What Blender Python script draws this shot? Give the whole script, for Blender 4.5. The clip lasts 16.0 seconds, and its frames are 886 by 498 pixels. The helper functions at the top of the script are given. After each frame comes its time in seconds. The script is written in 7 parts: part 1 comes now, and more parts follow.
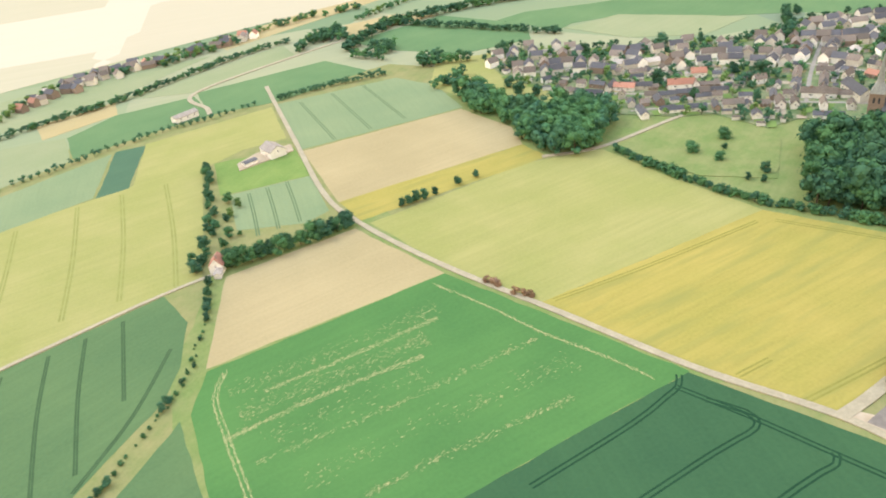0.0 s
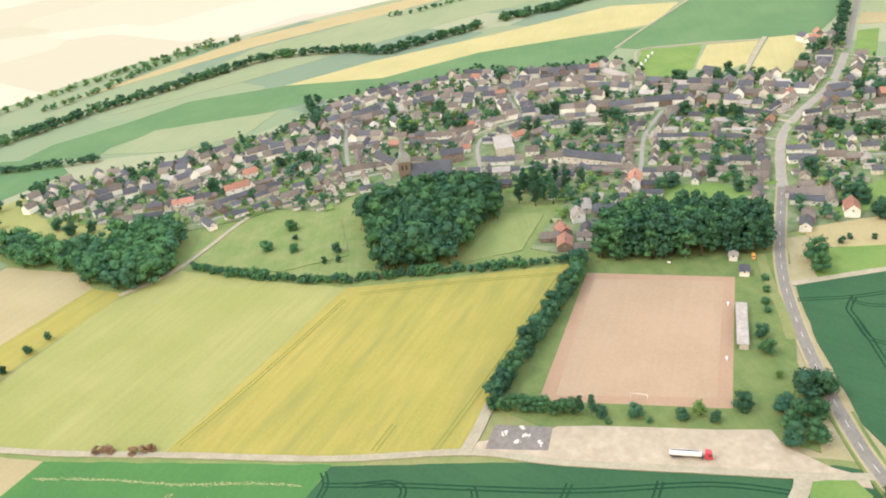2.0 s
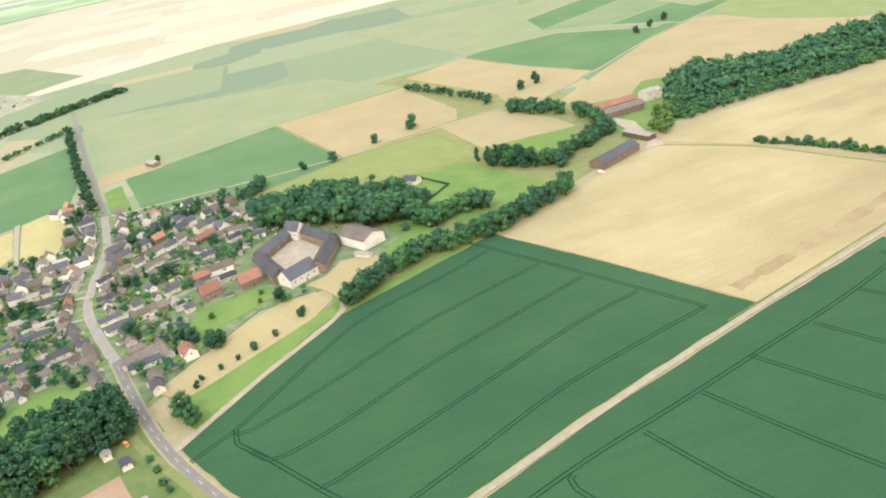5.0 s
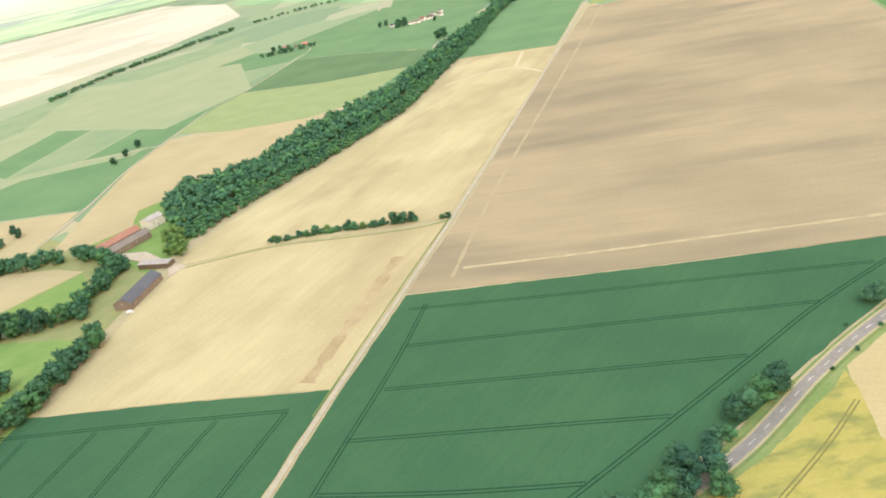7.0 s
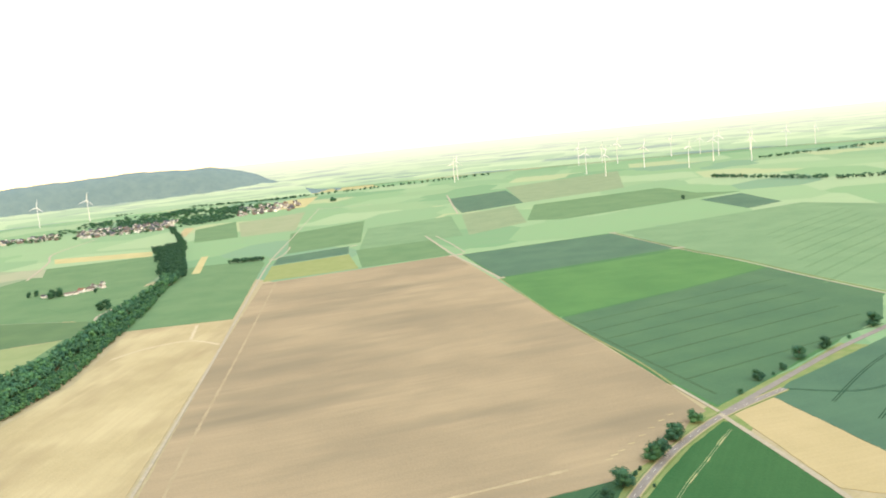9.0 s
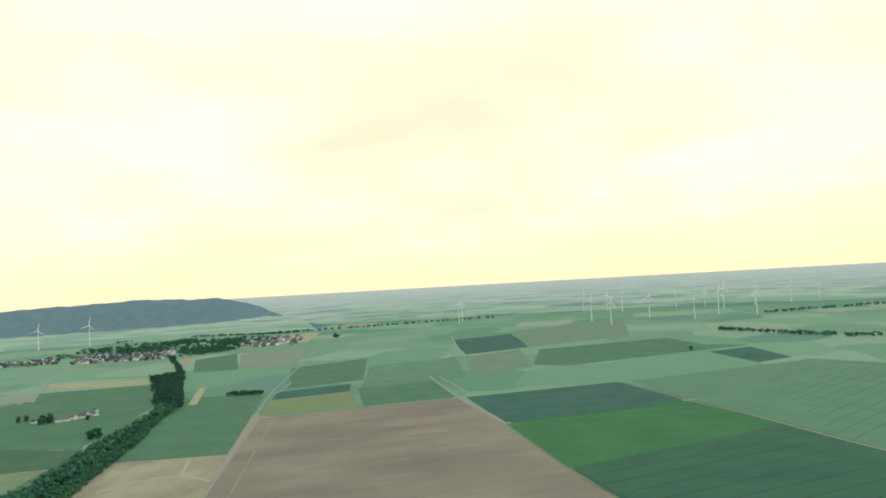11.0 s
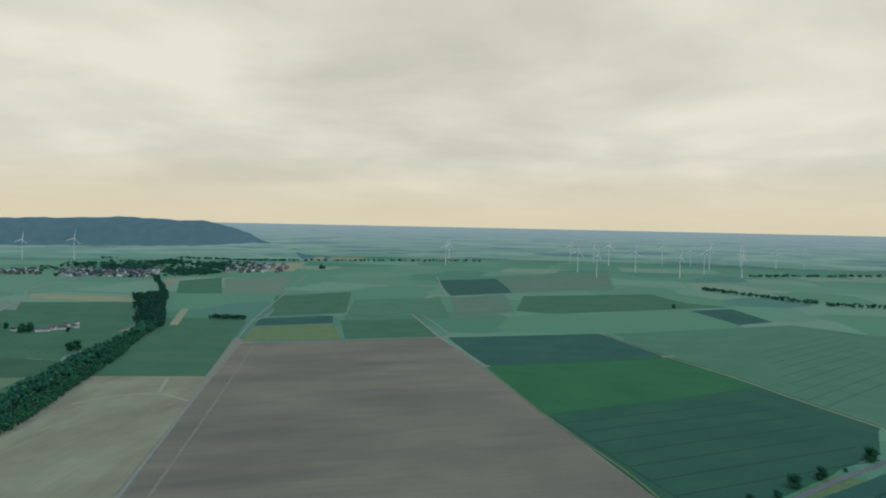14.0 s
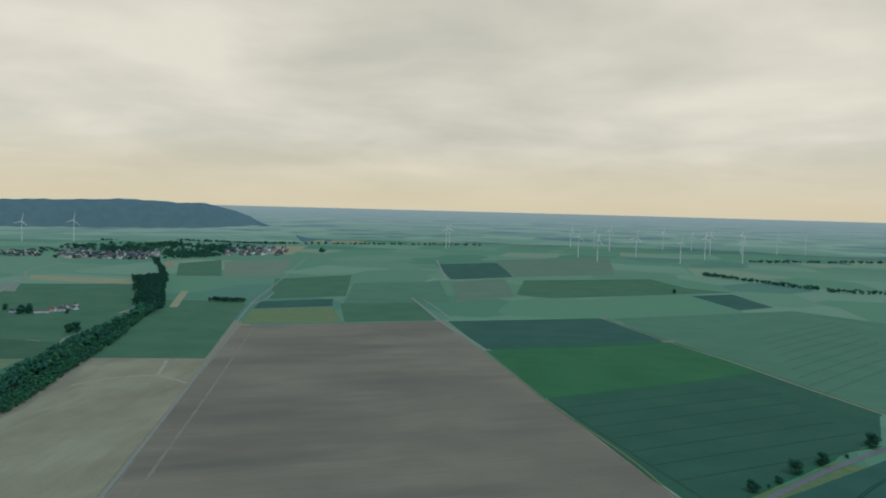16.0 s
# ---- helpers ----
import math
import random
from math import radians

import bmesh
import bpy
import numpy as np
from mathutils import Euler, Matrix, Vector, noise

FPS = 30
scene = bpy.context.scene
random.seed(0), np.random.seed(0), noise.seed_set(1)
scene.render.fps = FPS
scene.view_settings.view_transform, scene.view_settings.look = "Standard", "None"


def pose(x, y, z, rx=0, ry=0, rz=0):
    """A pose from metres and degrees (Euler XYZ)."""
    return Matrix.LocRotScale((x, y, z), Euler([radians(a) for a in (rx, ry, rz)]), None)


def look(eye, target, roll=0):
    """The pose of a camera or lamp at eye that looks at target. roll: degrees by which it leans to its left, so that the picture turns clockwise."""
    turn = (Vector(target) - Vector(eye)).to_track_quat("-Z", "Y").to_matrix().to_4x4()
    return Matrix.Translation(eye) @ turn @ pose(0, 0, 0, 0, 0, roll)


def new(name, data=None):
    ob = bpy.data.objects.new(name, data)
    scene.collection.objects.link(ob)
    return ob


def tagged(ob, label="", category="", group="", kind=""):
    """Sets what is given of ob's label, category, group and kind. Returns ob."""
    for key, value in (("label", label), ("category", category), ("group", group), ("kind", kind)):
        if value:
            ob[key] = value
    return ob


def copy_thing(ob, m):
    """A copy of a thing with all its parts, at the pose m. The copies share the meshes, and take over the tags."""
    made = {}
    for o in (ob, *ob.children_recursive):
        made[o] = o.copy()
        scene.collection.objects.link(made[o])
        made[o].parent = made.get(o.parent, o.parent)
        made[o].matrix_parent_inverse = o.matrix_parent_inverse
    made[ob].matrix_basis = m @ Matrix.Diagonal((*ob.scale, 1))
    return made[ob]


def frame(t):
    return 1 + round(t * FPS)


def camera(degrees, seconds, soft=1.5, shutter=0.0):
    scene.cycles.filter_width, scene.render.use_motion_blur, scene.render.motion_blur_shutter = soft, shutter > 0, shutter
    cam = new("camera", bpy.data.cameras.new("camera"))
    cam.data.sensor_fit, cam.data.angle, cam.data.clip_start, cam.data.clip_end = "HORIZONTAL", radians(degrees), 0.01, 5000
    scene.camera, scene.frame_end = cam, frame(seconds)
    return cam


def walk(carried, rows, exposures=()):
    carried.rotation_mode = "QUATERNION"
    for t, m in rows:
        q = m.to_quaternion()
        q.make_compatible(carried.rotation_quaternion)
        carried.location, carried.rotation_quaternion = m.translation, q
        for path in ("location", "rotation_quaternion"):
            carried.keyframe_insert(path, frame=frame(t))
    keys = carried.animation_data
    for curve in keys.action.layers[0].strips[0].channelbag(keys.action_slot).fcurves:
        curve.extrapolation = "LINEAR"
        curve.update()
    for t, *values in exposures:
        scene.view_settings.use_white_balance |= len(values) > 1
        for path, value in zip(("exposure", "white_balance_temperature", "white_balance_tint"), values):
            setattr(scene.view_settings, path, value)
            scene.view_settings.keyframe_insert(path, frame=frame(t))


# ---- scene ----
cam = camera(60.06, 16.0, soft=1.9)
ROWS = [
    (0.0, pose(37.4, -11.6, 213.9, 59.54, 6.56, 151.74)),
    (0.5, pose(35.8, -11.6, 218.3, 60.04, 6.93, 143.71)),
    (1.0, pose(35.7, -10.9, 223.0, 60.61, 7.16, 134.97)),
    (1.5, pose(35.2, -11.8, 225.4, 61.19, 7.22, 126.46)),
    (2.0, pose(32.7, -12.2, 226.0, 61.83, 7.35, 117.35)),
    (2.5, pose(27.9, -12.9, 225.4, 62.39, 7.68, 108.81)),
    (3.0, pose(22.1, -14.8, 224.1, 63.07, 7.82, 99.14)),
    (3.5, pose(16.7, -14.5, 223.8, 63.33, 8.29, 90.33)),
    (4.0, pose(12.5, -13.4, 223.8, 63.61, 8.85, 80.82)),
    (4.2, pose(11.2, -13.7, 224.0, 63.75, 9.03, 77.13)),
    (6.3, pose(-5.3, -24.1, 226.7, 65.39, 11.84, 37.04)),
    (6.5, pose(-7.0, -23.8, 227.1, 65.36, 11.56, 33.05)),
    (7.0, pose(-12.4, -20.5, 228.1, 65.22, 11.64, 22.68)),
    (7.5, pose(-20.0, -17.8, 227.5, 65.87, 11.17, 13.25)),
    (8.0, pose(-26.7, -17.3, 227.3, 68.79, 9.05, 5.31)),
    (8.5, pose(-32.2, -15.7, 226.3, 74.35, 6.83, 0.61)),
    (9.0, pose(-37.1, -11.4, 223.7, 81.98, 5.72, -1.32)),
    (9.5, pose(-40.7, -7.1, 221.1, 88.55, 5.64, -1.29)),
    (9.7, pose(-41.7, -5.8, 220.7, 90.95, 4.55, -0.86)),
    (11.8, pose(-47.8, 1.8, 220.7, 92.63, 2.96, -1.20)),
    (12.0, pose(-48.1, 2.5, 220.6, 92.24, 2.83, -1.40)),
    (12.5, pose(-48.3, 4.4, 220.3, 90.79, 1.57, -1.81)),
    (13.0, pose(-48.2, 6.4, 219.9, 89.55, 0.15, -1.96)),
    (13.5, pose(-48.2, 8.5, 219.3, 88.76, -0.79, -1.92)),
    (14.0, pose(-48.2, 10.6, 218.7, 88.11, -1.19, -1.81)),
    (14.5, pose(-48.3, 12.5, 218.1, 87.69, -1.28, -1.73)),
    (15.0, pose(-48.5, 14.2, 217.6, 87.33, -1.26, -1.70)),
    (15.5, pose(-48.6, 15.8, 217.4, 87.08, -1.37, -1.72)),
    (16.0, pose(-48.6, 17.3, 217.3, 86.92, -1.51, -1.78)),
]
walk(cam, ROWS, ((0.0, 0.50, 6980, 14), (8.6, 0.50, 6980, 14), (9.2, 0.25, 7050, 13), (9.7, -0.06, 6900, 13), (10.7, -0.62, 6000, 8), (11.8, -1.02, 5200, 4), (13.0, -1.38, 4840, 2), (14.5, -1.55, 4840, 3), (16.0, -1.60, 4840, 3)))

# ---- world, sun ----
HAZE_TOP = 198.0
wd = bpy.data.worlds.new("sky")
scene.world = wd
wd.use_nodes = True
wt = wd.node_tree
wt.nodes.clear()


def wnode(kind, **kw):
    n = wt.nodes.new(kind)
    for k, v in kw.items():
        n.inputs[k].default_value = v
    return n


w_out = wnode("ShaderNodeOutputWorld")
w_bg = wnode("ShaderNodeBackground", Strength=1.0)
w_sky = wt.nodes.new("ShaderNodeTexSky")
w_sky.sky_type, w_sky.sun_disc = "NISHITA", False
w_sky.sun_elevation, w_sky.sun_rotation = radians(52), radians(150)
w_tc = wnode("ShaderNodeTexCoord")
w_sep = wnode("ShaderNodeSeparateXYZ")
wt.links.new(w_tc.outputs["Generated"], w_sep.inputs[0])
# the cloud deck: direction projected on a level sheet
w_den = wnode("ShaderNodeMath")
w_den.operation = "MAXIMUM"
wt.links.new(w_sep.outputs["Z"], w_den.inputs[0])
w_den.inputs[1].default_value = 0.0
w_add = wnode("ShaderNodeMath")
w_add.operation = "ADD"
w_add.inputs[1].default_value = 0.16
wt.links.new(w_den.outputs[0], w_add.inputs[0])
w_div = wnode("ShaderNodeVectorMath")
w_div.operation = "DIVIDE"
w_cmb = wnode("ShaderNodeCombineXYZ")
for i in range(3):
    wt.links.new(w_add.outputs[0], w_cmb.inputs[i])
wt.links.new(w_tc.outputs["Generated"], w_div.inputs[0])
wt.links.new(w_cmb.outputs[0], w_div.inputs[1])
w_n = wnode("ShaderNodeTexNoise", Scale=1.0, Detail=8.0, Roughness=0.52, Distortion=0.25)
wt.links.new(w_div.outputs[0], w_n.inputs["Vector"])
w_ramp = wt.nodes.new("ShaderNodeValToRGB")
w_ramp.color_ramp.elements[0].position, w_ramp.color_ramp.elements[0].color = 0.34, (1.09, 0.84, 0.53, 1)
w_ramp.color_ramp.elements[1].position, w_ramp.color_ramp.elements[1].color = 0.68, (1.52, 1.14, 0.72, 1)
wt.links.new(w_n.outputs[0], w_ramp.inputs[0])
# warm brightness low over the land
w_low = wt.nodes.new("ShaderNodeMapRange")
w_low.inputs["From Min"].default_value, w_low.inputs["From Max"].default_value = 0.0, 0.10
w_low.inputs["To Min"].default_value, w_low.inputs["To Max"].default_value = 0.85, 0.0
w_low.interpolation_type = "SMOOTHSTEP"
wt.links.new(w_sep.outputs["Z"], w_low.inputs["Value"])
w_mix = wt.nodes.new("ShaderNodeMix")
w_mix.data_type = "RGBA"
w_mix.inputs["B"].default_value = (1.32, 0.93, 0.48, 1)
wt.links.new(w_low.outputs[0], w_mix.inputs["Factor"])
wt.links.new(w_ramp.outputs[0], w_mix.inputs["A"])
w_up = wt.nodes.new("ShaderNodeMapRange")
w_up.inputs["From Min"].default_value, w_up.inputs["From Max"].default_value = 0.25, 0.9
w_up.inputs["To Min"].default_value, w_up.inputs["To Max"].default_value = 1.95, 1.38
wt.links.new(w_sep.outputs["Z"], w_up.inputs["Value"])
w_zen = wt.nodes.new("ShaderNodeMapRange")
w_zen.inputs["From Min"].default_value, w_zen.inputs["From Max"].default_value = 0.30, 0.75
wt.links.new(w_sep.outputs["Z"], w_zen.inputs["Value"])
w_tint = wt.nodes.new("ShaderNodeMix")
w_tint.data_type, w_tint.blend_type = "RGBA", "MULTIPLY"
w_tint.inputs["B"].default_value = (0.56, 0.95, 2.08, 1)
wt.links.new(w_zen.outputs[0], w_tint.inputs["Factor"])
wt.links.new(w_mix.outputs["Result"], w_tint.inputs["A"])
w_gain = wt.nodes.new("ShaderNodeVectorMath")
w_gain.operation = "SCALE"
wt.links.new(w_up.outputs[0], w_gain.inputs["Scale"])
wt.links.new(w_tint.outputs["Result"], w_gain.inputs[0])
w_sk = wt.nodes.new("ShaderNodeVectorMath")
w_sk.operation = "SCALE"
w_sk.inputs["Scale"].default_value = 0.1
wt.links.new(w_sky.outputs[0], w_sk.inputs[0])
w_all = wt.nodes.new("ShaderNodeMix")
w_all.data_type = "RGBA"
w_all.inputs["Factor"].default_value = 0.93
wt.links.new(w_sk.outputs[0], w_all.inputs["A"])
wt.links.new(w_gain.outputs[0], w_all.inputs["B"])
wt.links.new(w_all.outputs["Result"], w_bg.inputs["Color"])
wt.links.new(w_bg.outputs[0], w_out.inputs[0])

sun_data = bpy.data.lights.new("sun", "SUN")
sun_data.energy, sun_data.angle, sun_data.color = 1.4, radians(12), (1.0, 0.95, 0.86)
sun = new("sun", sun_data)
sun.matrix_world = look((0, 0, 400), (-190, 250, 0))


# ---- materials ----
def material(name, rough=0.85, metal=0.0, spec=0.3):
    m = bpy.data.materials.new(name)
    m.use_nodes = True
    b = m.node_tree.nodes["Principled BSDF"]
    b.inputs["Roughness"].default_value, b.inputs["Metallic"].default_value = rough, metal
    b.inputs["Specular IOR Level"].default_value = spec
    return m, m.node_tree, b


def rgba(c, k=1.0):
    return (c[0] * k, c[1] * k, c[2] * k, 1)


def mixer(t, fac, a, b):
    n = t.nodes.new("ShaderNodeMix")
    n.data_type = "RGBA"
    for key, v in (("Factor", fac), ("A", a), ("B", b)):
        if isinstance(v, bpy.types.NodeSocket):
            t.links.new(v, n.inputs[key])
        else:
            n.inputs[key].default_value = v
    return n.outputs["Result"]


def placed(t, turn=0.0, sx=1.0, sy=1.0):
    """World place, turned about the upright and stretched."""
    g = t.nodes.new("ShaderNodeNewGeometry")
    m = t.nodes.new("ShaderNodeMapping")
    m.vector_type = "TEXTURE"
    m.inputs["Rotation"].default_value = (0, 0, radians(turn))
    m.inputs["Scale"].default_value = (sx, sy, 1)
    t.links.new(g.outputs["Position"], m.inputs["Vector"])
    return m.outputs[0]


def noise_of(t, vec, scale, detail=3.0, lo=0.35, hi=0.65, rough=0.55):
    n = t.nodes.new("ShaderNodeTexNoise")
    n.inputs["Scale"].default_value, n.inputs["Detail"].default_value, n.inputs["Roughness"].default_value = scale, detail, rough
    t.links.new(vec, n.inputs["Vector"])
    r = t.nodes.new("ShaderNodeMapRange")
    r.inputs["From Min"].default_value, r.inputs["From Max"].default_value = lo, hi
    t.links.new(n.outputs[0], r.inputs["Value"])
    return r.outputs[0]


def bumped(t, b, height, dist, strength=0.6):
    n = t.nodes.new("ShaderNodeBump")
    n.inputs["Distance"].default_value, n.inputs["Strength"].default_value = dist, strength
    t.links.new(height, n.inputs["Height"])
    t.links.new(n.outputs[0], b.inputs["Normal"])


def crop(name, c1, c2, turn=0.0, streak=0.35, patch=70.0, row=3.0, stain=None, size=(90.0, 40.0)):
    """A field: broad patches, streaks along the drilling direction, fine grain."""
    m, t, b = material(name, 0.95, spec=0.12)
    flat = placed(t)
    broad = noise_of(t, flat, 1.0 / patch, 3.0)
    along = noise_of(t, placed(t, turn, 60.0, row), 1.0, 3.0, 0.3, 0.7)
    fine = noise_of(t, flat, 0.6, 2.0, 0.3, 0.7)
    col = mixer(t, broad, rgba(c1), rgba(c2))
    s = t.nodes.new("ShaderNodeMath")
    s.operation = "MULTIPLY"
    s.inputs[1].default_value = streak
    t.links.new(along, s.inputs[0])
    col = mixer(t, s.outputs[0], col, rgba([0.62 * x + 0.12 * y for x, y in zip(c1, c2)]))
    f = t.nodes.new("ShaderNodeMath")
    f.operation = "MULTIPLY"
    f.inputs[1].default_value = 0.22
    t.links.new(fine, f.inputs[0])
    col = mixer(t, f.outputs[0], col, rgba(c2, 1.25))
    if stain:
        damp = noise_of(t, placed(t, turn, *size), 1.0, 3.0, 0.50, 0.72)
        col = mixer(t, damp, col, rgba(stain))
    t.links.new(col, b.inputs["Base Color"])
    bumped(t, b, fine, 0.25, 0.35)
    return m


def plain(name, c1, c2, scale=1.5, rough=0.8, metal=0.0, spec=0.3, by_object=0.0, coarse=0.12, bump=0.02, by_island=False):
    """A worn surface with grain at two scales; by_object: how far single things differ."""
    m, t, b = material(name, rough, metal, spec)
    tc = placed(t)
    n1 = noise_of(t, tc, scale, 4.0)
    n2 = noise_of(t, tc, coarse, 2.0)
    col = mixer(t, n1, rgba(c1), rgba(c2))
    k = t.nodes.new("ShaderNodeMath")
    k.operation = "MULTIPLY"
    k.inputs[1].default_value = 0.35
    t.links.new(n2, k.inputs[0])
    col = mixer(t, k.outputs[0], col, rgba(c1, 0.7))
    if by_object:
        o = t.nodes.new("ShaderNodeNewGeometry" if by_island else "ShaderNodeObjectInfo")
        r = t.nodes.new("ShaderNodeMapRange")
        r.inputs["To Min"].default_value, r.inputs["To Max"].default_value = 1 - by_object, 1 + by_object
        t.links.new(o.outputs["Random Per Island" if by_island else "Random"], r.inputs["Value"])
        h = t.nodes.new("ShaderNodeHueSaturation")
        t.links.new(r.outputs[0], h.inputs["Value"])
        t.links.new(col, h.inputs["Color"])
        col = h.outputs[0]
    t.links.new(col, b.inputs["Base Color"])
    bumped(t, b, n1, bump, 0.4)
    return m


def leafy(name, c1, c2):
    """Leaves: each clump its own shade, each tree a little different."""
    m, t, b = material(name, 0.85, spec=0.06)
    g = t.nodes.new("ShaderNodeNewGeometry")
    o = t.nodes.new("ShaderNodeObjectInfo")
    col = mixer(t, g.outputs["Random Per Island"], rgba(c1), rgba(c2))
    n = noise_of(t, placed(t), 0.07, 2.0)
    k = t.nodes.new("ShaderNodeMath")
    k.operation = "MULTIPLY"
    k.inputs[1].default_value = 0.5
    t.links.new(n, k.inputs[0])
    col = mixer(t, k.outputs[0], col, rgba((c2[0] * 1.12, c2[1] * 1.12, c2[2] * 0.85)))
    h = t.nodes.new("ShaderNodeHueSaturation")
    r = t.nodes.new("ShaderNodeMapRange")
    r.inputs["To Min"].default_value, r.inputs["To Max"].default_value = 0.75, 1.3
    t.links.new(o.outputs["Random"], r.inputs["Value"])
    t.links.new(r.outputs[0], h.inputs["Value"])
    t.links.new(col, h.inputs["Color"])
    t.links.new(h.outputs[0], b.inputs["Base Color"])
    return m


M = {}
M["rape"] = crop("bright_green_crop", (0.048, 0.140, 0.044), (0.066, 0.172, 0.052), 3, 0.25)
M["sage"] = crop("sage_green_crop", (0.062, 0.126, 0.056), (0.082, 0.150, 0.064), 20, 0.25)
M["clover"] = crop("deep_green_crop", (0.036, 0.118, 0.044), (0.050, 0.142, 0.050), 60, 0.25)
M["emerald"] = crop("lush_green_crop", (0.022, 0.086, 0.028), (0.031, 0.102, 0.034), 60, 0.3)
M["limegreen"] = crop("yellow_green_crop", (0.165, 0.222, 0.092), (0.200, 0.250, 0.112), 20, 0.3, 30)
# town ground with the haze above it mixed into the colour
M["townland"] = crop("hazed_town_ground", (0.225, 0.245, 0.175), (0.300, 0.305, 0.228), 20, 0.3, 45, 4.0, (0.190, 0.222, 0.152), (90.0, 35.0))
# wheat of the far plain, its green lifted to imitate haze
M["sea"] = crop("hazed_plain_wheat", (0.108, 0.200, 0.098), (0.132, 0.228, 0.114), 38, 0.25)
M["viridian"] = crop("dark_teal_crop", (0.044, 0.108, 0.056), (0.058, 0.128, 0.062), 20, 0.25)
M["dark"] = crop("dark_wheat_crop", (0.026, 0.079, 0.038), (0.035, 0.097, 0.043), 75, 0.3)
M["teal"] = crop("blue_green_crop", (0.045, 0.105, 0.065), (0.060, 0.130, 0.075), 20, 0.2)
M["green"] = crop("mid_green_crop", (0.075, 0.158, 0.070), (0.100, 0.185, 0.082), 20, 0.25)
# pale green; far parcels wear it in place of haze
M["pale"] = crop("pale_green_crop", (0.185, 0.235, 0.125), (0.220, 0.255, 0.145), 15, 0.25)
M["mint"] = crop("grey_green_crop", (0.140, 0.205, 0.110), (0.175, 0.235, 0.125), 80, 0.2)
M["lime"] = crop("ripening_barley", (0.220, 0.243, 0.080), (0.262, 0.266, 0.102), 3, 0.34, 45)
M["yellow"] = crop("ripe_barley", (0.245, 0.236, 0.060), (0.302, 0.264, 0.074), 2, 0.45, 40, 3.0, (0.212, 0.214, 0.062), (55.0, 9.0))
M["lodged"] = crop("patchy_barley", (0.250, 0.238, 0.062), (0.305, 0.268, 0.080), 30, 0.3, 14, 3.0, (0.165, 0.178, 0.056), (16.0, 7.0))
M["straw"] = crop("straw_stubble", (0.300, 0.260, 0.130), (0.340, 0.290, 0.150), 10, 0.25)
M["tan"] = crop("dry_tan_soil", (0.272, 0.237, 0.128), (0.318, 0.275, 0.152), 5, 0.25, 60)
M["beige"] = crop("light_beige_soil", (0.288, 0.250, 0.130), (0.368, 0.325, 0.178), 84, 0.3, 80, 4.0, (0.258, 0.218, 0.118), (130.0, 45.0))
M["strip"] = crop("loose_headland_soil", (0.245, 0.208, 0.122), (0.288, 0.246, 0.148), 80, 0.3, 30)
M["strip2"] = crop("damp_soil_strip", (0.222, 0.172, 0.090), (0.312, 0.256, 0.143), 80, 0.3, 22)
M["strip2p2"] = crop("pale_scraped_soil", (0.255, 0.220, 0.128), (0.345, 0.298, 0.176), 80, 0.3, 10)
M["strip2p"] = crop("washed_pale_soil", (0.370, 0.325, 0.205), (0.410, 0.360, 0.235), 80, 0.3, 14)
M["pitchgrass"] = crop("olive_grass", (0.092, 0.150, 0.050), (0.150, 0.185, 0.066), 40, 0.3, 12)
M["brown"] = crop("harrowed_brown_soil", (0.202, 0.170, 0.104), (0.280, 0.231, 0.137), 15, 0.28, 170, 6.0, (0.174, 0.151, 0.095), (260.0, 70.0))
M["lawn"] = crop("mown_grass", (0.105, 0.190, 0.050), (0.150, 0.225, 0.065), 40, 0.2, 25)
M["dryverge"] = crop("dry_grass_verge", (0.270, 0.245, 0.130), (0.310, 0.275, 0.165), 40, 0.3, 9)
M["verge"] = crop("rough_grass", (0.150, 0.190, 0.070), (0.215, 0.215, 0.095), 40, 0.3, 14)
M["garden"] = crop("village_gardens", (0.075, 0.150, 0.055), (0.205, 0.222, 0.125), 60, 0.3, 8, 4.0)
M["meadow"] = crop("rough_meadow", (0.120, 0.188, 0.058), (0.190, 0.220, 0.088), 30, 0.35, 16)
M["mown"] = crop("mown_meadow", (0.165, 0.215, 0.072), (0.200, 0.235, 0.090), 30, 0.3, 25)
M["clay"] = crop("red_clay_pitch", (0.292, 0.196, 0.126), (0.322, 0.222, 0.146), 8, 0.2, 35)
M["clay_in"] = crop("trodden_clay", (0.300, 0.222, 0.142), (0.330, 0.246, 0.162), 8, 0.2, 30)
M["track"] = plain("pale_gravel_track", (0.272, 0.252, 0.174), (0.338, 0.312, 0.222), 0.8, 0.95)
M["gravel"] = plain("trodden_gravel_yard", (0.33, 0.28, 0.195), (0.39, 0.34, 0.25), 0.3, 0.95)
M["roadgrey"] = plain("dark_worn_asphalt", (0.165, 0.157, 0.132), (0.212, 0.202, 0.172), 0.9, 0.85)
M["asphalt"] = plain("worn_grey_asphalt", (0.245, 0.228, 0.192), (0.298, 0.278, 0.236), 0.9, 0.85)
M["lot"] = plain("dark_patched_asphalt", (0.155, 0.143, 0.125), (0.205, 0.190, 0.165), 0.5, 0.9)
M["mark"] = plain("white_road_paint", (0.46, 0.44, 0.40), (0.60, 0.58, 0.53), 2.0, 0.7)
M["rut"] = plain("pressed_wheel_track", (0.013, 0.047, 0.025), (0.018, 0.058, 0.030), 0.8, 0.98, spec=0.03)
M["rut_y"] = plain("green_wheel_track", (0.180, 0.188, 0.048), (0.215, 0.212, 0.056), 0.8, 0.98, spec=0.03)
M["rut_o"] = plain("olive_wheel_track", (0.120, 0.118, 0.045), (0.160, 0.150, 0.060), 0.8, 0.98, spec=0.03)
M["rut_g"] = plain("faint_wheel_track", (0.095, 0.150, 0.080), (0.12, 0.175, 0.09), 0.8, 0.98, spec=0.03)
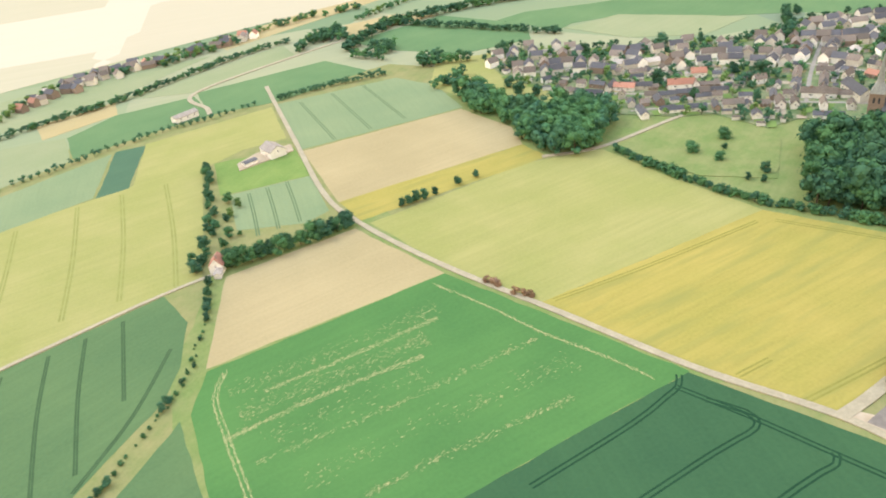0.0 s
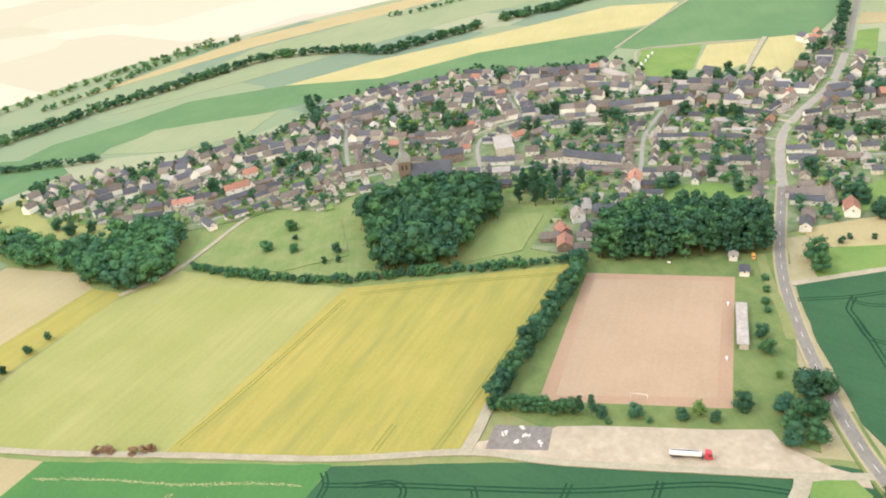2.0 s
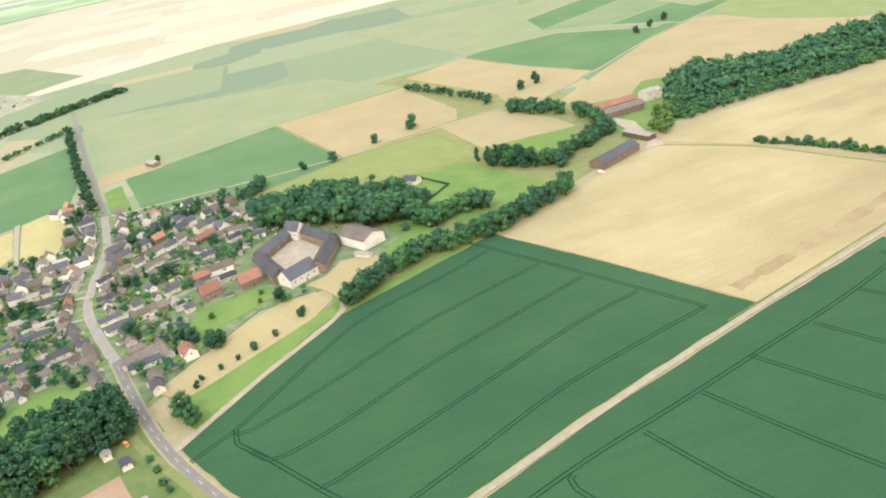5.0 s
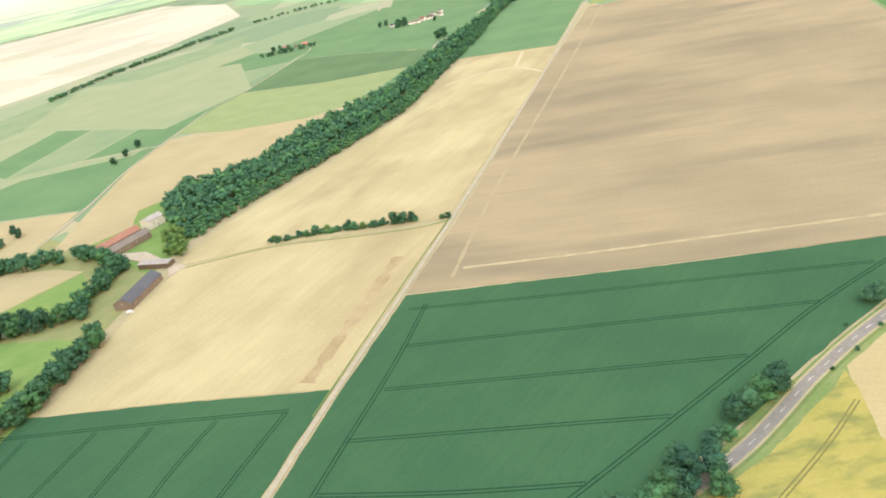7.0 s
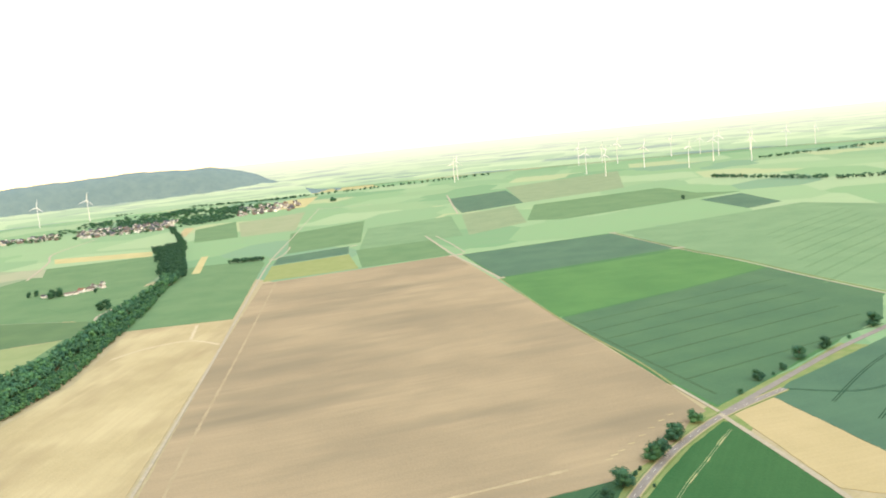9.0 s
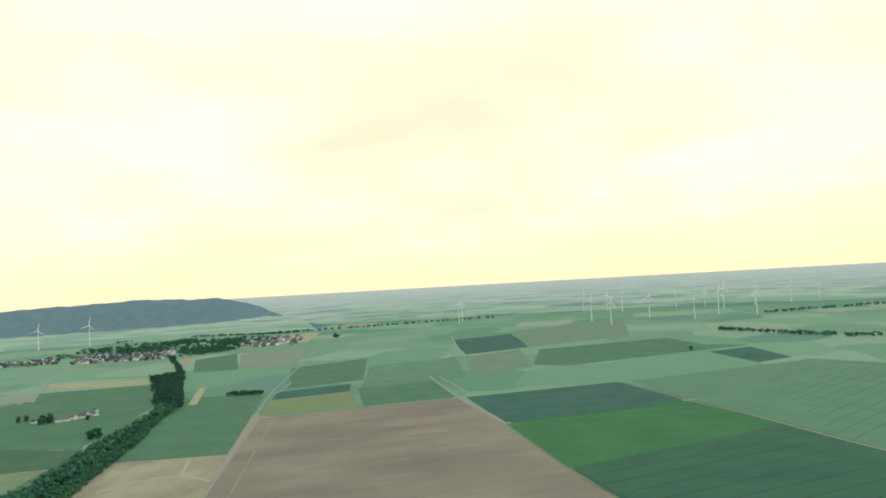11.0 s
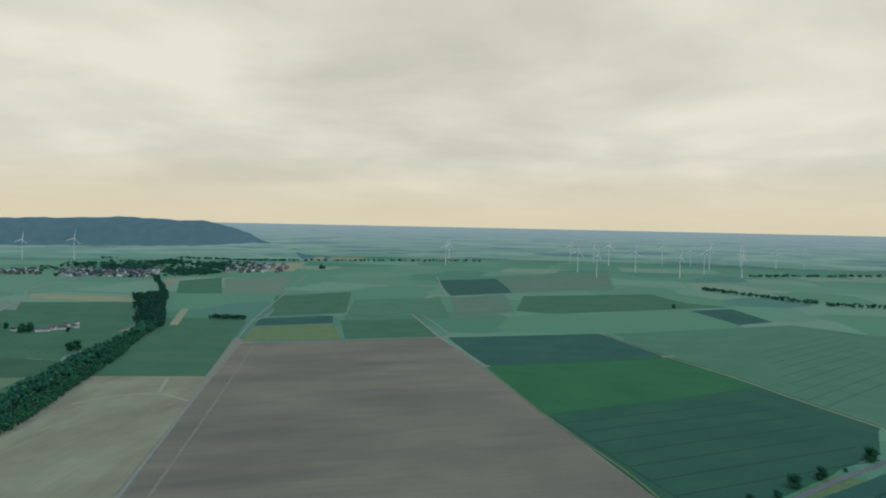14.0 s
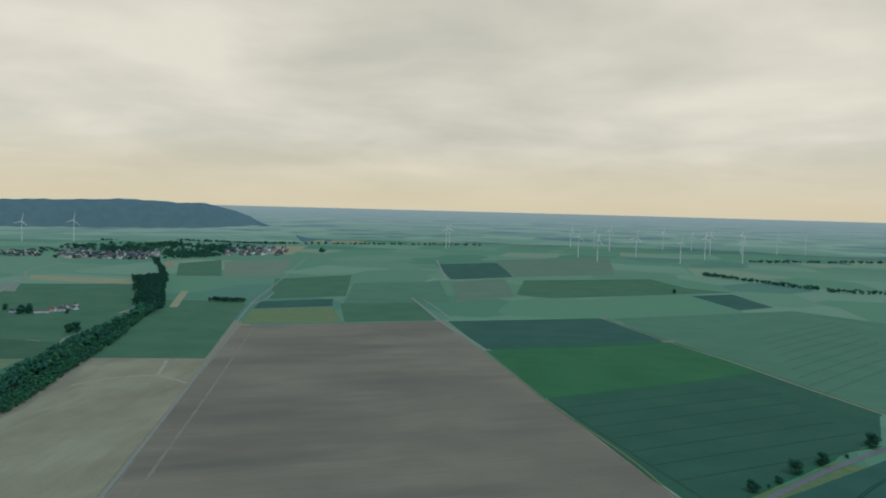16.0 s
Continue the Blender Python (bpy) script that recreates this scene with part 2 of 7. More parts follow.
M["rut_l"] = plain("faint_barley_track", (0.202, 0.228, 0.074), (0.228, 0.244, 0.088), 0.8, 0.98, spec=0.03)
M["worn"] = plain("worn_grass_track", (0.13, 0.19, 0.085), (0.20, 0.235, 0.12), 0.8, 0.95)
M["rut_s"] = plain("sage_wheel_track", (0.042, 0.088, 0.042), (0.054, 0.104, 0.048), 0.8, 0.98, spec=0.03)
M["ripe"] = crop("ripening_straw_crop", (0.320, 0.300, 0.135), (0.375, 0.340, 0.160), 10, 0.3, 50)
m, t, b = material("dried_out_patch", 0.95, spec=0.1)
g = t.nodes.new("ShaderNodeNewGeometry")
t.links.new(mixer(t, g.outputs["Random Per Island"], rgba((0.10, 0.185, 0.066)), rgba((0.34, 0.33, 0.165))), b.inputs["Base Color"])
M["dry"] = m
M["rubble"] = plain("white_rubble", (0.55, 0.52, 0.46), (0.72, 0.70, 0.64), 2.0, 0.9)
M["leaf_a"] = leafy("broadleaf_foliage", (0.032, 0.102, 0.056), (0.066, 0.160, 0.070))
M["leaf_b"] = leafy("dark_foliage", (0.024, 0.078, 0.054), (0.048, 0.120, 0.068))
M["leaf_c"] = leafy("light_foliage", (0.062, 0.130, 0.044), (0.105, 0.180, 0.058))
M["leaf_r"] = leafy("copper_foliage", (0.185, 0.125, 0.085), (0.250, 0.165, 0.115))
M["bark"] = plain("bark", (0.060, 0.046, 0.034), (0.095, 0.075, 0.055), 3.0, 0.95)
M["wall_w"] = plain("white_render", (0.64, 0.64, 0.60), (0.78, 0.77, 0.72), 0.6, 0.9, by_object=0.14)
M["wall_b"] = plain("red_brick", (0.178, 0.140, 0.112), (0.240, 0.186, 0.146), 1.2, 0.9, by_object=0.2)
M["wall_c"] = plain("cream_render", (0.46, 0.45, 0.38), (0.57, 0.55, 0.47), 0.6, 0.9, by_object=0.16)
M["roof_g"] = plain("dark_slate_tiles", (0.052, 0.058, 0.068), (0.098, 0.104, 0.112), 1.4, 0.75, by_object=0.25)
M["roof_b"] = plain("brown_concrete_tiles", (0.112, 0.098, 0.084), (0.188, 0.164, 0.136), 1.4, 0.85, by_object=0.25)
M["roof_r"] = plain("red_clay_tiles", (0.265, 0.130, 0.092), (0.340, 0.180, 0.125), 1.4, 0.85, by_object=0.3)
M["roof_f"] = plain("pale_fibre_sheet", (0.27, 0.25, 0.22), (0.35, 0.33, 0.29), 0.5, 0.85, by_object=0.15)
for q, base in (("wall_w", (0.66, 0.66, 0.61)), ("wall_b", (0.20, 0.158, 0.126)), ("wall_c", (0.50, 0.48, 0.41)), ("roof_g", (0.075, 0.080, 0.090)), ("roof_b", (0.150, 0.131, 0.110)), ("roof_r", (0.30, 0.155, 0.108)), ("roof_f", (0.31, 0.29, 0.255))):
    M[q + "_row"] = plain("joined_" + q, base, [1.2 * v for v in base], 1.2, 0.85, by_object=0.3, by_island=True)
M["glass"] = plain("window_glass", (0.035, 0.042, 0.048), (0.05, 0.058, 0.062), 0.5, 0.12, spec=0.5)
M["frame"] = plain("white_window_frame", (0.66, 0.65, 0.61), (0.74, 0.73, 0.69), 1.0, 0.5)
M["door"] = plain("painted_door", (0.10, 0.075, 0.055), (0.15, 0.11, 0.08), 1.0, 0.6)
M["metal_w"] = plain("white_painted_steel", (0.74, 0.74, 0.72), (0.80, 0.80, 0.78), 0.5, 0.45)
M["metal_r"] = plain("red_vehicle_paint", (0.50, 0.035, 0.05), (0.56, 0.05, 0.065), 0.5, 0.35, spec=0.5)
M["metal_y"] = plain("orange_vehicle_paint", (0.60, 0.30, 0.07), (0.66, 0.36, 0.10), 0.5, 0.4)
M["rubber"] = plain("black_rubber", (0.025, 0.025, 0.026), (0.04, 0.04, 0.04), 2.0, 0.9)
M["chassis"] = plain("grey_steel", (0.11, 0.11, 0.12), (0.16, 0.16, 0.17), 1.0, 0.5, metal=0.6)
M["spire"] = plain("weathered_slate_spire", (0.17, 0.19, 0.175), (0.23, 0.25, 0.23), 0.8, 0.7)

# patchwork of farmland for the open country, paled to stand in for haze
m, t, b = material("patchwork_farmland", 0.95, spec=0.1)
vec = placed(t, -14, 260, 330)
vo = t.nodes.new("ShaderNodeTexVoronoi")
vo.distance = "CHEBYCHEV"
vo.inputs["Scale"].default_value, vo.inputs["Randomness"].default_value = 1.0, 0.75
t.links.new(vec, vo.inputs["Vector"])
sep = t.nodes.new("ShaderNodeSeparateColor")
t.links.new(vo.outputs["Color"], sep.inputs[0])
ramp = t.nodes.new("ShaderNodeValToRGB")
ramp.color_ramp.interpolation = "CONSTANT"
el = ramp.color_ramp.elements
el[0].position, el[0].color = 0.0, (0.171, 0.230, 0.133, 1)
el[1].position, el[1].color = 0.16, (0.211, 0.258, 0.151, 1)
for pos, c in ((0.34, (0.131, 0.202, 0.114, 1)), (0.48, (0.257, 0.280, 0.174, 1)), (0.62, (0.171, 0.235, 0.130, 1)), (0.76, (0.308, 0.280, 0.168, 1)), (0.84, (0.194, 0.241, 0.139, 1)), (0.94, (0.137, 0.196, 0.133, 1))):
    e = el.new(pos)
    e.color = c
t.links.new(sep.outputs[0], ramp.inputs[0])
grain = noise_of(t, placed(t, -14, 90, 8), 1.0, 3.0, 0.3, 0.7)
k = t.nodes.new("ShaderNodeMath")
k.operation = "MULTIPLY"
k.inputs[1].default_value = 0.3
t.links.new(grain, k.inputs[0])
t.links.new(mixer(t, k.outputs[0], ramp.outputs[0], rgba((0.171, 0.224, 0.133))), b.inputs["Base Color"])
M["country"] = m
# far western land paled to cream; the haze is put into its colour
m = M["country"].copy()
m.name = "patchwork_ripe_grain"
# cream haze tones, one for each parcel tone of the patchwork
ripe = ((0.40, 0.365, 0.27), (0.44, 0.40, 0.31), (0.36, 0.345, 0.25), (0.46, 0.41, 0.31), (0.34, 0.335, 0.235), (0.45, 0.39, 0.28), (0.41, 0.375, 0.285), (0.37, 0.35, 0.27))
for q in m.node_tree.nodes:
    if q.bl_idname == "ShaderNodeValToRGB":
        for e, c in zip(q.color_ramp.elements, ripe):
            e.color = rgba(c)
    elif q.bl_idname == "ShaderNodeMix":
        q.inputs["B"].default_value = rgba((0.41, 0.375, 0.28))
M["hazed_west"] = m
# greener parcels of the eastern plain, brightened in place of haze
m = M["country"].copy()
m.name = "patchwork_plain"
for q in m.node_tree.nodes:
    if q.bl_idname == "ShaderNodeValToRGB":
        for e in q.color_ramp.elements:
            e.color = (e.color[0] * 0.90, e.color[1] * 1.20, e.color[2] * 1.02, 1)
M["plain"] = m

# far wooded hill, its foliage colour greyed and lightened to imitate haze
m, t, b = material("hazed_woodland", 0.95, spec=0.1)
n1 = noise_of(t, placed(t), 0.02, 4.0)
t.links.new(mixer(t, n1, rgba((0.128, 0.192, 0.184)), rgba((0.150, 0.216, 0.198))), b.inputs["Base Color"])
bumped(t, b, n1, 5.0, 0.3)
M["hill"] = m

# glowing backdrop: farmland running on to the horizon, fading up into painted haze
m = bpy.data.materials.new("painted_haze_distance")
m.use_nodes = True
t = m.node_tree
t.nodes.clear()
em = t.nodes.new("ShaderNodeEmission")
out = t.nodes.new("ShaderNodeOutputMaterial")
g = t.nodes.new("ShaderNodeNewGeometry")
gs = t.nodes.new("ShaderNodeSeparateXYZ")
t.links.new(g.outputs["Position"], gs.inputs[0])
below = t.nodes.new("ShaderNodeMath")
below.operation = "SUBTRACT"
below.inputs[0].default_value = 222.0
t.links.new(gs.outputs["Z"], below.inputs[1])
reach = t.nodes.new("ShaderNodeMath")
reach.operation = "DIVIDE"
reach.inputs[0].default_value = 222.0
t.links.new(below.outputs[0], reach.inputs[1])
flat = t.nodes.new("ShaderNodeVectorMath")
flat.operation = "MULTIPLY"
flat.inputs[1].default_value = (1, 1, 0)
t.links.new(g.outputs["Position"], flat.inputs[0])
land = t.nodes.new("ShaderNodeVectorMath")
land.operation = "SCALE"
t.links.new(flat.outputs[0], land.inputs[0])
t.links.new(reach.outputs[0], land.inputs["Scale"])
parcels = t.nodes.new("ShaderNodeMapping")
parcels.vector_type = "TEXTURE"
parcels.inputs["Rotation"].default_value, parcels.inputs["Scale"].default_value = (0, 0, radians(-14)), (420, 520, 1)
t.links.new(land.outputs[0], parcels.inputs[0])
vo = t.nodes.new("ShaderNodeTexVoronoi")
vo.distance = "CHEBYCHEV"
vo.inputs["Scale"].default_value, vo.inputs["Randomness"].default_value = 1.0, 0.8
t.links.new(parcels.outputs[0], vo.inputs["Vector"])
sep = t.nodes.new("ShaderNodeSeparateColor")
t.links.new(vo.outputs["Color"], sep.inputs[0])
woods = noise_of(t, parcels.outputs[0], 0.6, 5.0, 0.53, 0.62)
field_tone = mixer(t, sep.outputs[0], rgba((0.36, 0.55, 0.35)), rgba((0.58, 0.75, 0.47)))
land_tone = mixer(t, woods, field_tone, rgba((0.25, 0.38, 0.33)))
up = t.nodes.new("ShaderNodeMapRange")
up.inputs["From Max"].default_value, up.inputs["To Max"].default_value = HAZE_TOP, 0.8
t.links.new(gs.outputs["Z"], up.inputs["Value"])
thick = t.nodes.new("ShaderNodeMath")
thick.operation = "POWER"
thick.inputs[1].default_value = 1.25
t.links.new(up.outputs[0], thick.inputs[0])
# haze colour mixed in with height; emission shows it unlit
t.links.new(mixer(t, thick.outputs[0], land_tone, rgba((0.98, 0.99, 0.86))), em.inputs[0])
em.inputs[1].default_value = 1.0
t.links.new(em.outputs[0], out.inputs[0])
M["distance"] = m


# ---- builders ----
from mathutils.geometry import tessellate_polygon


def finish(bm, name, mats, parent=None, label=""):
    me = bpy.data.meshes.new(name)
    bm.to_mesh(me)
    bm.free()
    for q in mats if isinstance(mats, (list, tuple)) else [mats]:
        me.materials.append(q)
    ob = new(name, me)
    if parent is not None:
        ob.parent = parent
    if label:
        ob["label"] = label
    return ob


def part(name, bm, mats, parent, label=""):
    return finish(bm, name, mats, parent, label)


def box(bm, x0, y0, z0, x1, y1, z1, mi=0):
    v = [bm.verts.new(p) for p in ((x0, y0, z0), (x1, y0, z0), (x1, y1, z0), (x0, y1, z0), (x0, y0, z1), (x1, y0, z1), (x1, y1, z1), (x0, y1, z1))]
    for f in ((3, 2, 1, 0), (4, 5, 6, 7), (0, 1, 5, 4), (1, 2, 6, 5), (2, 3, 7, 6), (3, 0, 4, 7)):
        bm.faces.new([v[i] for i in f]).material_index = mi


def prism(bm, ring, y0, y1, mi=0):
    """A ring of (x, z) drawn out along y."""
    a = [bm.verts.new((x, y0, z)) for x, z in ring]
    c = [bm.verts.new((x, y1, z)) for x, z in ring]
    n = len(ring)
    bm.faces.new(a).material_index = mi
    bm.faces.new(c[::-1]).material_index = mi
    for i in range(n):
        bm.faces.new((a[i], c[i], c[(i + 1) % n], a[(i + 1) % n])).material_index = mi


def tube(bm, p, q, r0, r1, n=8, mi=0):
    p, q = Vector(p), Vector(q)
    z = (q - p).normalized()
    x = z.orthogonal().normalized()
    y = z.cross(x)
    a = [bm.verts.new(p + (x * math.cos(6.2832 * i / n) + y * math.sin(6.2832 * i / n)) * r0) for i in range(n)]
    c = [bm.verts.new(q + (x * math.cos(6.2832 * i / n) + y * math.sin(6.2832 * i / n)) * r1) for i in range(n)]
    for i in range(n):
        bm.faces.new((a[i], a[(i + 1) % n], c[(i + 1) % n], c[i])).material_index = mi
    bm.faces.new(a[::-1]).material_index = mi
    bm.faces.new(c).material_index = mi


def slab_mesh(bm, pts, top, base=-0.3):
    area = sum(p[0] * q[1] - q[0] * p[1] for p, q in zip(pts, pts[1:] + pts[:1]))
    pts = pts if area > 0 else pts[::-1]
    a = [bm.verts.new((x, y, top)) for x, y in pts]
    c = [bm.verts.new((x, y, base)) for x, y in pts]
    for tri in tessellate_polygon([[Vector((x, y, 0)) for x, y in pts]]):
        bm.faces.new([a[i] for i in tri])
    n = len(pts)
    for i in range(n):
        bm.faces.new((a[i], c[i], c[(i + 1) % n], a[(i + 1) % n]))
    bmesh.ops.recalc_face_normals(bm, faces=bm.faces)


LAYER = [0.05, 0.0]


def worn_edge(pts, step=8.0, slip=0.45):
    """The outline of a parcel with the small unevenness of a ploughed edge."""
    r = random.Random(len(pts) + int(abs(pts[0][0])))
    out = []
    for p, q in zip(pts, pts[1:] + pts[:1]):
        p, q = Vector(p), Vector(q)
        n = min(40, int((q - p).length / step))
        out.append((p.x, p.y))
        for i in range(1, n):
            m_ = p.lerp(q, i / n)
            out.append((m_.x + r.uniform(-slip, slip), m_.y + r.uniform(-slip, slip)))
    return tuple(out)


def field(name, mat, label, *pts):
    """A parcel of land with its own height of growth."""
    LAYER[0] += 0.004
    bm = bmesh.new()
    if name == "field":
        pts = worn_edge(pts)
    slab_mesh(bm, list(pts), LAYER[0])
    return tagged(finish(bm, name, M[mat]), label, "field", kind="structure")


def smooth_line(pts, step=6.0):
    """Points along a soft curve through the given ones."""
    out = []
    p = [pts[0]] + list(pts) + [pts[-1]]
    for i in range(1, len(p) - 2):
        a, b_, c, d = (Vector(q) for q in p[i - 1 : i + 3])
        n = max(2, int((c - b_).length / step))
        for j in range(n):
            s = j / n
            out.append(0.5 * (2 * b_ + (c - a) * s + (2 * a - 5 * b_ + 4 * c - d) * s * s + (3 * b_ - a - 3 * c + d) * s**3))
    out.append(Vector(p[-2]))
    return out


def ribbon(bm, pts, width, top, base=0.0, shift=0.0, wobble=0.0):
    line = smooth_line(pts)
    rows = []
    for i, p in enumerate(line):
        d = (line[min(i + 1, len(line) - 1)] - line[max(i - 1, 0)]).normalized()
        s = Vector((-d.y, d.x))
        w = width * 0.5 * (1 + wobble * math.sin(i * 1.7) * math.cos(i * 0.61))
        rows.append([bm.verts.new((*(p + s * (shift + o * w)), z)) for o, z in ((-1, base), (-1, top), (1, top), (1, base))])
    for a, c in zip(rows, rows[1:]):
        for i in range(3):
            bm.faces.new((a[i], a[i + 1], c[i + 1], c[i]))


def road(name, mat, label, width, top, *pts, category="road"):
    bm = bmesh.new()
    LAYER[0] += 0.003
    top = LAYER[0] + 0.02
    ribbon(bm, pts, width, top, wobble=0.08 if mat == "track" else 0.0)
    bmesh.ops.recalc_face_normals(bm, faces=bm.faces)
    return tagged(finish(bm, name, M[mat]), label, category, kind="structure")


def wheel_track(parent, mat, *pts, gap=1.05, width=0.85):
    """Two ruts left by the sprayer."""
    bm = bmesh.new()
    LAYER[1] += 0.0005
    top = parent.dimensions.z - 0.3 + 0.01 + LAYER[1]
    for s in (-gap, gap):
        ribbon(bm, pts, width, top, top - 0.2, s)
    bmesh.ops.recalc_face_normals(bm, faces=bm.faces)
    return part("tramline", bm, M[mat], parent)


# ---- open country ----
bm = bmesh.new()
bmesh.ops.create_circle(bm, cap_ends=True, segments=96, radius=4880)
tagged(finish(bm, "ground", M["country"]), "patchwork of green farmland reaching the horizon, paled for haze", "ground", kind="structure")
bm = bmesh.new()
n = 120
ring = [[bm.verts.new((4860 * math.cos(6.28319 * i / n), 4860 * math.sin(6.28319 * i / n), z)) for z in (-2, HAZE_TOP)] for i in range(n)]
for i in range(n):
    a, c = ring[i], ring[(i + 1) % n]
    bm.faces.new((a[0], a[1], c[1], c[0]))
tagged(finish(bm, "backdrop", M["distance"]), "glowing backdrop of painted hazy distance under the horizon", "backdrop", kind="structure")

# ---- fields west, seen first ----
field("field", "verge", "rough grass under the western parcels", (240, -600), (60, -690), (-240, -690), (-320, -560), (-345, -400), (-345, -140), (-205, 20), (0, 250), (200, -100))
field("field", "dryverge", "dry grass under the eastern parcels", (-195, -25), (-300, -60), (-380, -60), (-440, -30), (-470, 160), (-500, 300), (-660, 420), (-720, 560), (-820, 770), (-640, 900), (-640, 1450), (-560, 1720), (-400, 1720), (-330, 1390), (0, 1490), (110, 880), (175, 560), (330, 690), (500, 860), (520, 700), (220, 380), (0, 150))
field("field", "meadow", "rough meadow round the village woods", (-218, -412), (-215, -560), (-300, -600), (-440, -420), (-440, -150), (-400, -30), (-330, -135), (-262, -300), (-262, -392))
field("field", "lawn", "rough grass round the farm trees", (-405, 75), (-432, 205), (-478, 300), (-500, 402), (-520, 520), (-640, 600), (-680, 420), (-720, 380), (-600, 400), (-560, 300), (-620, 180), (-560, 120), (-470, 95))
field("field", "verge", "rough grass strips between the fields", (60, -200), (10, -180), (-60, -185), (-150, -180), (-200, -100), (-215, -20), (-225, 30), (-60, 210), (20, 250), (80, 150), (120, 0), (110, -150))
field("field", "verge", "yellowish grass verge along the ditch", (-2, -410), (-4, -390), (28, -318), (45, -290), (48, -240), (55, -200), (100, -250), (60, -300), (36, -330), (24, -360), (28, -400))
field("field", "meadow", "grassy edges of the bright green field", (-108, -408), (-118, -330), (-165, -180), (15, -178), (60, -200), (40, -330), (22, -360), (0, -412))
green_big = field("field", "rape", "bright green field with dried-out pale streaks", (-103, -323), (-148, -192), (-92, -190), (-37, -187), (9, -185), (45, -208), (42, -241), (38, -292), (25, -318))
field("field", "tan", "dry tan field of bare soil", (-84, -401), (-103, -323), (25, -320), (-4, -397))
dark_s = field("field", "dark", "dark green wheat field with tramlines", (-147, -192), (-181, -105), (-202, -31), (-215, -5), (-216, 12), (-150, 60), (-60, 120), (0, 60), (10, -120), (8, -185), (-37, -187), (-92, -190))
lime = field("field", "lime", "light yellow-green barley field", (-94, -401), (-213, -409), (-262, -392), (-265, -335), (-274, -269), (-128, -270), (-107, -330))
yellow = field("field", "yellow", "ripe yellow barley field with faint tramlines", (-274, -269), (-305, -205), (-337, -145), (-322, -144), (-215, -148), (-203, -144), (-176, -142), (-152, -193), (-128, -270))
field("field", "tan", "dry tan field beside the farm track", (-99, -541), (-230, -531), (-239, -470), (-227, -437), (-89, -441))
field("field", "yellow", "narrow yellow barley strip", (-89, -441), (-227, -437), (-228, -408), (-91, -408))
mint = field("field", "mint", "grey-green wheat field with faint tramlines", (-117, -662), (-226, -646), (-243, -600), (-233, -533), (-100, -544))
field("field", "lawn", "bright green meadow beside the barn", (-38, -567), (-96, -552), (-90, -494), (-28, -506))
greygreen = field("field", "mint", "small grey-green field with tramlines", (-34, -503), (-89, -494), (-80, -434), (-62, -428), (-24, -448))
yelleft = field("field", "lime", "broad yellow-green barley field", (180, -545), (130, -556), (21, -569), (-30, -568), (7, -406), (112, -384), (180, -372))
darkleft = field("field", "sage", "dark green field with tramlines", (190, -366), (127, -378), (30, -399), (24, -365), (35, -329), (46, -309), (88, -272), (103, -257), (190, -230))
field("field", "sage", "narrow green strip of wheat", (73, -262), (48, -285), (43, -291), (44, -241), (52, -200), (90, -215))
field("field", "lime", "pale yellow field north of the barn", (-2, -651), (-111, -658), (-98, -576), (-63, -578), (-38, -567), (21, -569))
field("field", "teal", "narrow blue-green strip of crop", (22, -652), (-1, -648), (24, -567), (47, -566))
field("field", "mint", "grey-green field behind the row of trees", (180, -590), (109, -622), (25, -650), (49, -568), (110, -555), (180, -547))
field("field", "green", "striped green field near the shed", (54, -721), (9, -751), (-62, -747), (-63, -680), (-33, -679), (54, -663))
field("field", "pale", "pale green field beyond the tree row", (200, -760), (75, -730), (55, -722), (56, -660), (110, -640), (210, -610))
field("field", "straw", "pale straw-coloured field", (76, -780), (4, -795), (7, -752), (73, -733))
field("field", "pale", "pale green far field", (-48, -811), (-184, -854), (-181, -798), (-67, -758), (0, -796))
field("field", "green", "mid green far field", (-67, -756), (-197, -754), (-216, -688), (-123, -667), (-61, -682))
field("field", "straw", "straw-coloured far field", (-267, -874), (-331, -870), (-359, -820), (-252, -822))
field("field", "green", "green far field beyond the wood", (-243, -798), (-363, -814), (-406, -703), (-377, -649), (-307, -662), (-264, -727))
field("field", "straw", "straw-coloured strip of far field", (-120, -940), (-330, -1010), (-352, -960), (-130, -890))
field("field", "pale", "pale far field along the tree band", (220, -870), (60, -905), (-110, -880), (0, -810), (74, -785), (220, -790))
field("field", "hazed_west", "wide far plain of fields, paled to cream for haze", (620, -900), (250, -905), (100, -935), (-60, -960), (-330, -990), (-700, -945), (-900, -850), (-1080, -740), (-1200, -620), (-1360, -480), (-1560, -330), (-1700, -200), (-1820, 300), (-1780, 800), (-1680, 1250), (-1660, 1700), (-1760, 2200), (-2250, 2750), (-3100, 3300), (-4000, 2700), (-4780, 600), (-4700, -900), (-3900, -2800), (-2300, -4200), (-400, -4800), (1200, -4600), (1500, -3000), (1000, -1500))
# grey-green sheet laid here for the hazy tone round the town
field("field", "mint", "grey-green land round the far town, toned for haze", (-1110, -690), (-1380, -460), (-1700, -250), (-1860, 20), (-2300, -100), (-2500, -700), (-1900, -1050), (-1350, -950))
field("field", "lime", "dry meadow at the edge of the village", (-238, -600), (-248, -530), (-300, -490), (-312, -560), (-330, -640), (-275, -660))

# ---- fields behind the village ----
field("field", "verge", "rough grass under the fields behind the estate", (-930, 5), (-990, 380), (-970, 520), (-640, 440), (-490, 380), (-440, 220), (-425, 95), (-560, 120), (-700, 90))
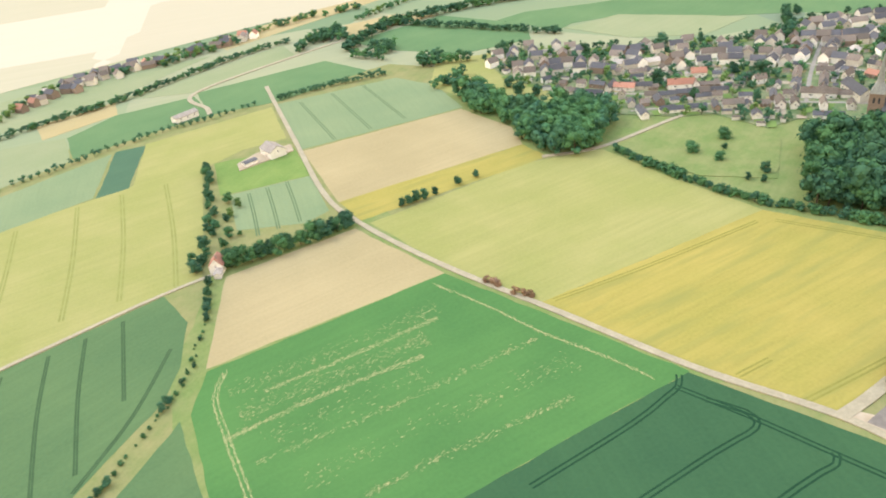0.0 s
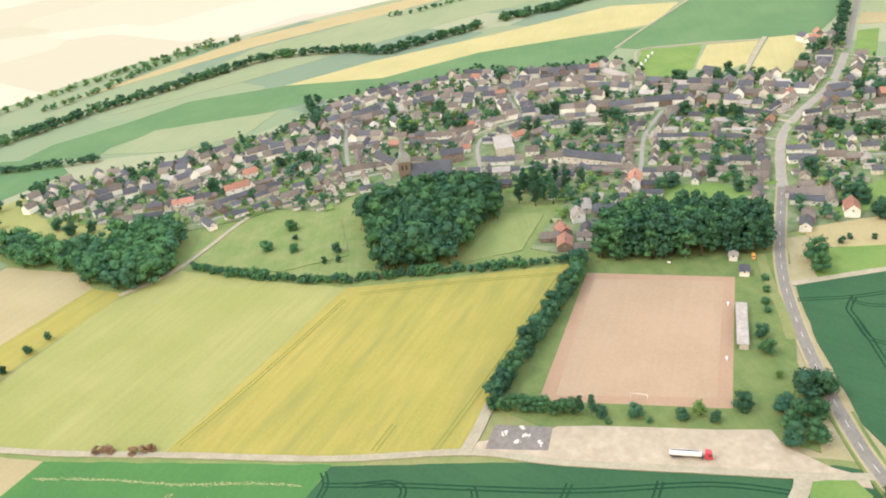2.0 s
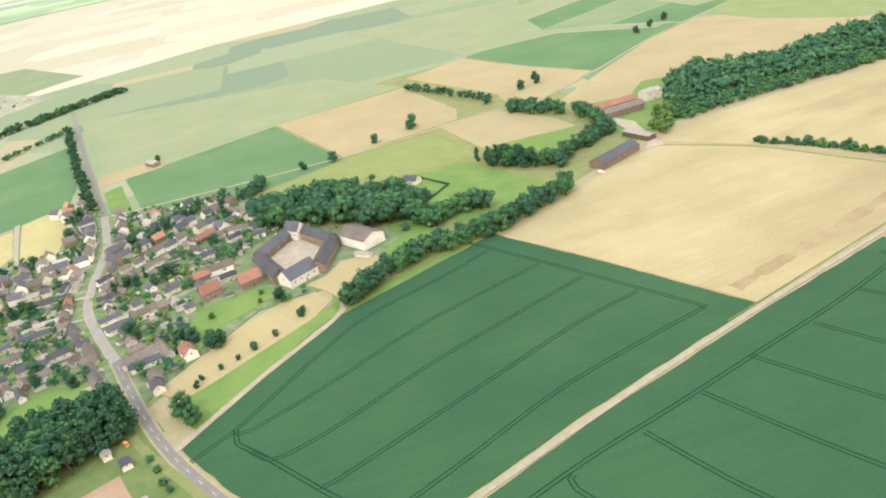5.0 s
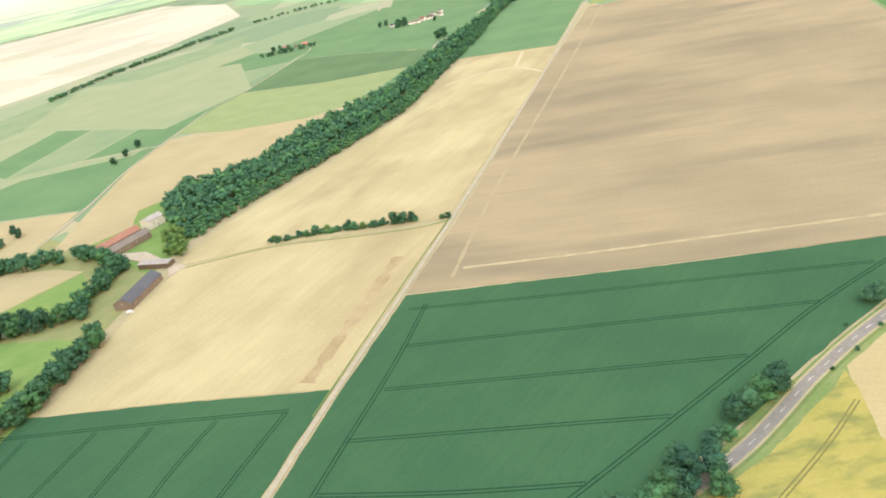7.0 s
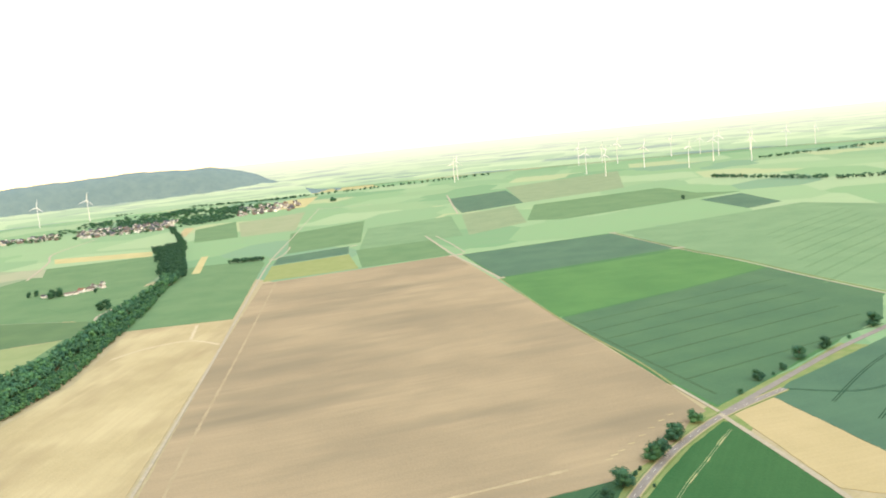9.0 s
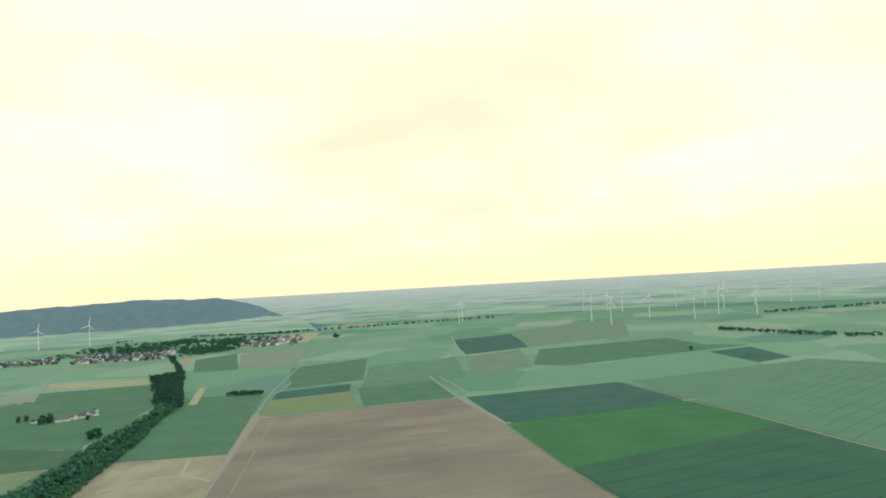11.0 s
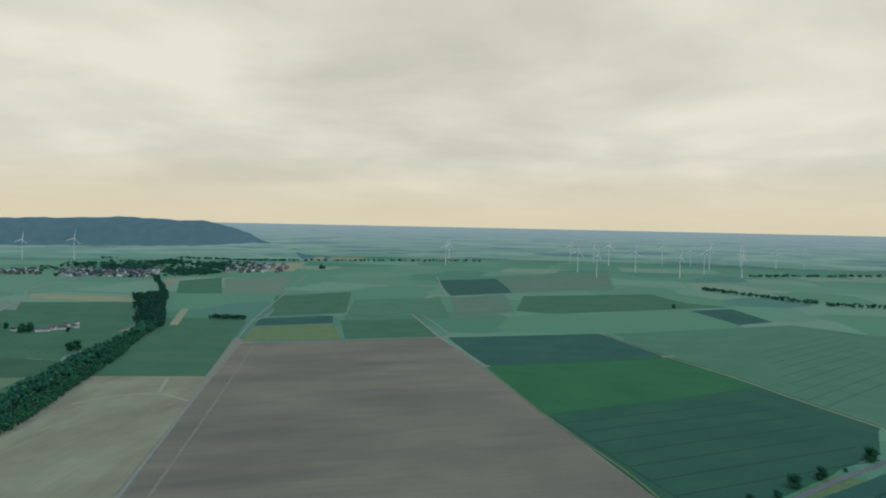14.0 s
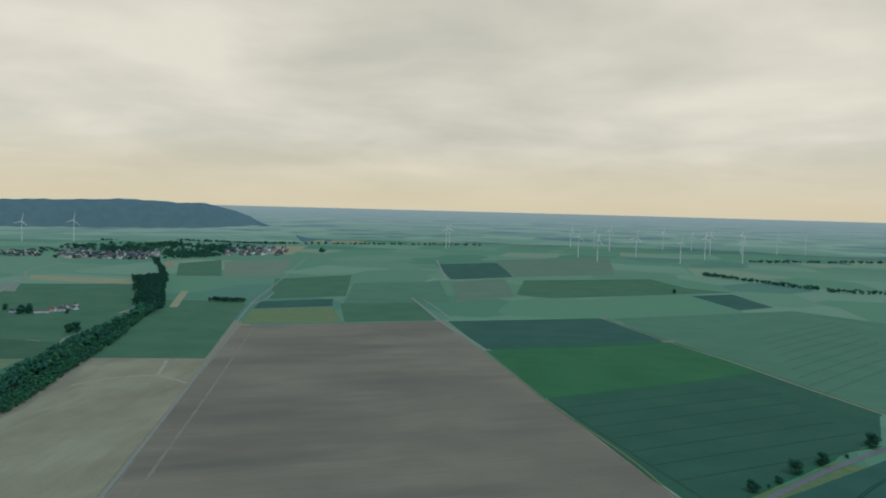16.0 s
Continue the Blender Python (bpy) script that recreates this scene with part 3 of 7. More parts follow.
field("field", "green", "green field along the back of the village", (-394, -740), (-433, -745), (-502, -711), (-576, -690), (-640, -600), (-690, -517), (-778, -416), (-833, -337), (-883, -250), (-796, -256), (-742, -256), (-706, -316), (-710, -385), (-656, -424), (-598, -515), (-535, -576), (-488, -649), (-437, -664), (-414, -654))
field("field", "ripe", "yellowish barley strip behind the village", (-640, -600), (-675, -489), (-778, -416), (-833, -337), (-900, -243), (-1015, -238), (-1003, -325), (-865, -430), (-742, -540))
field("field", "green", "green field beside the straight road", (-883, -250), (-1024, -227), (-1081, -180), (-1149, -41), (-966, -40), (-850, -60), (-832, -110), (-820, -170), (-790, -226), (-796, -254))
field("field", "pale", "pale field past the railway trees", (-520, -760), (-640, -680), (-960, -520), (-1090, -425), (-1250, -520), (-800, -780))
field("field", "straw", "straw strip past the railway trees", (-560, -880), (-800, -790), (-1250, -530), (-1330, -560), (-850, -840))
field("field", "ripe", "small straw-coloured allotment field", (-807, -163), (-823, -114), (-741, -114), (-706, -134), (-722, -158))
field("field", "ripe", "small yellowish allotment field", (-834, -106), (-852, -62), (-769, -66), (-706, -76), (-706, -108))
field("field", "lawn", "green allotment wedge with parked caravans", (-786, -226), (-808, -168), (-720, -160), (-694, -172), (-694, -196), (-732, -218))
field("field", "pale", "pale green field beside the back gardens", (-422, -655), (-488, -652), (-538, -578), (-556, -544), (-490, -532), (-440, -580))
field("field", "lawn", "light green paddock beside the road", (-859, -24), (-868, -5), (-738, -5), (-741, -24))
field("field", "green", "green field behind the estate", (-889, 2), (-922, 186), (-753, 194), (-708, 195), (-693, 109), (-736, 4))
field("field", "pale", "broad pale green field beside the straight road", (-1320, -20), (-1120, 317), (-929, 362), (-922, 188), (-890, 4), (-945, -22))
field("field", "tan", "bare strip with a field shelter", (-937, -25), (-929, 48), (-893, 44), (-886, -25))
field("field", "tan", "dry tan field with two lone trees", (-924, 190), (-919, 361), (-753, 352), (-718, 333), (-715, 200))
field("field", "mown", "light green strip of meadow", (-685, 107), (-706, 200), (-696, 289), (-615, 290), (-596, 272), (-615, 175), (-640, 110))
field("field", "lawn", "bright green paddock", (-525, 192), (-612, 180), (-593, 246), (-592, 270), (-527, 282), (-490, 288), (-462, 288), (-445, 220), (-490, 190))
field("field", "tan", "small curved tan field", (-716, 308), (-705, 375), (-620, 392), (-580, 389), (-607, 300))
field("field", "lawn", "grass corner beside the farm trees", (-605, 298), (-578, 386), (-530, 350), (-545, 310))
field("field", "tan", "dry tan field beyond the lane", (-964, 388), (-986, 488), (-838, 500), (-732, 524), (-694, 428), (-722, 398), (-760, 410))
field("field", "green", "green far field beyond the lane", (-1010, 640), (-920, 700), (-820, 746), (-734, 530), (-838, 506), (-986, 494))
field("field", "tan", "tan field along the farm wood", (-664, 428), (-720, 531), (-784, 656), (-812, 752), (-726, 784), (-612, 813), (-575, 740), (-600, 600), (-640, 520), (-610, 480), (-630, 430))
field("field", "pale", "pale field behind the farm wood", (-1500, 500), (-1000, 500), (-965, 640), (-830, 710), (-860, 840), (-1300, 900))
field("field", "limegreen", "yellow-green meadow above the farm wood", (-828, 797), (-862, 919), (-872, 1010), (-717, 1014), (-575, 1050), (-535, 930), (-570, 865), (-614, 816), (-726, 788))
field("field", "green", "green land along the back of the railway wood", (-560, 900), (-500, 900), (-515, 1000), (-560, 1330), (-600, 1500), (-680, 1430), (-620, 1200), (-575, 1060))
field("field", "sage", "green field behind the wood band", (-876, 1014), (-902, 1206), (-910, 1248), (-747, 1222), (-600, 1178), (-548, 1150), (-552, 1060), (-717, 1018))
field("field", "green", "green strip between the lane and the farmstead", (-914, 1254), (-747, 1228), (-600, 1184), (-585, 1300), (-620, 1400), (-697, 1432), (-800, 1370), (-930, 1318))
field("field", "green", "mid green strip beside the lane", (-922, 706), (-824, 752), (-858, 925), (-868, 1040), (-902, 1080), (-955, 900))
field("field", "mint", "grey-green strip of wheat beyond the lane", (-1012, 648), (-926, 706), (-959, 900), (-906, 1084), (-910, 1220), (-1000, 1200), (-1082, 900))
field("field", "green", "long green strip across the slope", (-1120, 690), (-1016, 650), (-1088, 905), (-1006, 1204), (-920, 1235), (-935, 1318), (-1110, 1390), (-1210, 1000))
field("field", "pale", "pale strip of ripening grain across the slope", (-1260, 760), (-1126, 694), (-1216, 1004), (-1116, 1396), (-1250, 1520), (-1360, 1150))
field("field", "mint", "grey-green field before the far tree line", (-1480, 900), (-1266, 768), (-1366, 1155), (-1256, 1530), (-1360, 1700), (-1520, 1350))
field("field", "pale", "broad pale field across the valley", (-880, 830), (-1300, 910), (-1500, 1250), (-1080, 1290), (-870, 1040))
field("field", "green", "far green field near the farmstead", (-1080, 1310), (-760, 1290), (-650, 1440), (-700, 1720), (-1000, 1800))

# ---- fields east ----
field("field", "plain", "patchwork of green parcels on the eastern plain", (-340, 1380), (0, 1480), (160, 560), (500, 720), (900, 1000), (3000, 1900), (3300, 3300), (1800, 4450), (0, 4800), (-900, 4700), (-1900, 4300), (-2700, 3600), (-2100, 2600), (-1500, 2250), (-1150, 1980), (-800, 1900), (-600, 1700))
field("field", "meadow", "rough grass along the country road", (-80, 160), (-30, 275), (20, 350), (70, 460), (120, 520), (175, 570), (260, 622), (330, 680), (350, 665), (240, 580), (190, 530), (130, 440), (60, 330), (0, 240), (-50, 150))
dark_e = field("field", "dark", "large dark green wheat field with curved tramlines", (-341, -31), (-387, 37), (-408, 80), (-427, 174), (-435, 208), (-390, 220), (-342, 234), (-247, 258), (-233, 132), (-220, 54), (-215, 24), (-242, 3), (-293, -17))
dark_e2 = field("field", "dark", "dark green wheat field beside the road", (-249, 360), (-90, 402), (57, 447), (72, 452), (40, 394), (22, 364), (2, 332), (-18, 297), (-34, 265), (-85, 188), (-145, 94), (-190, 39), (-208, 24), (-214, 54), (-227, 132), (-241, 258), (-245, 310))
beige1 = field("field", "beige", "pale beige field of dry soil", (-424, 210), (-390, 221), (-342, 235), (-247, 259), (-256, 372), (-266, 472), (-340, 449), (-407, 433), (-474, 396), (-472, 380), (-465, 333), (-451, 295), (-437, 256))
beige2 = field("field", "beige", "pale beige field along the wood", (-478, 401), (-490, 420), (-488, 440), (-492, 479), (-485, 543), (-471, 607), (-460, 690), (-454, 768), (-449, 812), (-463, 913), (-475, 1003), (-486, 1066), (-338, 1076), (-313, 900), (-269, 481), (-340, 455), (-405, 438))
brown = field("field", "brown", "large harrowed brown field", (-250, 362), (-90, 404), (64, 449), (110, 486), (140, 534), (156, 548), (147, 620), (101, 880), (52, 1180), (-8, 1480), (-180, 1425), (-358, 1368), (-308, 876), (-259, 479))
field("field", "green", "green field beyond the beige soil", (-494, 1070), (-515, 1187), (-545, 1357), (-572, 1560), (-590, 1700), (-440, 1710), (-412, 1650), (-340, 1080))
field("field", "ripe", "small straw-coloured strip", (-554, 1589), (-537, 1590), (-600, 1879), (-617, 1877))
field("field", "mown", "yellow-green field behind the brown soil", (-362, 1392), (-384, 1585), (-228, 1650), (-188, 1436))
field("field", "teal", "dark blue-green strip", (-394, 1712), (-384, 1595), (-230, 1662), (-242, 1790))
field("field", "green", "green field at the path crossing", (-217, 1705), (-55, 1800), (-9, 1484), (-182, 1440))
field("field", "clover", "grassy edges of the fields on the plain", (12, 1476), (327, 1562), (384, 1300), (474, 845), (330, 682), (166, 552), (148, 620), (58, 1184))
field("field", "teal", "blue-green field at the field path", (15, 1475), (325, 1555), (380, 1300), (62, 1192))
field("field", "rape", "bright green field at the field path", (60, 1184), (345, 1262), (374, 1288), (418, 1124), (432, 1060), (285, 978), (102, 888))
greenG = field("field", "viridian", "dark green field beside the country road", (104, 884), (286, 974), (434, 1056), (441, 992), (470, 845), (411, 745), (300, 665), (205, 583), (168, 556), (150, 640))
rdark = field("field", "teal", "blue-green field with tramlines beside the road", (214, 562), (236, 449), (300, 500), (500, 700), (480, 745), (389, 692), (240, 590))
field("field", "straw", "pale stubble strip beside the road", (172, 536), (214, 560), (236, 447), (206, 396), (184, 409))
greenH = field("field", "emerald", "lush green field with a worn double track", (46, 376), (70, 416), (96, 452), (124, 488), (160, 524), (165, 520), (170, 478), (186, 385), (178, 300), (150, 230), (77, 208), (69, 232), (63, 305))
field("field", "straw", "pale stubble wedge", (4, 306), (26, 342), (43, 371), (50, 356), (62, 303), (70, 240), (40, 200), (13, 250))
barley_p = field("field", "lodged", "yellow barley with dark patches", (-27, 240), (-1, 290), (3, 303), (8, 289), (14, 258), (40, 226), (60, 196), (0, 150), (-70, 180))
field("field", "green", "green field beyond the path", (-457, 2228), (-253, 2400), (-218, 1847), (-384, 1765))
field("field", "sea", "mid-green field beyond the path", (-224, 2158), (17, 2271), (29, 1774), (-211, 1710))
field("field", "teal", "dark far field", (24, 2945), (268, 3102), (268, 2472), (53, 2331))
field("field", "mint", "broad pale far field", (285, 3274), (862, 3638), (638, 2659), (259, 2470))
field("field", "mint", "striped grey-green field", (50, 2278), (224, 2404), (198, 1913), (43, 1776))
field("field", "green", "green far field near the wood", (-879, 2706), (-782, 2902), (-624, 2282), (-748, 2256))
field("field", "pale", "pale far field near the wood", (-752, 2822), (-540, 3034), (-457, 2318), (-616, 2284))
field("field", "ripe", "long straw-coloured far field", (-762, 4383), (-333, 4439), (-393, 4780), (-880, 4720))
field("field", "ripe", "small straw-coloured far field", (-700, 3287), (-587, 3327), (-628, 4026), (-782, 3958))
field("field", "ripe", "narrow straw strip", (-1126, 2180), (-823, 2123), (-783, 2001), (-1067, 2060))
field("field", "straw", "pale ground at the end of the valley wood", (-871, 2494), (-843, 2479), (-914, 2814), (-956, 2830))
field("field", "green", "dark green field round the farmstead", (-799, 1406), (-1041, 1959), (-772, 2009), (-635, 1650), (-610, 1400), (-669, 1265))
plain_e = field("field", "sea", "broad green far field", (350, 1560), (384, 1310), (428, 1130), (450, 1000), (484, 850), (560, 900), (1100, 1300), (820, 1750))
field("field", "teal", "far field with dark growth", (680, 2022), (817, 2087), (801, 1808), (691, 1741))
field("field", "green", "far green band", (280, 2364), (718, 2510), (740, 2221), (838, 2137), (290, 1899), (204, 1951))

# ground paled to imitate haze over the town
field("pavement", "townland", "ground of the far town, paled in place of haze", (-1120, -620), (-1195, -529), (-1294, -475), (-1381, -405), (-1418, -314), (-1510, -222), (-1592, -117), (-1662, -48), (-1900, -150), (-2037, -273), (-1949, -400), (-1880, -517), (-1769, -613), (-1631, -683), (-1450, -760), (-1250, -740))

# ---- pitch, yard ----
field("field", "pitchgrass", "shaded grass under the tall trees", (-334, -146), (-344, -95), (-364, -36), (-412, -45), (-416, -142))
field("field", "pitchgrass", "grass round the sports pitch", (-338, -140), (-368, -40), (-340, -33), (-276, -24), (-232, -12), (-220, -10), (-224, -34), (-198, -112), (-204, -143), (-318, -143))
field("sports_pitch", "clay", "reddish clay football pitch", (-326, -138), (-342, -61), (-235, -45), (-214, -124))
field("pitch_surface", "clay_in", "trodden tan playing area of the clay pitch", (-321, -132), (-336, -66), (-240, -52), (-220, -118))
field("yard", "gravel", "pale gravel lorry yard", (-197, -114), (-201, -110), (-207, -94), (-214, -70), (-220, -49), (-227, -29), (-219, -23), (-213, -6), (-212, 6), (-207, 8), (-203, -14), (-202, -31), (-181, -104), (-174, -139), (-180, -140))
field("yard", "lot", "dark asphalt storage lot", (-193, -136), (-200, -112), (-186, -109), (-178, -134))
field("field", "meadow", "meadow with scattered bushes", (-271, -391), (-325, -377), (-354, -327), (-309, -290), (-279, -322))
field("field", "mown", "mown meadow beside the wood", (-386, -220), (-393, -189), (-342, -184), (-317, -216), (-348, -217))
field("field", "lawn", "bright grass beside the farm track", (-384, -24), (-418, 64), (-428, 84), (-412, 80), (-402, 60), (-352, -21), (-364, -26))
field("field", "straw", "straw-coloured orchard meadow", (-408, -36), (-440, 20), (-458, 62), (-460, 76), (-430, 82), (-418, 66), (-385, -22))
field("field", "lawn", "grass island at the road junction", (-203, -12), (-207, -5), (-209, 2), (-203, 8), (-196, 8), (-190, -2), (-192, -12))
VILLAGE = [(-308, -620), (-296, -571), (-304, -495), (-300, -445), (-337, -399), (-356, -388), (-362, -345), (-392, -342), (-398, -318), (-412, -275), (-425, -234), (-412, -181), (-345, -180), (-342, -146), (-368, -142), (-405, -140), (-410, -60), (-392, -50), (-410, -28), (-456, 40), (-450, 90), (-430, 125), (-490, 170), (-540, 130), (-613, 90), (-695, 75), (-765, -20), (-834, -61), (-766, -66), (-704, -70), (-704, -132), (-690, -160), (-660, -176), (-700, -211), (-738, -254), (-700, -318), (-705, -383), (-652, -420), (-625, -470), (-562, -490), (-480, -505), (-400, -575), (-345, -640)]
field("pavement", "garden", "gardens and paved yards of the village", *VILLAGE)
field("field", "lawn", "grass behind the estate barn", (-470, 134), (-486, 156), (-520, 160), (-500, 190), (-450, 180), (-436, 150), (-442, 126))

# ---- roads ----
MAIN = ((230, 577), (165, 536), (119, 493), (88, 455), (64, 420), (45, 388), (28, 360), (12, 335), (3, 320), (-12, 292), (-25, 264), (-40, 236), (-75, 185), (-140, 90), (-185, 35), (-212, 12), (-246, -5), (-291, -22), (-340, -36), (-387, -44), (-461, -51), (-512, -58), (-559, -61), (-609, -53), (-680, -37), (-773, -31), (-984, -30), (-1270, -28), (-1500, -26))
road("verge", "pitchgrass", "rough grass verges of the country road", 10.5, 0.42, *MAIN[:17])
road("verge", "dryverge", "dry pale roadside of the country road", 7.8, 0.42, *MAIN[:21])
main_road = road("road", "roadgrey", "grey asphalt country road through the village", 5.4, 0.46, *MAIN)
road("road", "roadgrey", "grey asphalt country road lined with trees", 6.0, 0.46, (165, 538), (252, 609), (319, 662), (399, 718), (560, 830), (800, 1000))
road("track", "track", "pale gravel farm track", 3.6, 0.44, (-125, -720), (-117, -668), (-101, -562), (-86, -459), (-89, -405), (-106, -331), (-129, -261), (-151, -193), (-174, -140), (-182, -100), (-201, -31), (-206, -12), (-213, 8))
road("track", "track", "pale concrete farm track between the fields", 3.0, 0.44, (-212, 18), (-217, 54), (-229, 136), (-242, 240), (-264, 479), (-307, 860), (-334, 1080), (-402, 1655), (-428, 2050), (-500, 3150))
road("verge", "pitchgrass", "dark grassy ditch beside the farm track", 0.9, 0.44, (-245, 235), (-258, 372), (-267, 479))
road("track", "track", "short parallel lane beside the farm track", 3.5, 0.44, (-406, 1672), (-392, 1730), (-394, 1848), (-402, 1900))
road("track", "track", "pale track to the estate", 4.0, 0.44, (-342, -34), (-377, 22), (-407, 76), (-427, 89), (-471, 96))
road("track", "track", "lane to the lone house", 2.6, 0.44, (0, -404), (40, -399), (112, -383), (190, -368))
road("track", "track", "lane into the village", 3.5, 0.44, (-225, -410), (-265, -396), (-343, -400), (-362, -384))
road("track", "track", "gravel path between far fields", 5.0, 0.44, (-60, 1840), (0, 1462), (30, 1330), (60, 1182))
road("track", "track", "second gravel path beside the first", 3.0, 0.44, (-34, 1815), (-8, 1680), (20, 1500))
road("track", "track", "far pale path on the plain", 6.0, 0.44, (30, 3163), (35, 2700), (40, 2311))
road("track", "track", "pale path across the far parcels", 7.0, 0.44, (-503, 3119), (-400, 3100), (-273, 3082))
road("track", "track", "gravel path along the green fields", 2.6, 0.44, (328, 1570), (378, 1296), (420, 1127), (443, 992), (474, 841))
road("verge", "pitchgrass", "rough grass verge along the field path", 4.0, 0.44, (334, 1571), (384, 1297), (426, 1128), (449, 993), (480, 842))
road("track", "track", "short gravel path at the crossroads", 3.0, 0.44, (164, 543), (157, 580), (151, 612))
road("track", "verge", "grassy path along the brown field", 2.2, 0.44, (151, 612), (141, 690), (102, 882), (58, 1182))
road("track", "track", "gravel path off the crossroads", 4.0, 0.44, (163, 538), (182, 400), (190, 300))
road("track", "track", "lane between the far farms", 2.6, 0.44, (-768, -30), (-715, 200), (-708, 345), (-694, 395), (-690, 423), (-728, 528), (-785, 656), (-826, 791), (-862, 919), (-870, 1027), (-903, 1206), (-925, 1315), (-960, 1380))
road("track", "track", "pale farm path across the green field", 2.6, 0.44, (-930, 690), (-861, 722), (-806, 748))
road("track", "track", "lane behind the village fields", 2.4, 0.44, (-700, -206), (-745, -222), (-790, -226), (-812, -166), (-826, -112))
road("track", "track", "pale field path behind the village", 2.6, 0.44, (-794, -258), (-882, -248), (-1024, -228), (-1213, -202))
road("track", "track", "bare earth path between the allotments", 5.0, 0.44, (-837, -110), (-771, -111), (-706, -111))
road("track", "track", "pale lane near the shed", 4.5, 0.44, (-62, -682), (-64, -700), (-66, -757), (-190, -800), (-260, -815))
road("track", "verge", "grassy track along the hedge", 1.8, 0.44, (-264, 478), (-287, 464), (-339, 449), (-400, 435), (-440, 415), (-473, 394))
road("track", "verge", "red gravel path beside the road", 5.0, 0.43, (-370, -52), (-345, -45), (-310, -33), (-292, -28))
# lane marks
bm = bmesh.new()
line = smooth_line(MAIN[:21], 4.0)
for i in range(0, len(line) - 2, 3):
    d = (line[i + 1] - line[i]).normalized()
    s = Vector((-d.y, d.x)) * 0.12
    p, q = line[i], line[i] + d * 4.5
    bm.faces.new([bm.verts.new((*v, LAYER[0] + 0.03)) for v in (p - s, q - s, q + s, p + s)])
part("lane_marking", bm, M["mark"], main_road)

# ---- wheel tracks ----
for line in (((-328, -29), (-338, -4), (-352, 19), (-375, 55), (-394, 93), (-404, 150), (-414, 190)), ((-336, -4), (-332, 2), (-342, 49), (-360, 115), (-372, 204)), ((-319, -3), (-306, 2), (-301, 10), (-305, 41), (-321, 105), (-338, 213)), ((-269, 18), (-268, 24), (-275, 61), (-286, 117), (-298, 180), (-301, 224)), ((-252, 24), (-240, 30), (-235, 39), (-242, 76), (-257, 145), (-263, 236)), ((-338, -4), (-326, -6), (-319, -3), (-303, 4), (-261, 20), (-247, 27), (-229, 35), (-222, 40)), ((-436, 188), (-412, 195), (-372, 207), (-334, 218), (-262, 238))):
    wheel_track(dark_e, "rut", *line)
for line in (((-239, 343), (-145, 365), (-71, 384), (22, 407)), ((-222, 303), (-104, 336), (-6, 363)), ((-216, 262), (-123, 287), (-38, 310.5)), ((-217, 220), (-139, 241), (-67, 260)), ((-211, 184), (-150, 197), (-95, 212)), ((-230, 350), (-223, 302), (-219, 262), (-216, 220), (-212, 170), (-209, 120), (-203, 74), (-200, 58), (-206, 49), (-212, 46)), ((-203, 74), (-196, 79), (-170, 84)), ((-205, 108), (-198, 104), (-155, 114)), ((48, 437), (-5, 363), (-37, 308), (-64, 262), (-110, 185), (-160, 105), (-190, 60)), ((-207, 147), (-160, 154), (-125, 164))):
    wheel_track(dark_e2, "rut", *line)
for line in (((-137, -188), (-148, -158), (-157, -129), (-170, -90), (-190, -45), (-196, -15)), ((-143, -193), (-138, -188), (-130, -186), (-109, -182), (-60, -178)), ((-141, -176), (-148, -163), (-147, -156), (-140, -154), (-123, -154), (-60, -150)), ((-157, -131), (-153, -127), (-135, -127), (-60, -122)), ((-172, -95), (-60, -92)), ((-185, -63), (-60, -60))):
    wheel_track(dark_s, "rut", *line)
for line in (((90, -380), (98, -332), (104, -270)), ((72, -384), (80, -337), (86, -284)), ((53, -388), (62, -320)), ((36, -347), (60, -307), (88, -274)), ((112, -376), (122, -320), (126, -265))):
    wheel_track(darkleft, "rut_s", *line, gap=0.55, width=0.9)
for line in (((-320, -152), (-240, -152), (-196, -153), (-169, -154)), ((-179, -179), (-161, -179)), ((-262, -262), (-185, -264), (-134, -268)), ((-270, -257), (-298, -205), (-322, -152))):
    wheel_track(yellow, "rut_y", *line)
for x in (-45, -58, -72):
    wheel_track(greygreen, "rut_g", (x, -496), (x + 6, -462), (x + 12, -432), gap=0.8, width=0.9)
for x in (-135, -165, -195):
    wheel_track(mint, "rut_g", (x, -650), (x + 8, -545), gap=0.9, width=0.9)
for line in [((110, 868), (147, 700), (176, 580))] + [((118 + 0.2 * (850 - y), y), (220 + 0.2 * (850 - y), y + 46), (400, y + 46 + 0.44 * (180 - 0.2 * (850 - y)))) for y in (850, 812, 774, 736, 698, 660, 622)]:
    wheel_track(greenG, "rut_s", *line, gap=0.8, width=0.9)
for k in range(9):
    x, y = 424 + 14 * k, 985 + 52 * k
    wheel_track(plain_e, "green", (x + 20, y - 60), (x + 130, y + 40), (x + 300, y + 190), gap=1.4, width=1.5)
for line in (((232, 575), (300, 560), (420, 650)), ((250, 540), (330, 620), (450, 710)), ((262, 500), (350, 590), (470, 690))):
    wheel_track(rdark, "rut", *line)
wheel_track(greenH, "worn", (159, 508), (140, 483), (123, 460), (105, 437), (90, 415), (66, 381), gap=0.8, width=0.5)
for a, c in (((150, 497), (141, 485)), ((128, 467), (124, 461)), ((112, 446), (103, 434)), ((80, 402), (74, 393)), ((70, 387), (66, 381))):
    wheel_track(greenH, "dry", a, ((a[0] + c[0]) / 2, (a[1] + c[1]) / 2), c, gap=0.9, width=0.8)
wheel_track(barley_p, "rut_o", (7, 281), (-2, 258), (-12, 236), (-30, 200), gap=0.9, width=0.6)
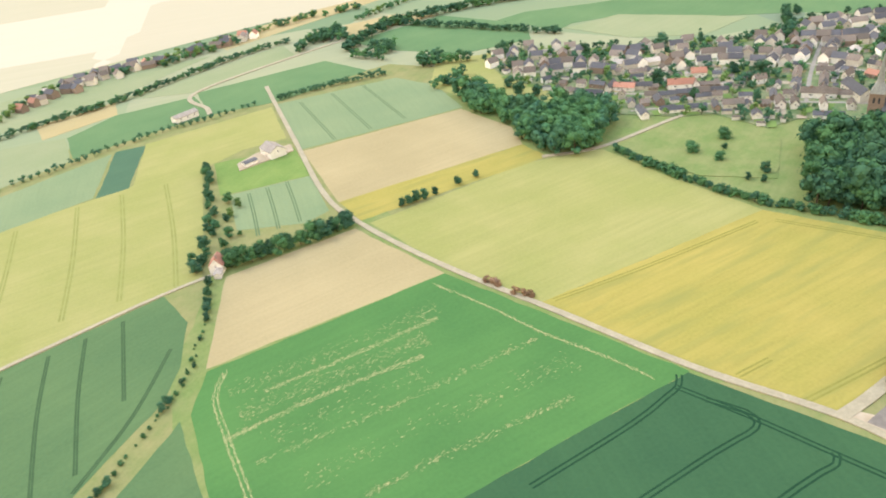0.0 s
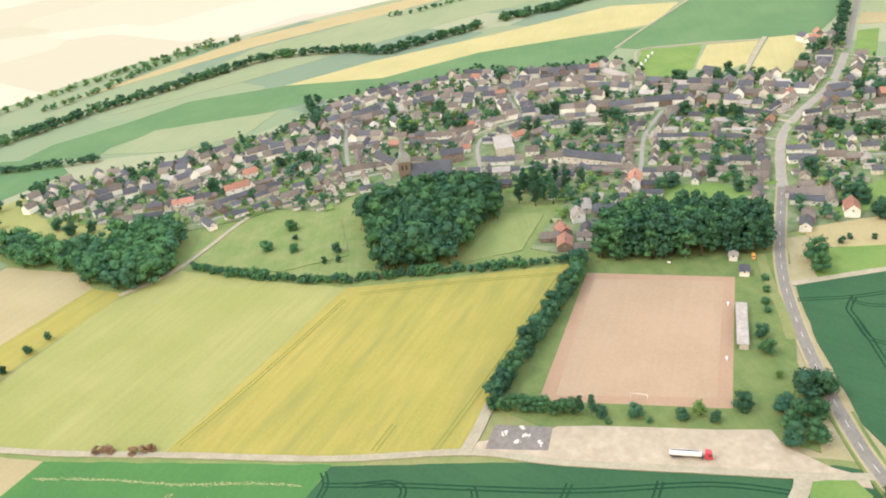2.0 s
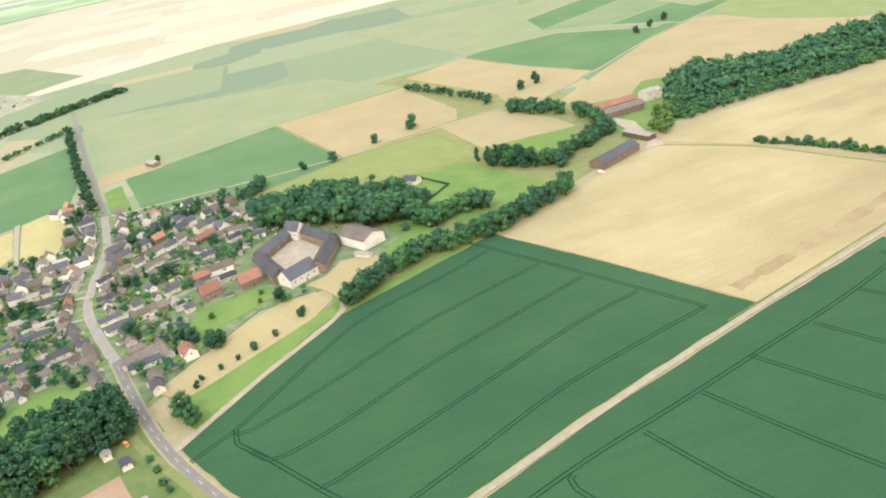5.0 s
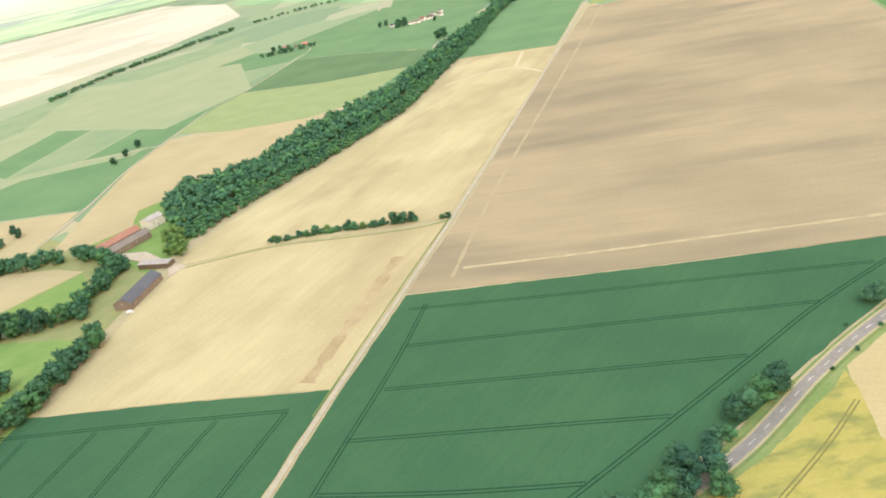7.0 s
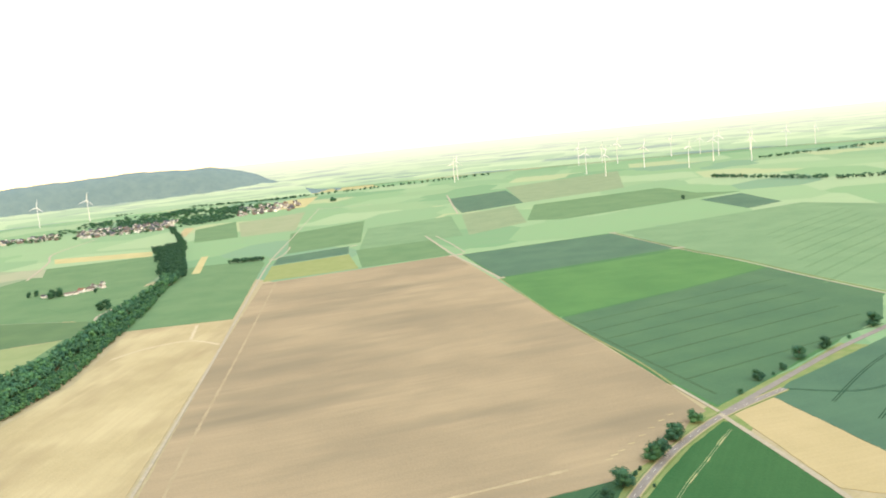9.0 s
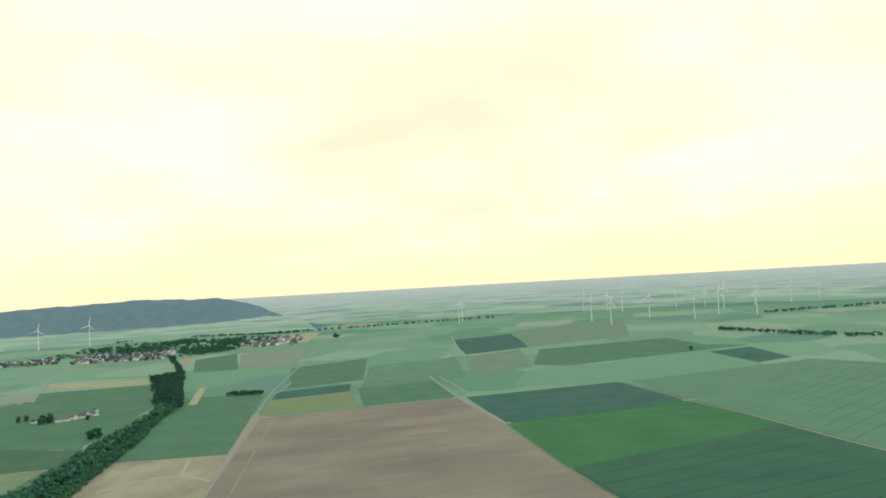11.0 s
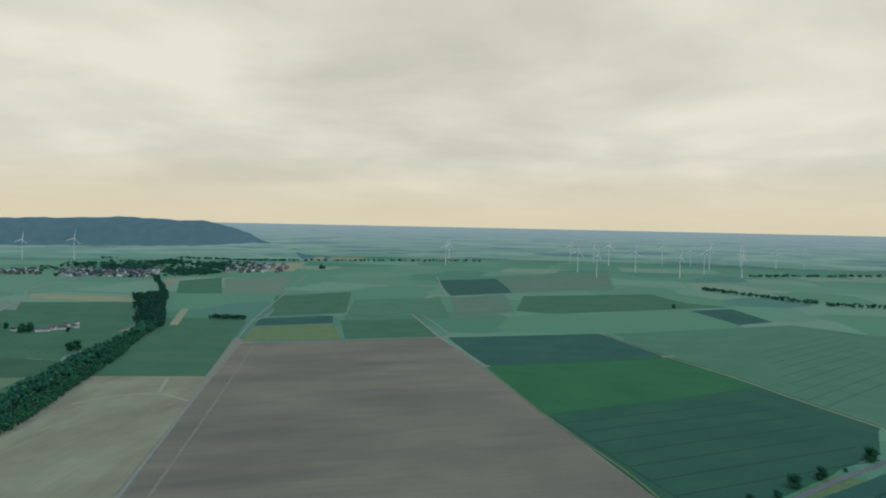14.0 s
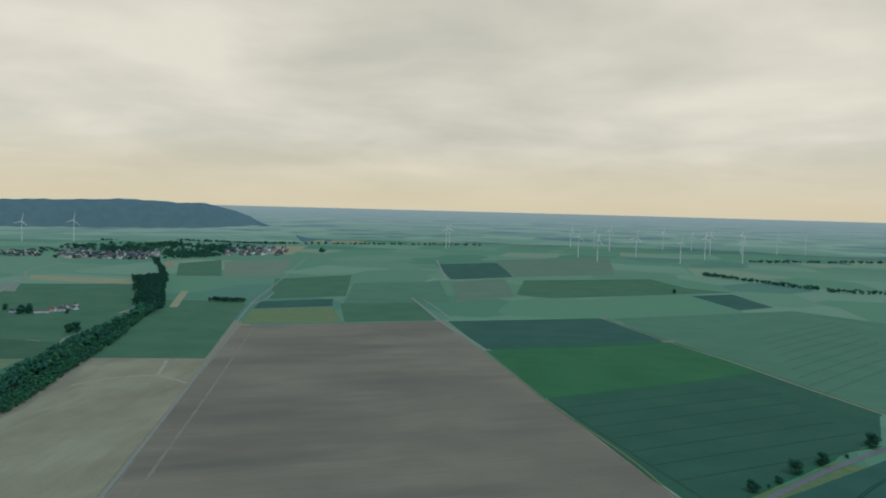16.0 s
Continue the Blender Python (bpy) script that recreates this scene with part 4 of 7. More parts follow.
for x, y in ((60, -560), (30, -560), (0, -555), (100, -550)):
    wheel_track(yelleft, "rut_l", (x, y), (x + 10, y + 80), (x + 22, y + 150), gap=1.0, width=1.2)
# pale strips on the soil
bm = bmesh.new()
ribbon(bm, ((-223, 398), (-135, 421), (35, 470)), 3.2, brown.dimensions.z - 0.28, 0.0, wobble=0.45)
part("pale_strip", bm, M["strip2p2"], brown)
rnd = random.Random(8)
bm = bmesh.new()
for x, y in ((65, 480), (70, 486), (76, 492), (86, 502), (97, 514), (107, 526), (118, 538), (128, 548)):
    ribbon(bm, ((x - 2.5, y - 0.6), (x, y), (x + 2.8, y + 1.0)), rnd.uniform(1.2, 2.0), brown.dimensions.z - 0.28, 0.0)
part("pale_dashes", bm, M["beige"], brown)
bm = bmesh.new()
ribbon(bm, ((-281, 415), (-273, 340), (-266, 262)), 8.0, beige1.dimensions.z - 0.28, 0.0, wobble=0.5)
part("brown_strip", bm, M["strip2"], beige1)
bm = bmesh.new()
ribbon(bm, ((-335, 1380), (-284, 900), (-250, 560), (-226, 385)), 2.8, brown.dimensions.z - 0.285, 0.0, wobble=0.5)
part("headland_strip", bm, M["strip"], brown)

# dried-out streaks of the bright green field
rnd = random.Random(5)
bm = bmesh.new()
z = green_big.dimensions.z - 0.3 + 0.015
for pts, wide, thick in ((((18, -312), (26, -297), (28, -270), (29, -232), (30, -205)), 1.4, 1.0), (((6, -288), (-35, -288), (-81, -290)), 2.2, 0.85), (((29, -268), (-11, -270), (-62, -268)), 2.2, 0.9), (((-94, -316), (-105, -285), (-115, -249), (-125, -224), (-133, -199)), 3.0, 0.6), (((22, -248), (-38, -246), (-110, -248)), 3.0, 0.32), (((-7, -208), (-45, -209), (-100, -207)), 2.5, 0.4), (((20, -279), (-30, -279), (-70, -279)), 7.0, 0.6), (((15, -258), (-60, -257)), 9.0, 0.3), (((20, -296), (-30, -297), (-85, -298)), 7.0, 0.35), (((10, -228), (-50, -228), (-115, -226)), 9.0, 0.22)):
    for p in smooth_line(pts, 0.2):
        if rnd.random() > thick:
            continue
        for side in ((-1, 1) if wide < 2 else (0, 0)):
            c = Vector((p.x + rnd.gauss(0, 0.25) + (side * 1.0 if wide < 2 else 0), p.y + rnd.gauss(0, wide * 0.4)))
            a = rnd.uniform(0, 3.1)
            rx, ryy = rnd.uniform(0.15, 1.1), rnd.uniform(0.06, 0.24)
            z += 0.00002
            if abs(pts[-1][1] - pts[0][1]) > abs(pts[-1][0] - pts[0][0]):
                rx, ryy = ryy, rx
            ring = []
            for i in range(6):
                u = i * 1.0472
                k = rnd.uniform(0.7, 1.2)
                dx, dy = rx * k * math.cos(u), ryy * k * math.sin(u)
                ring.append(bm.verts.new((c.x + dx, c.y + dy + 0.2 * dx * math.sin(a), z)))
            bm.faces.new(ring)
tagged(part("dry_patches", bm, M["dry"], green_big), "scattered dried-out pale patches", kind="stuff")

# concrete pads and lanes out on the plain
for x, y, w, d, a in ((60, 1185, 14, 10, 0.3), (0, 1478, 30, 12, 0.3), (380, 1296, 24, 10, 0.3), (332, 1562, 16, 10, 0.3), (-230, 1790, 16, 9, 0.3), (-402, 1690, 18, 9, 0.3)):
    c, q = math.cos(a), math.sin(a)
    field("pavement", "track", "pale concrete pad at the field path", *[(x + c * u * w / 2 - q * v * d / 2, y + q * u * w / 2 + c * v * d / 2) for u, v in ((-1, -1), (1, -1), (1, 1), (-1, 1))])
road("track", "track", "pale lane along the valley wood", 4.5, 0.44, (-563, 1136), (-591, 1209), (-585, 1291), (-582, 1364), (-581, 1484))
road("track", "track", "far pale lane across the plain", 6.0, 0.44, (-988, 1757), (-1103, 2096), (-1205, 2346), (-1244, 2742))
for pts in (((-447, 908), (-417, 948), (-369, 967), (-320, 931)), ((-369, 974), (-386, 1060))):
    bm = bmesh.new()
    ribbon(bm, pts, 4.2, beige2.dimensions.z - 0.28, 0.0, wobble=0.3)
    part("pale_strip", bm, M["strip2p"], beige2)
road("track", "track", "pale gravel turning beside the grass island", 6.0, 0.44, (-207, -15), (-198, -15), (-186, -17), (-170, -20))
road("track", "track", "pale gravel edge of the storage lot", 5.0, 0.44, (-172, -141), (-190, -142), (-205, -144))

# ---- trees ----
TREES = {}


def ico(sub):
    bm = bmesh.new()
    bmesh.ops.create_icosphere(bm, subdivisions=sub, radius=1.0)
    v = np.array([q.co[:] for q in bm.verts])
    f = np.array([[q.index for q in face.verts] for face in bm.faces])
    bm.free()
    return v, f


ICO1 = ico(1)
ICO2 = ico(2)


def crown_arrays(seed, width, base, top, lobes, clumps, size, taper=0.0):
    """Lobed crown of a tree 10 m high: a few rough boughs under many small leaf clumps."""
    r = np.random.RandomState(seed)
    verts, faces, count = [], [], 0
    mid, half = (base + top) / 2, (top - base) / 2
    spots = []
    for i in range(lobes):
        h = r.uniform(-0.75, 0.78)
        wide = math.sqrt(max(0.0, 1 - h * h)) * (1 - taper * (h + 1) / 2)
        a = 6.2832 * (i * 0.618 + r.uniform(-0.08, 0.08))
        rad = r.uniform(0.35, 0.68) * wide * width
        c = np.array([rad * math.cos(a), rad * math.sin(a), mid + h * half])
        s = width * r.uniform(0.36, 0.55) * (1 - 0.45 * taper * (h + 1) / 2)
        spots.append((c, s))
    for c, s in spots:
        v, f = ICO1
        bump = 1 + r.uniform(-0.3, 0.3, (len(v), 1))
        verts.append(v * bump * s * 0.76 * np.array([1, 1, 0.85]) + c)
        faces.append(f + count)
        count += len(v)
    for i in range(clumps):
        c, s = spots[i % len(spots)]
        n = r.normal(size=3)
        n[2] = abs(n[2]) * 0.9 - 0.25
        n /= np.linalg.norm(n)
        p = c + n * s * r.uniform(0.55, 1.2) * np.array([1, 1, 0.88])
        n = n + 0.55 * r.normal(size=3)
        n /= np.linalg.norm(n)
        u = np.cross(n, r.normal(size=3))
        u /= np.linalg.norm(u) + 1e-9
        w = np.cross(n, u)
        k = size * r.uniform(0.6, 1.3)
        lift = n * k * 0.35
        verts.append(np.array([p - u * k, p - w * k * 0.7 + lift, p + u * k, p + w * k * 0.7 + lift]))
        faces.append(np.array([[0, 1, 2], [2, 3, 0]]) + count)
        count += 4
    return np.concatenate(verts), np.concatenate(faces)


def trunk_arrays(seed, height, r0, limbs=4):
    bm = bmesh.new()
    rr = random.Random(seed)
    tube(bm, (0, 0, -0.2), (0.05, 0.03, height * 0.55), r0, r0 * 0.65, 7)
    tube(bm, (0.05, 0.03, height * 0.55), (0.1, -0.05, height), r0 * 0.65, r0 * 0.25, 6)
    for i in range(limbs):
        a = 6.28 * i / limbs + rr.uniform(-0.4, 0.4)
        z0 = height * rr.uniform(0.4, 0.7)
        tube(bm, (0, 0, z0), (math.cos(a) * 0.9, math.sin(a) * 0.9, z0 + 1.4), r0 * 0.4, r0 * 0.14, 5)
    bmesh.ops.triangulate(bm, faces=bm.faces)
    bm.verts.index_update()
    v = np.array([q.co[:] for q in bm.verts])
    f = np.array([[q.index for q in face.verts] for face in bm.faces])
    bm.free()
    return v, f


def stem(height, r0):
    """Plain four-sided trunk for trees far off."""
    bm = bmesh.new()
    tube(bm, (0, 0, -0.2), (0.08, 0, height), r0, r0 * 0.4, 4)
    bmesh.ops.triangulate(bm, faces=bm.faces)
    bm.verts.index_update()
    v = np.array([q.co[:] for q in bm.verts])
    f = np.array([[q.index for q in face.verts] for face in bm.faces])
    bm.free()
    return v, f


def arrays_mesh(name, groups, mats):
    me = bpy.data.meshes.new(name)
    vs, fs, mi, count = [], [], [], 0
    for k, v, f in groups:
        vs.append(v)
        fs.append(f + count)
        mi.append(np.full(len(f), k))
        count += len(v)
    v, f, mi = np.concatenate(vs), np.concatenate(fs), np.concatenate(mi)
    me.vertices.add(len(v))
    me.vertices.foreach_set("co", v.astype(np.float32).ravel())
    me.loops.add(len(f) * 3)
    me.loops.foreach_set("vertex_index", f.astype(np.int32).ravel())
    me.polygons.add(len(f))
    me.polygons.foreach_set("loop_start", np.arange(0, len(f) * 3, 3, dtype=np.int32))
    me.polygons.foreach_set("loop_total", np.full(len(f), 3, dtype=np.int32))
    me.polygons.foreach_set("material_index", mi.astype(np.int32))
    for q in mats:
        me.materials.append(q)
    me.update(calc_edges=True)
    me.validate()
    return me


# kind: crown width, base, top, lobes, clumps, clump size, taper, leaf, trunk radius
KINDS = {
    "broad": (4.7, 0.7, 9.9, 12, 260, 0.72, 0.1, "leaf_a", 0.32),
    "broad_dark": (4.5, 0.5, 9.9, 12, 260, 0.70, 0.15, "leaf_b", 0.32),
    "round": (4.9, 0.4, 9.8, 11, 250, 0.76, 0.0, "leaf_b", 0.34),
    "light": (4.6, 0.5, 9.8, 11, 250, 0.72, 0.1, "leaf_c", 0.30),
    "tall": (2.0, 0.3, 10.0, 14, 270, 0.46, 0.3, "leaf_b", 0.22),
    "tall_light": (2.2, 0.3, 10.0, 14, 270, 0.46, 0.3, "leaf_a", 0.22),
    "conifer": (2.7, 0.2, 10.4, 13, 240, 0.5, 0.85, "leaf_b", 0.2),
    "bush": (6.0, -1.0, 9.6, 9, 200, 0.95, 0.0, "leaf_a", 0.4),
    "copper": (5.6, -0.8, 9.6, 9, 200, 0.95, 0.0, "leaf_r", 0.4),
}
TEMPLATE = {}
for i, (k, (w, b0, t0, lo, cl, sz, tp, leaf, tr)) in enumerate(KINDS.items()):
    TEMPLATE[k] = [(crown_arrays(40 + 7 * i + j, w, b0, t0, lo + 3, int(cl * 5.0), sz * 0.5, tp), trunk_arrays(i + j, 6.5, tr)) for j in range(2)]

FOREST = {}
for i, (k, (w, b0, t0, lo, cl, sz, tp, leaf, tr)) in enumerate(KINDS.items()):
    FOREST[k] = [(crown_arrays(140 + 7 * i + j, w, b0, t0, 12, 420, sz * 0.76, tp), trunk_arrays(i + j, 6.0, tr, 0)) for j in range(3)]
FAR = {}
for i, (k, (w, b0, t0, lo, cl, sz, tp, leaf, tr)) in enumerate(KINDS.items()):
    FAR[k] = [(crown_arrays(240 + 7 * i + j, w, b0, t0, 7, 75, sz * 1.15, tp), stem(6.0, tr)) for j in range(3)]

LABELS = {
    "broad": ("broad green deciduous tree with an uneven crown", "tree"),
    "broad_dark": ("dark green deciduous tree with a dense crown", "tree"),
    "round": ("dark rounded tree with a low crown", "tree"),
    "light": ("light green young deciduous tree", "tree"),
    "tall": ("tall slender dark green tree", "tree"),
    "tall_light": ("tall slender bright green tree", "tree"),
    "conifer": ("dark green pointed conifer tree", "tree"),
    "bush": ("dense green roadside bush", "bush"),
    "copper": ("reddish-brown bush with copper leaves", "bush"),
}
rt = random.Random(11)


def tree(kind, x, y, high, group="", wide=1.0):
    """One tree with trunk and crown, standing on the ground."""
    j = rt.randrange(2)
    m = pose(x, y, 0.05, 0, 0, rt.uniform(0, 360)) @ Matrix.Diagonal((high / 10 * wide, high / 10 * wide, high / 10, 1))
    key = (kind, j)
    name = "bush" if kind in ("bush", "copper") else "tree"
    if key not in TREES:
        e = new(name)
        (cv, cf), (tv, tf) = TEMPLATE[kind][j]
        c = new("crown", arrays_mesh("crown", [(0, cv, cf)], [M[KINDS[kind][7]]]))
        s = new("trunk", arrays_mesh("trunk", [(0, tv, tf)], [M["bark"]]))
        c.parent = s.parent = e
        tagged(e, LABELS[kind][0], LABELS[kind][1], group)
        TREES[key] = e
    else:
        e = copy_thing(TREES[key], Matrix())
        if group:
            e["group"] = group
    e.matrix_basis = m
    return e


def inside(p, poly):
    x, y = p
    odd = False
    for (x0, y0), (x1, y1) in zip(poly, poly[1:] + poly[:1]):
        if (y0 > y) != (y1 > y) and x < (x1 - x0) * (y - y0) / (y1 - y0) + x0:
            odd = not odd
    return odd


def forest(name, label, spots, kinds, low, high, lean=1.0, category="wood", near=False):
    """Woodland too dense to count: one object."""
    groups = []
    mats = []
    for k in kinds:
        if KINDS[k][7] not in mats:
            mats.append(KINDS[k][7])
    for x, y in spots:
        k = rt.choice(kinds)
        (cv, cf), (tv, tf) = (FOREST if near else FAR)[k][rt.randrange(3)]
        a, s = rt.uniform(0, 6.28), rt.uniform(low, high) / 10
        c, d = math.cos(a), math.sin(a)
        turn = np.array([[c, -d, 0], [d, c, 0], [0, 0, 1]]) * s
        turn[:2] *= lean
        for v, f, q in ((cv, cf, mats.index(KINDS[k][7])), (tv, tf, len(mats))):
            groups.append((q, v @ turn.T + np.array([x, y, 0.05]), f))
    ob = new(name, arrays_mesh(name, groups, [M[q] for q in mats] + [M["bark"]]))
    return tagged(ob, label, category, kind="stuff")


def scatter(poly, step, seed=0):
    r = random.Random(seed)
    xs, ys = [p[0] for p in poly], [p[1] for p in poly]
    out = []
    y = min(ys)
    while y < max(ys):
        x = min(xs)
        while x < max(xs):
            p = (x + r.uniform(-0.4, 0.4) * step, y + r.uniform(-0.4, 0.4) * step)
            if inside(p, poly):
                out.append(p)
            x += step
        y += step * 0.87
    return out


def along(pts, step, wide=0.0, seed=0):
    r = random.Random(seed)
    return [(p.x + r.uniform(-wide, wide), p.y + r.uniform(-wide, wide)) for p in smooth_line(pts, step)]


# woods and bands
forest("woodland", "mixed green wood at the edge of the village", scatter([(-244, -560), (-232, -527), (-238, -497), (-238, -466), (-228, -432), (-228, -406), (-244, -398), (-266, -396), (-296, -420), (-306, -455), (-292, -478), (-270, -470), (-256, -500), (-262, -552)], 8.0, 1), ["broad", "broad_dark", "broad"], 11, 19, near=True)
forest("woodland", "dense green wood of tall deciduous trees", scatter([(-292, -256), (-316, -218), (-345, -222), (-382, -222), (-408, -244), (-404, -280), (-381, -300), (-356, -312), (-326, -281)], 8.6, 2), ["broad", "broad_dark", "broad", "round"], 13, 24, near=True)
forest("woodland", "columnar trees at the edge of the wood", scatter([(-404, -252), (-412, -238), (-396, -218), (-376, -214), (-368, -224), (-390, -236)], 6.0, 22), ["tall", "tall", "tall_light"], 17, 23, near=True)
forest("woodland", "close stand of tall dark green trees", scatter([(-340, -138), (-353, -98), (-373, -48), (-402, -54), (-398, -95), (-380, -142)], 5.2, 3), ["tall", "tall", "tall_light"], 20, 27, 1.1, near=True)
forest("woodland", "dark wood behind the estate", scatter([(-625, 76), (-612, 125), (-587, 172), (-540, 188), (-500, 192), (-488, 180), (-520, 150), (-560, 124), (-592, 81)], 9.5, 4), ["broad_dark", "broad", "round", "broad_dark"], 15, 25, 1.05, near=True)
forest("tree_band", "thick hedge of trees along the wheat field", along(((-417, 88), (-424, 108), (-435, 128), (-440, 145), (-441, 165), (-437, 190), (-436, 214), (-443, 241), (-449, 265), (-456, 290)), 3.0, 3.8, 5), ["broad_dark", "broad", "broad_dark"], 12, 17, near=True)
forest("tree_band", "row of trees behind the paddock hedge", along(((-478, 178), (-492, 193), (-486, 211), (-482, 234)), 3.2, 6, 55), ["broad_dark", "broad"], 12, 17, near=True)
forest("tree_band", "trees round the far farm", along(((-535, 388), (-570, 404), (-607, 412), (-646, 398), (-687, 380)), 4.0, 7, 6), ["broad_dark", "broad", "round"], 10, 15, near=True)
forest("tree_band", "trees beside the brick farm", along(((-500, 420), (-520, 440), (-545, 470), (-560, 500)), 6.0, 10, 66) + along(((-494, 416), (-505, 432), (-520, 452)), 4.5, 5, 67), ["light", "broad", "light"], 8, 12, near=True)
forest("tree_band", "thick chain of trees before the brick farm", along(((-505, 310), (-515, 326), (-522, 344), (-530, 366), (-538, 388)), 3.2, 6, 68), ["broad_dark", "broad", "round"], 10, 15, near=True)
forest("tree_band", "dark trees round the secluded house", scatter([(-582, 274), (-574, 296), (-548, 308), (-516, 322), (-508, 312), (-530, 290), (-560, 276)], 7.0, 7), ["broad_dark", "conifer", "broad"], 10, 15, near=True)
BAND = [(-500, 447), (-502, 482), (-494, 545), (-480, 610), (-469, 690), (-462, 768), (-458, 812), (-471, 913), (-483, 1003), (-507, 1187), (-552, 1441), (-564, 1555), (-596, 1555), (-578, 1446), (-562, 1307), (-556, 1188), (-542, 1035), (-529, 909), (-548, 802), (-565, 746), (-570, 679), (-566, 630), (-592, 590), (-620, 560), (-600, 520), (-545, 470)]
FRONT = [(-500, 447), (-502, 482), (-494, 545), (-480, 610), (-469, 690), (-462, 768), (-458, 812), (-471, 913), (-483, 1003), (-507, 1187), (-552, 1441), (-574, 1441), (-530, 1187), (-509, 1003), (-497, 913), (-487, 812), (-492, 768), (-498, 690), (-508, 610), (-522, 545), (-530, 482), (-525, 450)]
forest("woodland", "long dark wood winding along the railway", [p for p in scatter(BAND, 8.5, 8) if not inside(p, FRONT)], ["broad_dark", "broad", "round", "broad_dark"], 12, 19, 0.92)
forest("woodland", "lower lighter scrub along the edge of the railway wood", scatter(FRONT, 6.0, 88), ["broad", "broad", "broad_dark"], 6, 9.5, 1.1)
forest("tree_band", "dark line of trees in the valley", along(((-570, 1500), (-598, 1570), (-640, 1680), (-690, 1820), (-760, 2000), (-826, 2170)), 6, 13, 9), ["broad_dark", "round"], 9, 16)
forest("tree_band", "second line of trees in the valley", along(((-566, 1555), (-600, 1680), (-640, 1790), (-671, 1891), (-780, 2244), (-927, 2633), (-1018, 2884)), 6.5, 9, 91), ["broad_dark", "round"], 8, 13)
forest("tree_band", "dark thicket between the valley tree lines", scatter([(-572, 1500), (-640, 1680), (-760, 2000), (-826, 2170), (-770, 2230), (-671, 1891), (-600, 1680), (-562, 1520)], 9, 92), ["broad_dark", "round"], 9, 15)
forest("tree_band", "dark trees among the houses of the valley village", [q for q in scatter([(-1358, 2949), (-1110, 2782), (-965, 2857), (-842, 3057), (-877, 3513), (-1048, 4014), (-1352, 4056), (-1354, 3655), (-1557, 3837), (-1588, 3504)], 25, 93) if math.sin(q[0] * 0.019 + 1) + math.sin(q[1] * 0.013 + q[0] * 0.008) > 0.1], ["broad_dark", "round"], 9, 14, 1.7)
forest("tree_band", "dark line of trees behind the valley village", along(((-1697, 4080), (-1595, 4201), (-1466, 4268), (-1283, 4221), (-1091, 4182), (-928, 4131), (-790, 4196)), 10, 16, 94), ["broad_dark", "round"], 9, 14, 1.8)
forest("tree_band", "dark tree band along the railway", along(((-230, -768), (-289, -815), (-356, -822), (-389, -819), (-455, -805), (-528, -792), (-593, -764), (-675, -738), (-750, -700), (-780, -600), (-774, -543), (-810, -522), (-851, -493), (-899, -471)), 4.2, 5, 10) + along(((-936, -453), (-981, -412), (-1059, -363), (-1141, -297), (-1276, -228), (-1371, -139), (-1429, -55), (-1500, 60)), 2.6, 10, 100), ["broad", "round", "broad_dark"], 9, 13, 1.3)
forest("tree_band", "thin hedges along the far lanes", along(((-1157, -191), (-1179, -127), (-1248, -54)), 5, 5, 101) + along(((-1219, -368), (-1254, -282)), 9, 4, 102) + along(((-981, -657), (-1003, -620), (-1085, -583)), 7, 5, 103), ["broad", "round"], 6, 9, 1.2)
forest("tree_band", "second dark hedge towards the village", along(((-305, -840), (-318, -810), (-332, -781), (-354, -742), (-378, -698), (-405, -641)), 4.2, 3, 104), ["broad_dark", "round"], 6, 9, 1.2)
forest("tree_band", "hazy far hedges on the slope", along(((-293, -885), (-377, -920), (-461, -933), (-547, -934), (-632, -920), (-726, -904), (-830, -887)), 6.5, 6, 105) + along(((-525, -879), (-587, -864), (-713, -879), (-851, -847)), 6, 5, 106), ["broad", "light"], 6, 9, 1.3)
forest("tree_band", "dark tree band across the slope", along(((260, -735), (170, -752), (105, -767), (47, -782), (6, -788), (-53, -814), (-118, -841), (-159, -854), (-189, -857)), 3.6, 2.5, 11), ["broad", "round", "broad_dark"], 5, 8, 1.3)
forest("tree_band", "wooded edge of the hazy settlement", along(((110, -818), (67, -868), (20, -905), (-26, -898), (-83, -907), (-104, -914), (-161, -931), (-213, -941), (-289, -946), (-317, -940)), 5.0, 9, 111) + along(((-60, -885), (-104, -896), (-150, -912)), 4.5, 8, 112), ["broad", "round", "light"], 6, 10, 1.2)
forest("tree_band", "row of small roadside trees", along(((190, -612), (109, -637), (68, -646), (28, -660), (0, -665), (-24, -670), (-48, -669), (-74, -671), (-100, -674)), 6.0, 1.0, 12), ["broad_dark", "round"], 4.5, 6.5)
forest("tree_band", "clipped dark hedge of trees", along(((-122, -671), (-158, -671), (-179, -670), (-200, -665), (-222, -662)), 3.4, 1.2, 13), ["round", "broad_dark"], 5, 8)
forest("tree_band", "trees along the straight road", along(((-800, -40), (-900, -40), (-1050, -42), (-1250, -40)), 7.0, 3, 14), ["broad_dark", "round"], 9, 14)
forest("tree_band", "bushes along the tan field", along(((-905, 362), (-869, 368), (-810, 378), (-762, 388), (-738, 384)), 4.2, 4, 15), ["broad_dark", "round"], 7, 11)
forest("hedge", "low green hedge along the barley fields", along(((-266, -384), (-268, -337), (-277, -282), (-292, -248), (-308, -212), (-322, -182), (-338, -150)), 3.4, 1.6, 16), ["bush", "round"], 3.5, 6.5, 1.1, "hedge", near=True)
forest("hedge", "garden hedge round the secluded house", along(((-611, 190), (-594, 222)), 1.6, 0.2, 17) + along(((-594, 222), (-550, 233)), 1.6, 0.2, 171) + along(((-550, 233), (-530, 202)), 1.6, 0.2, 172), ["bush"], 1.6, 2.2, 1.0, "hedge")
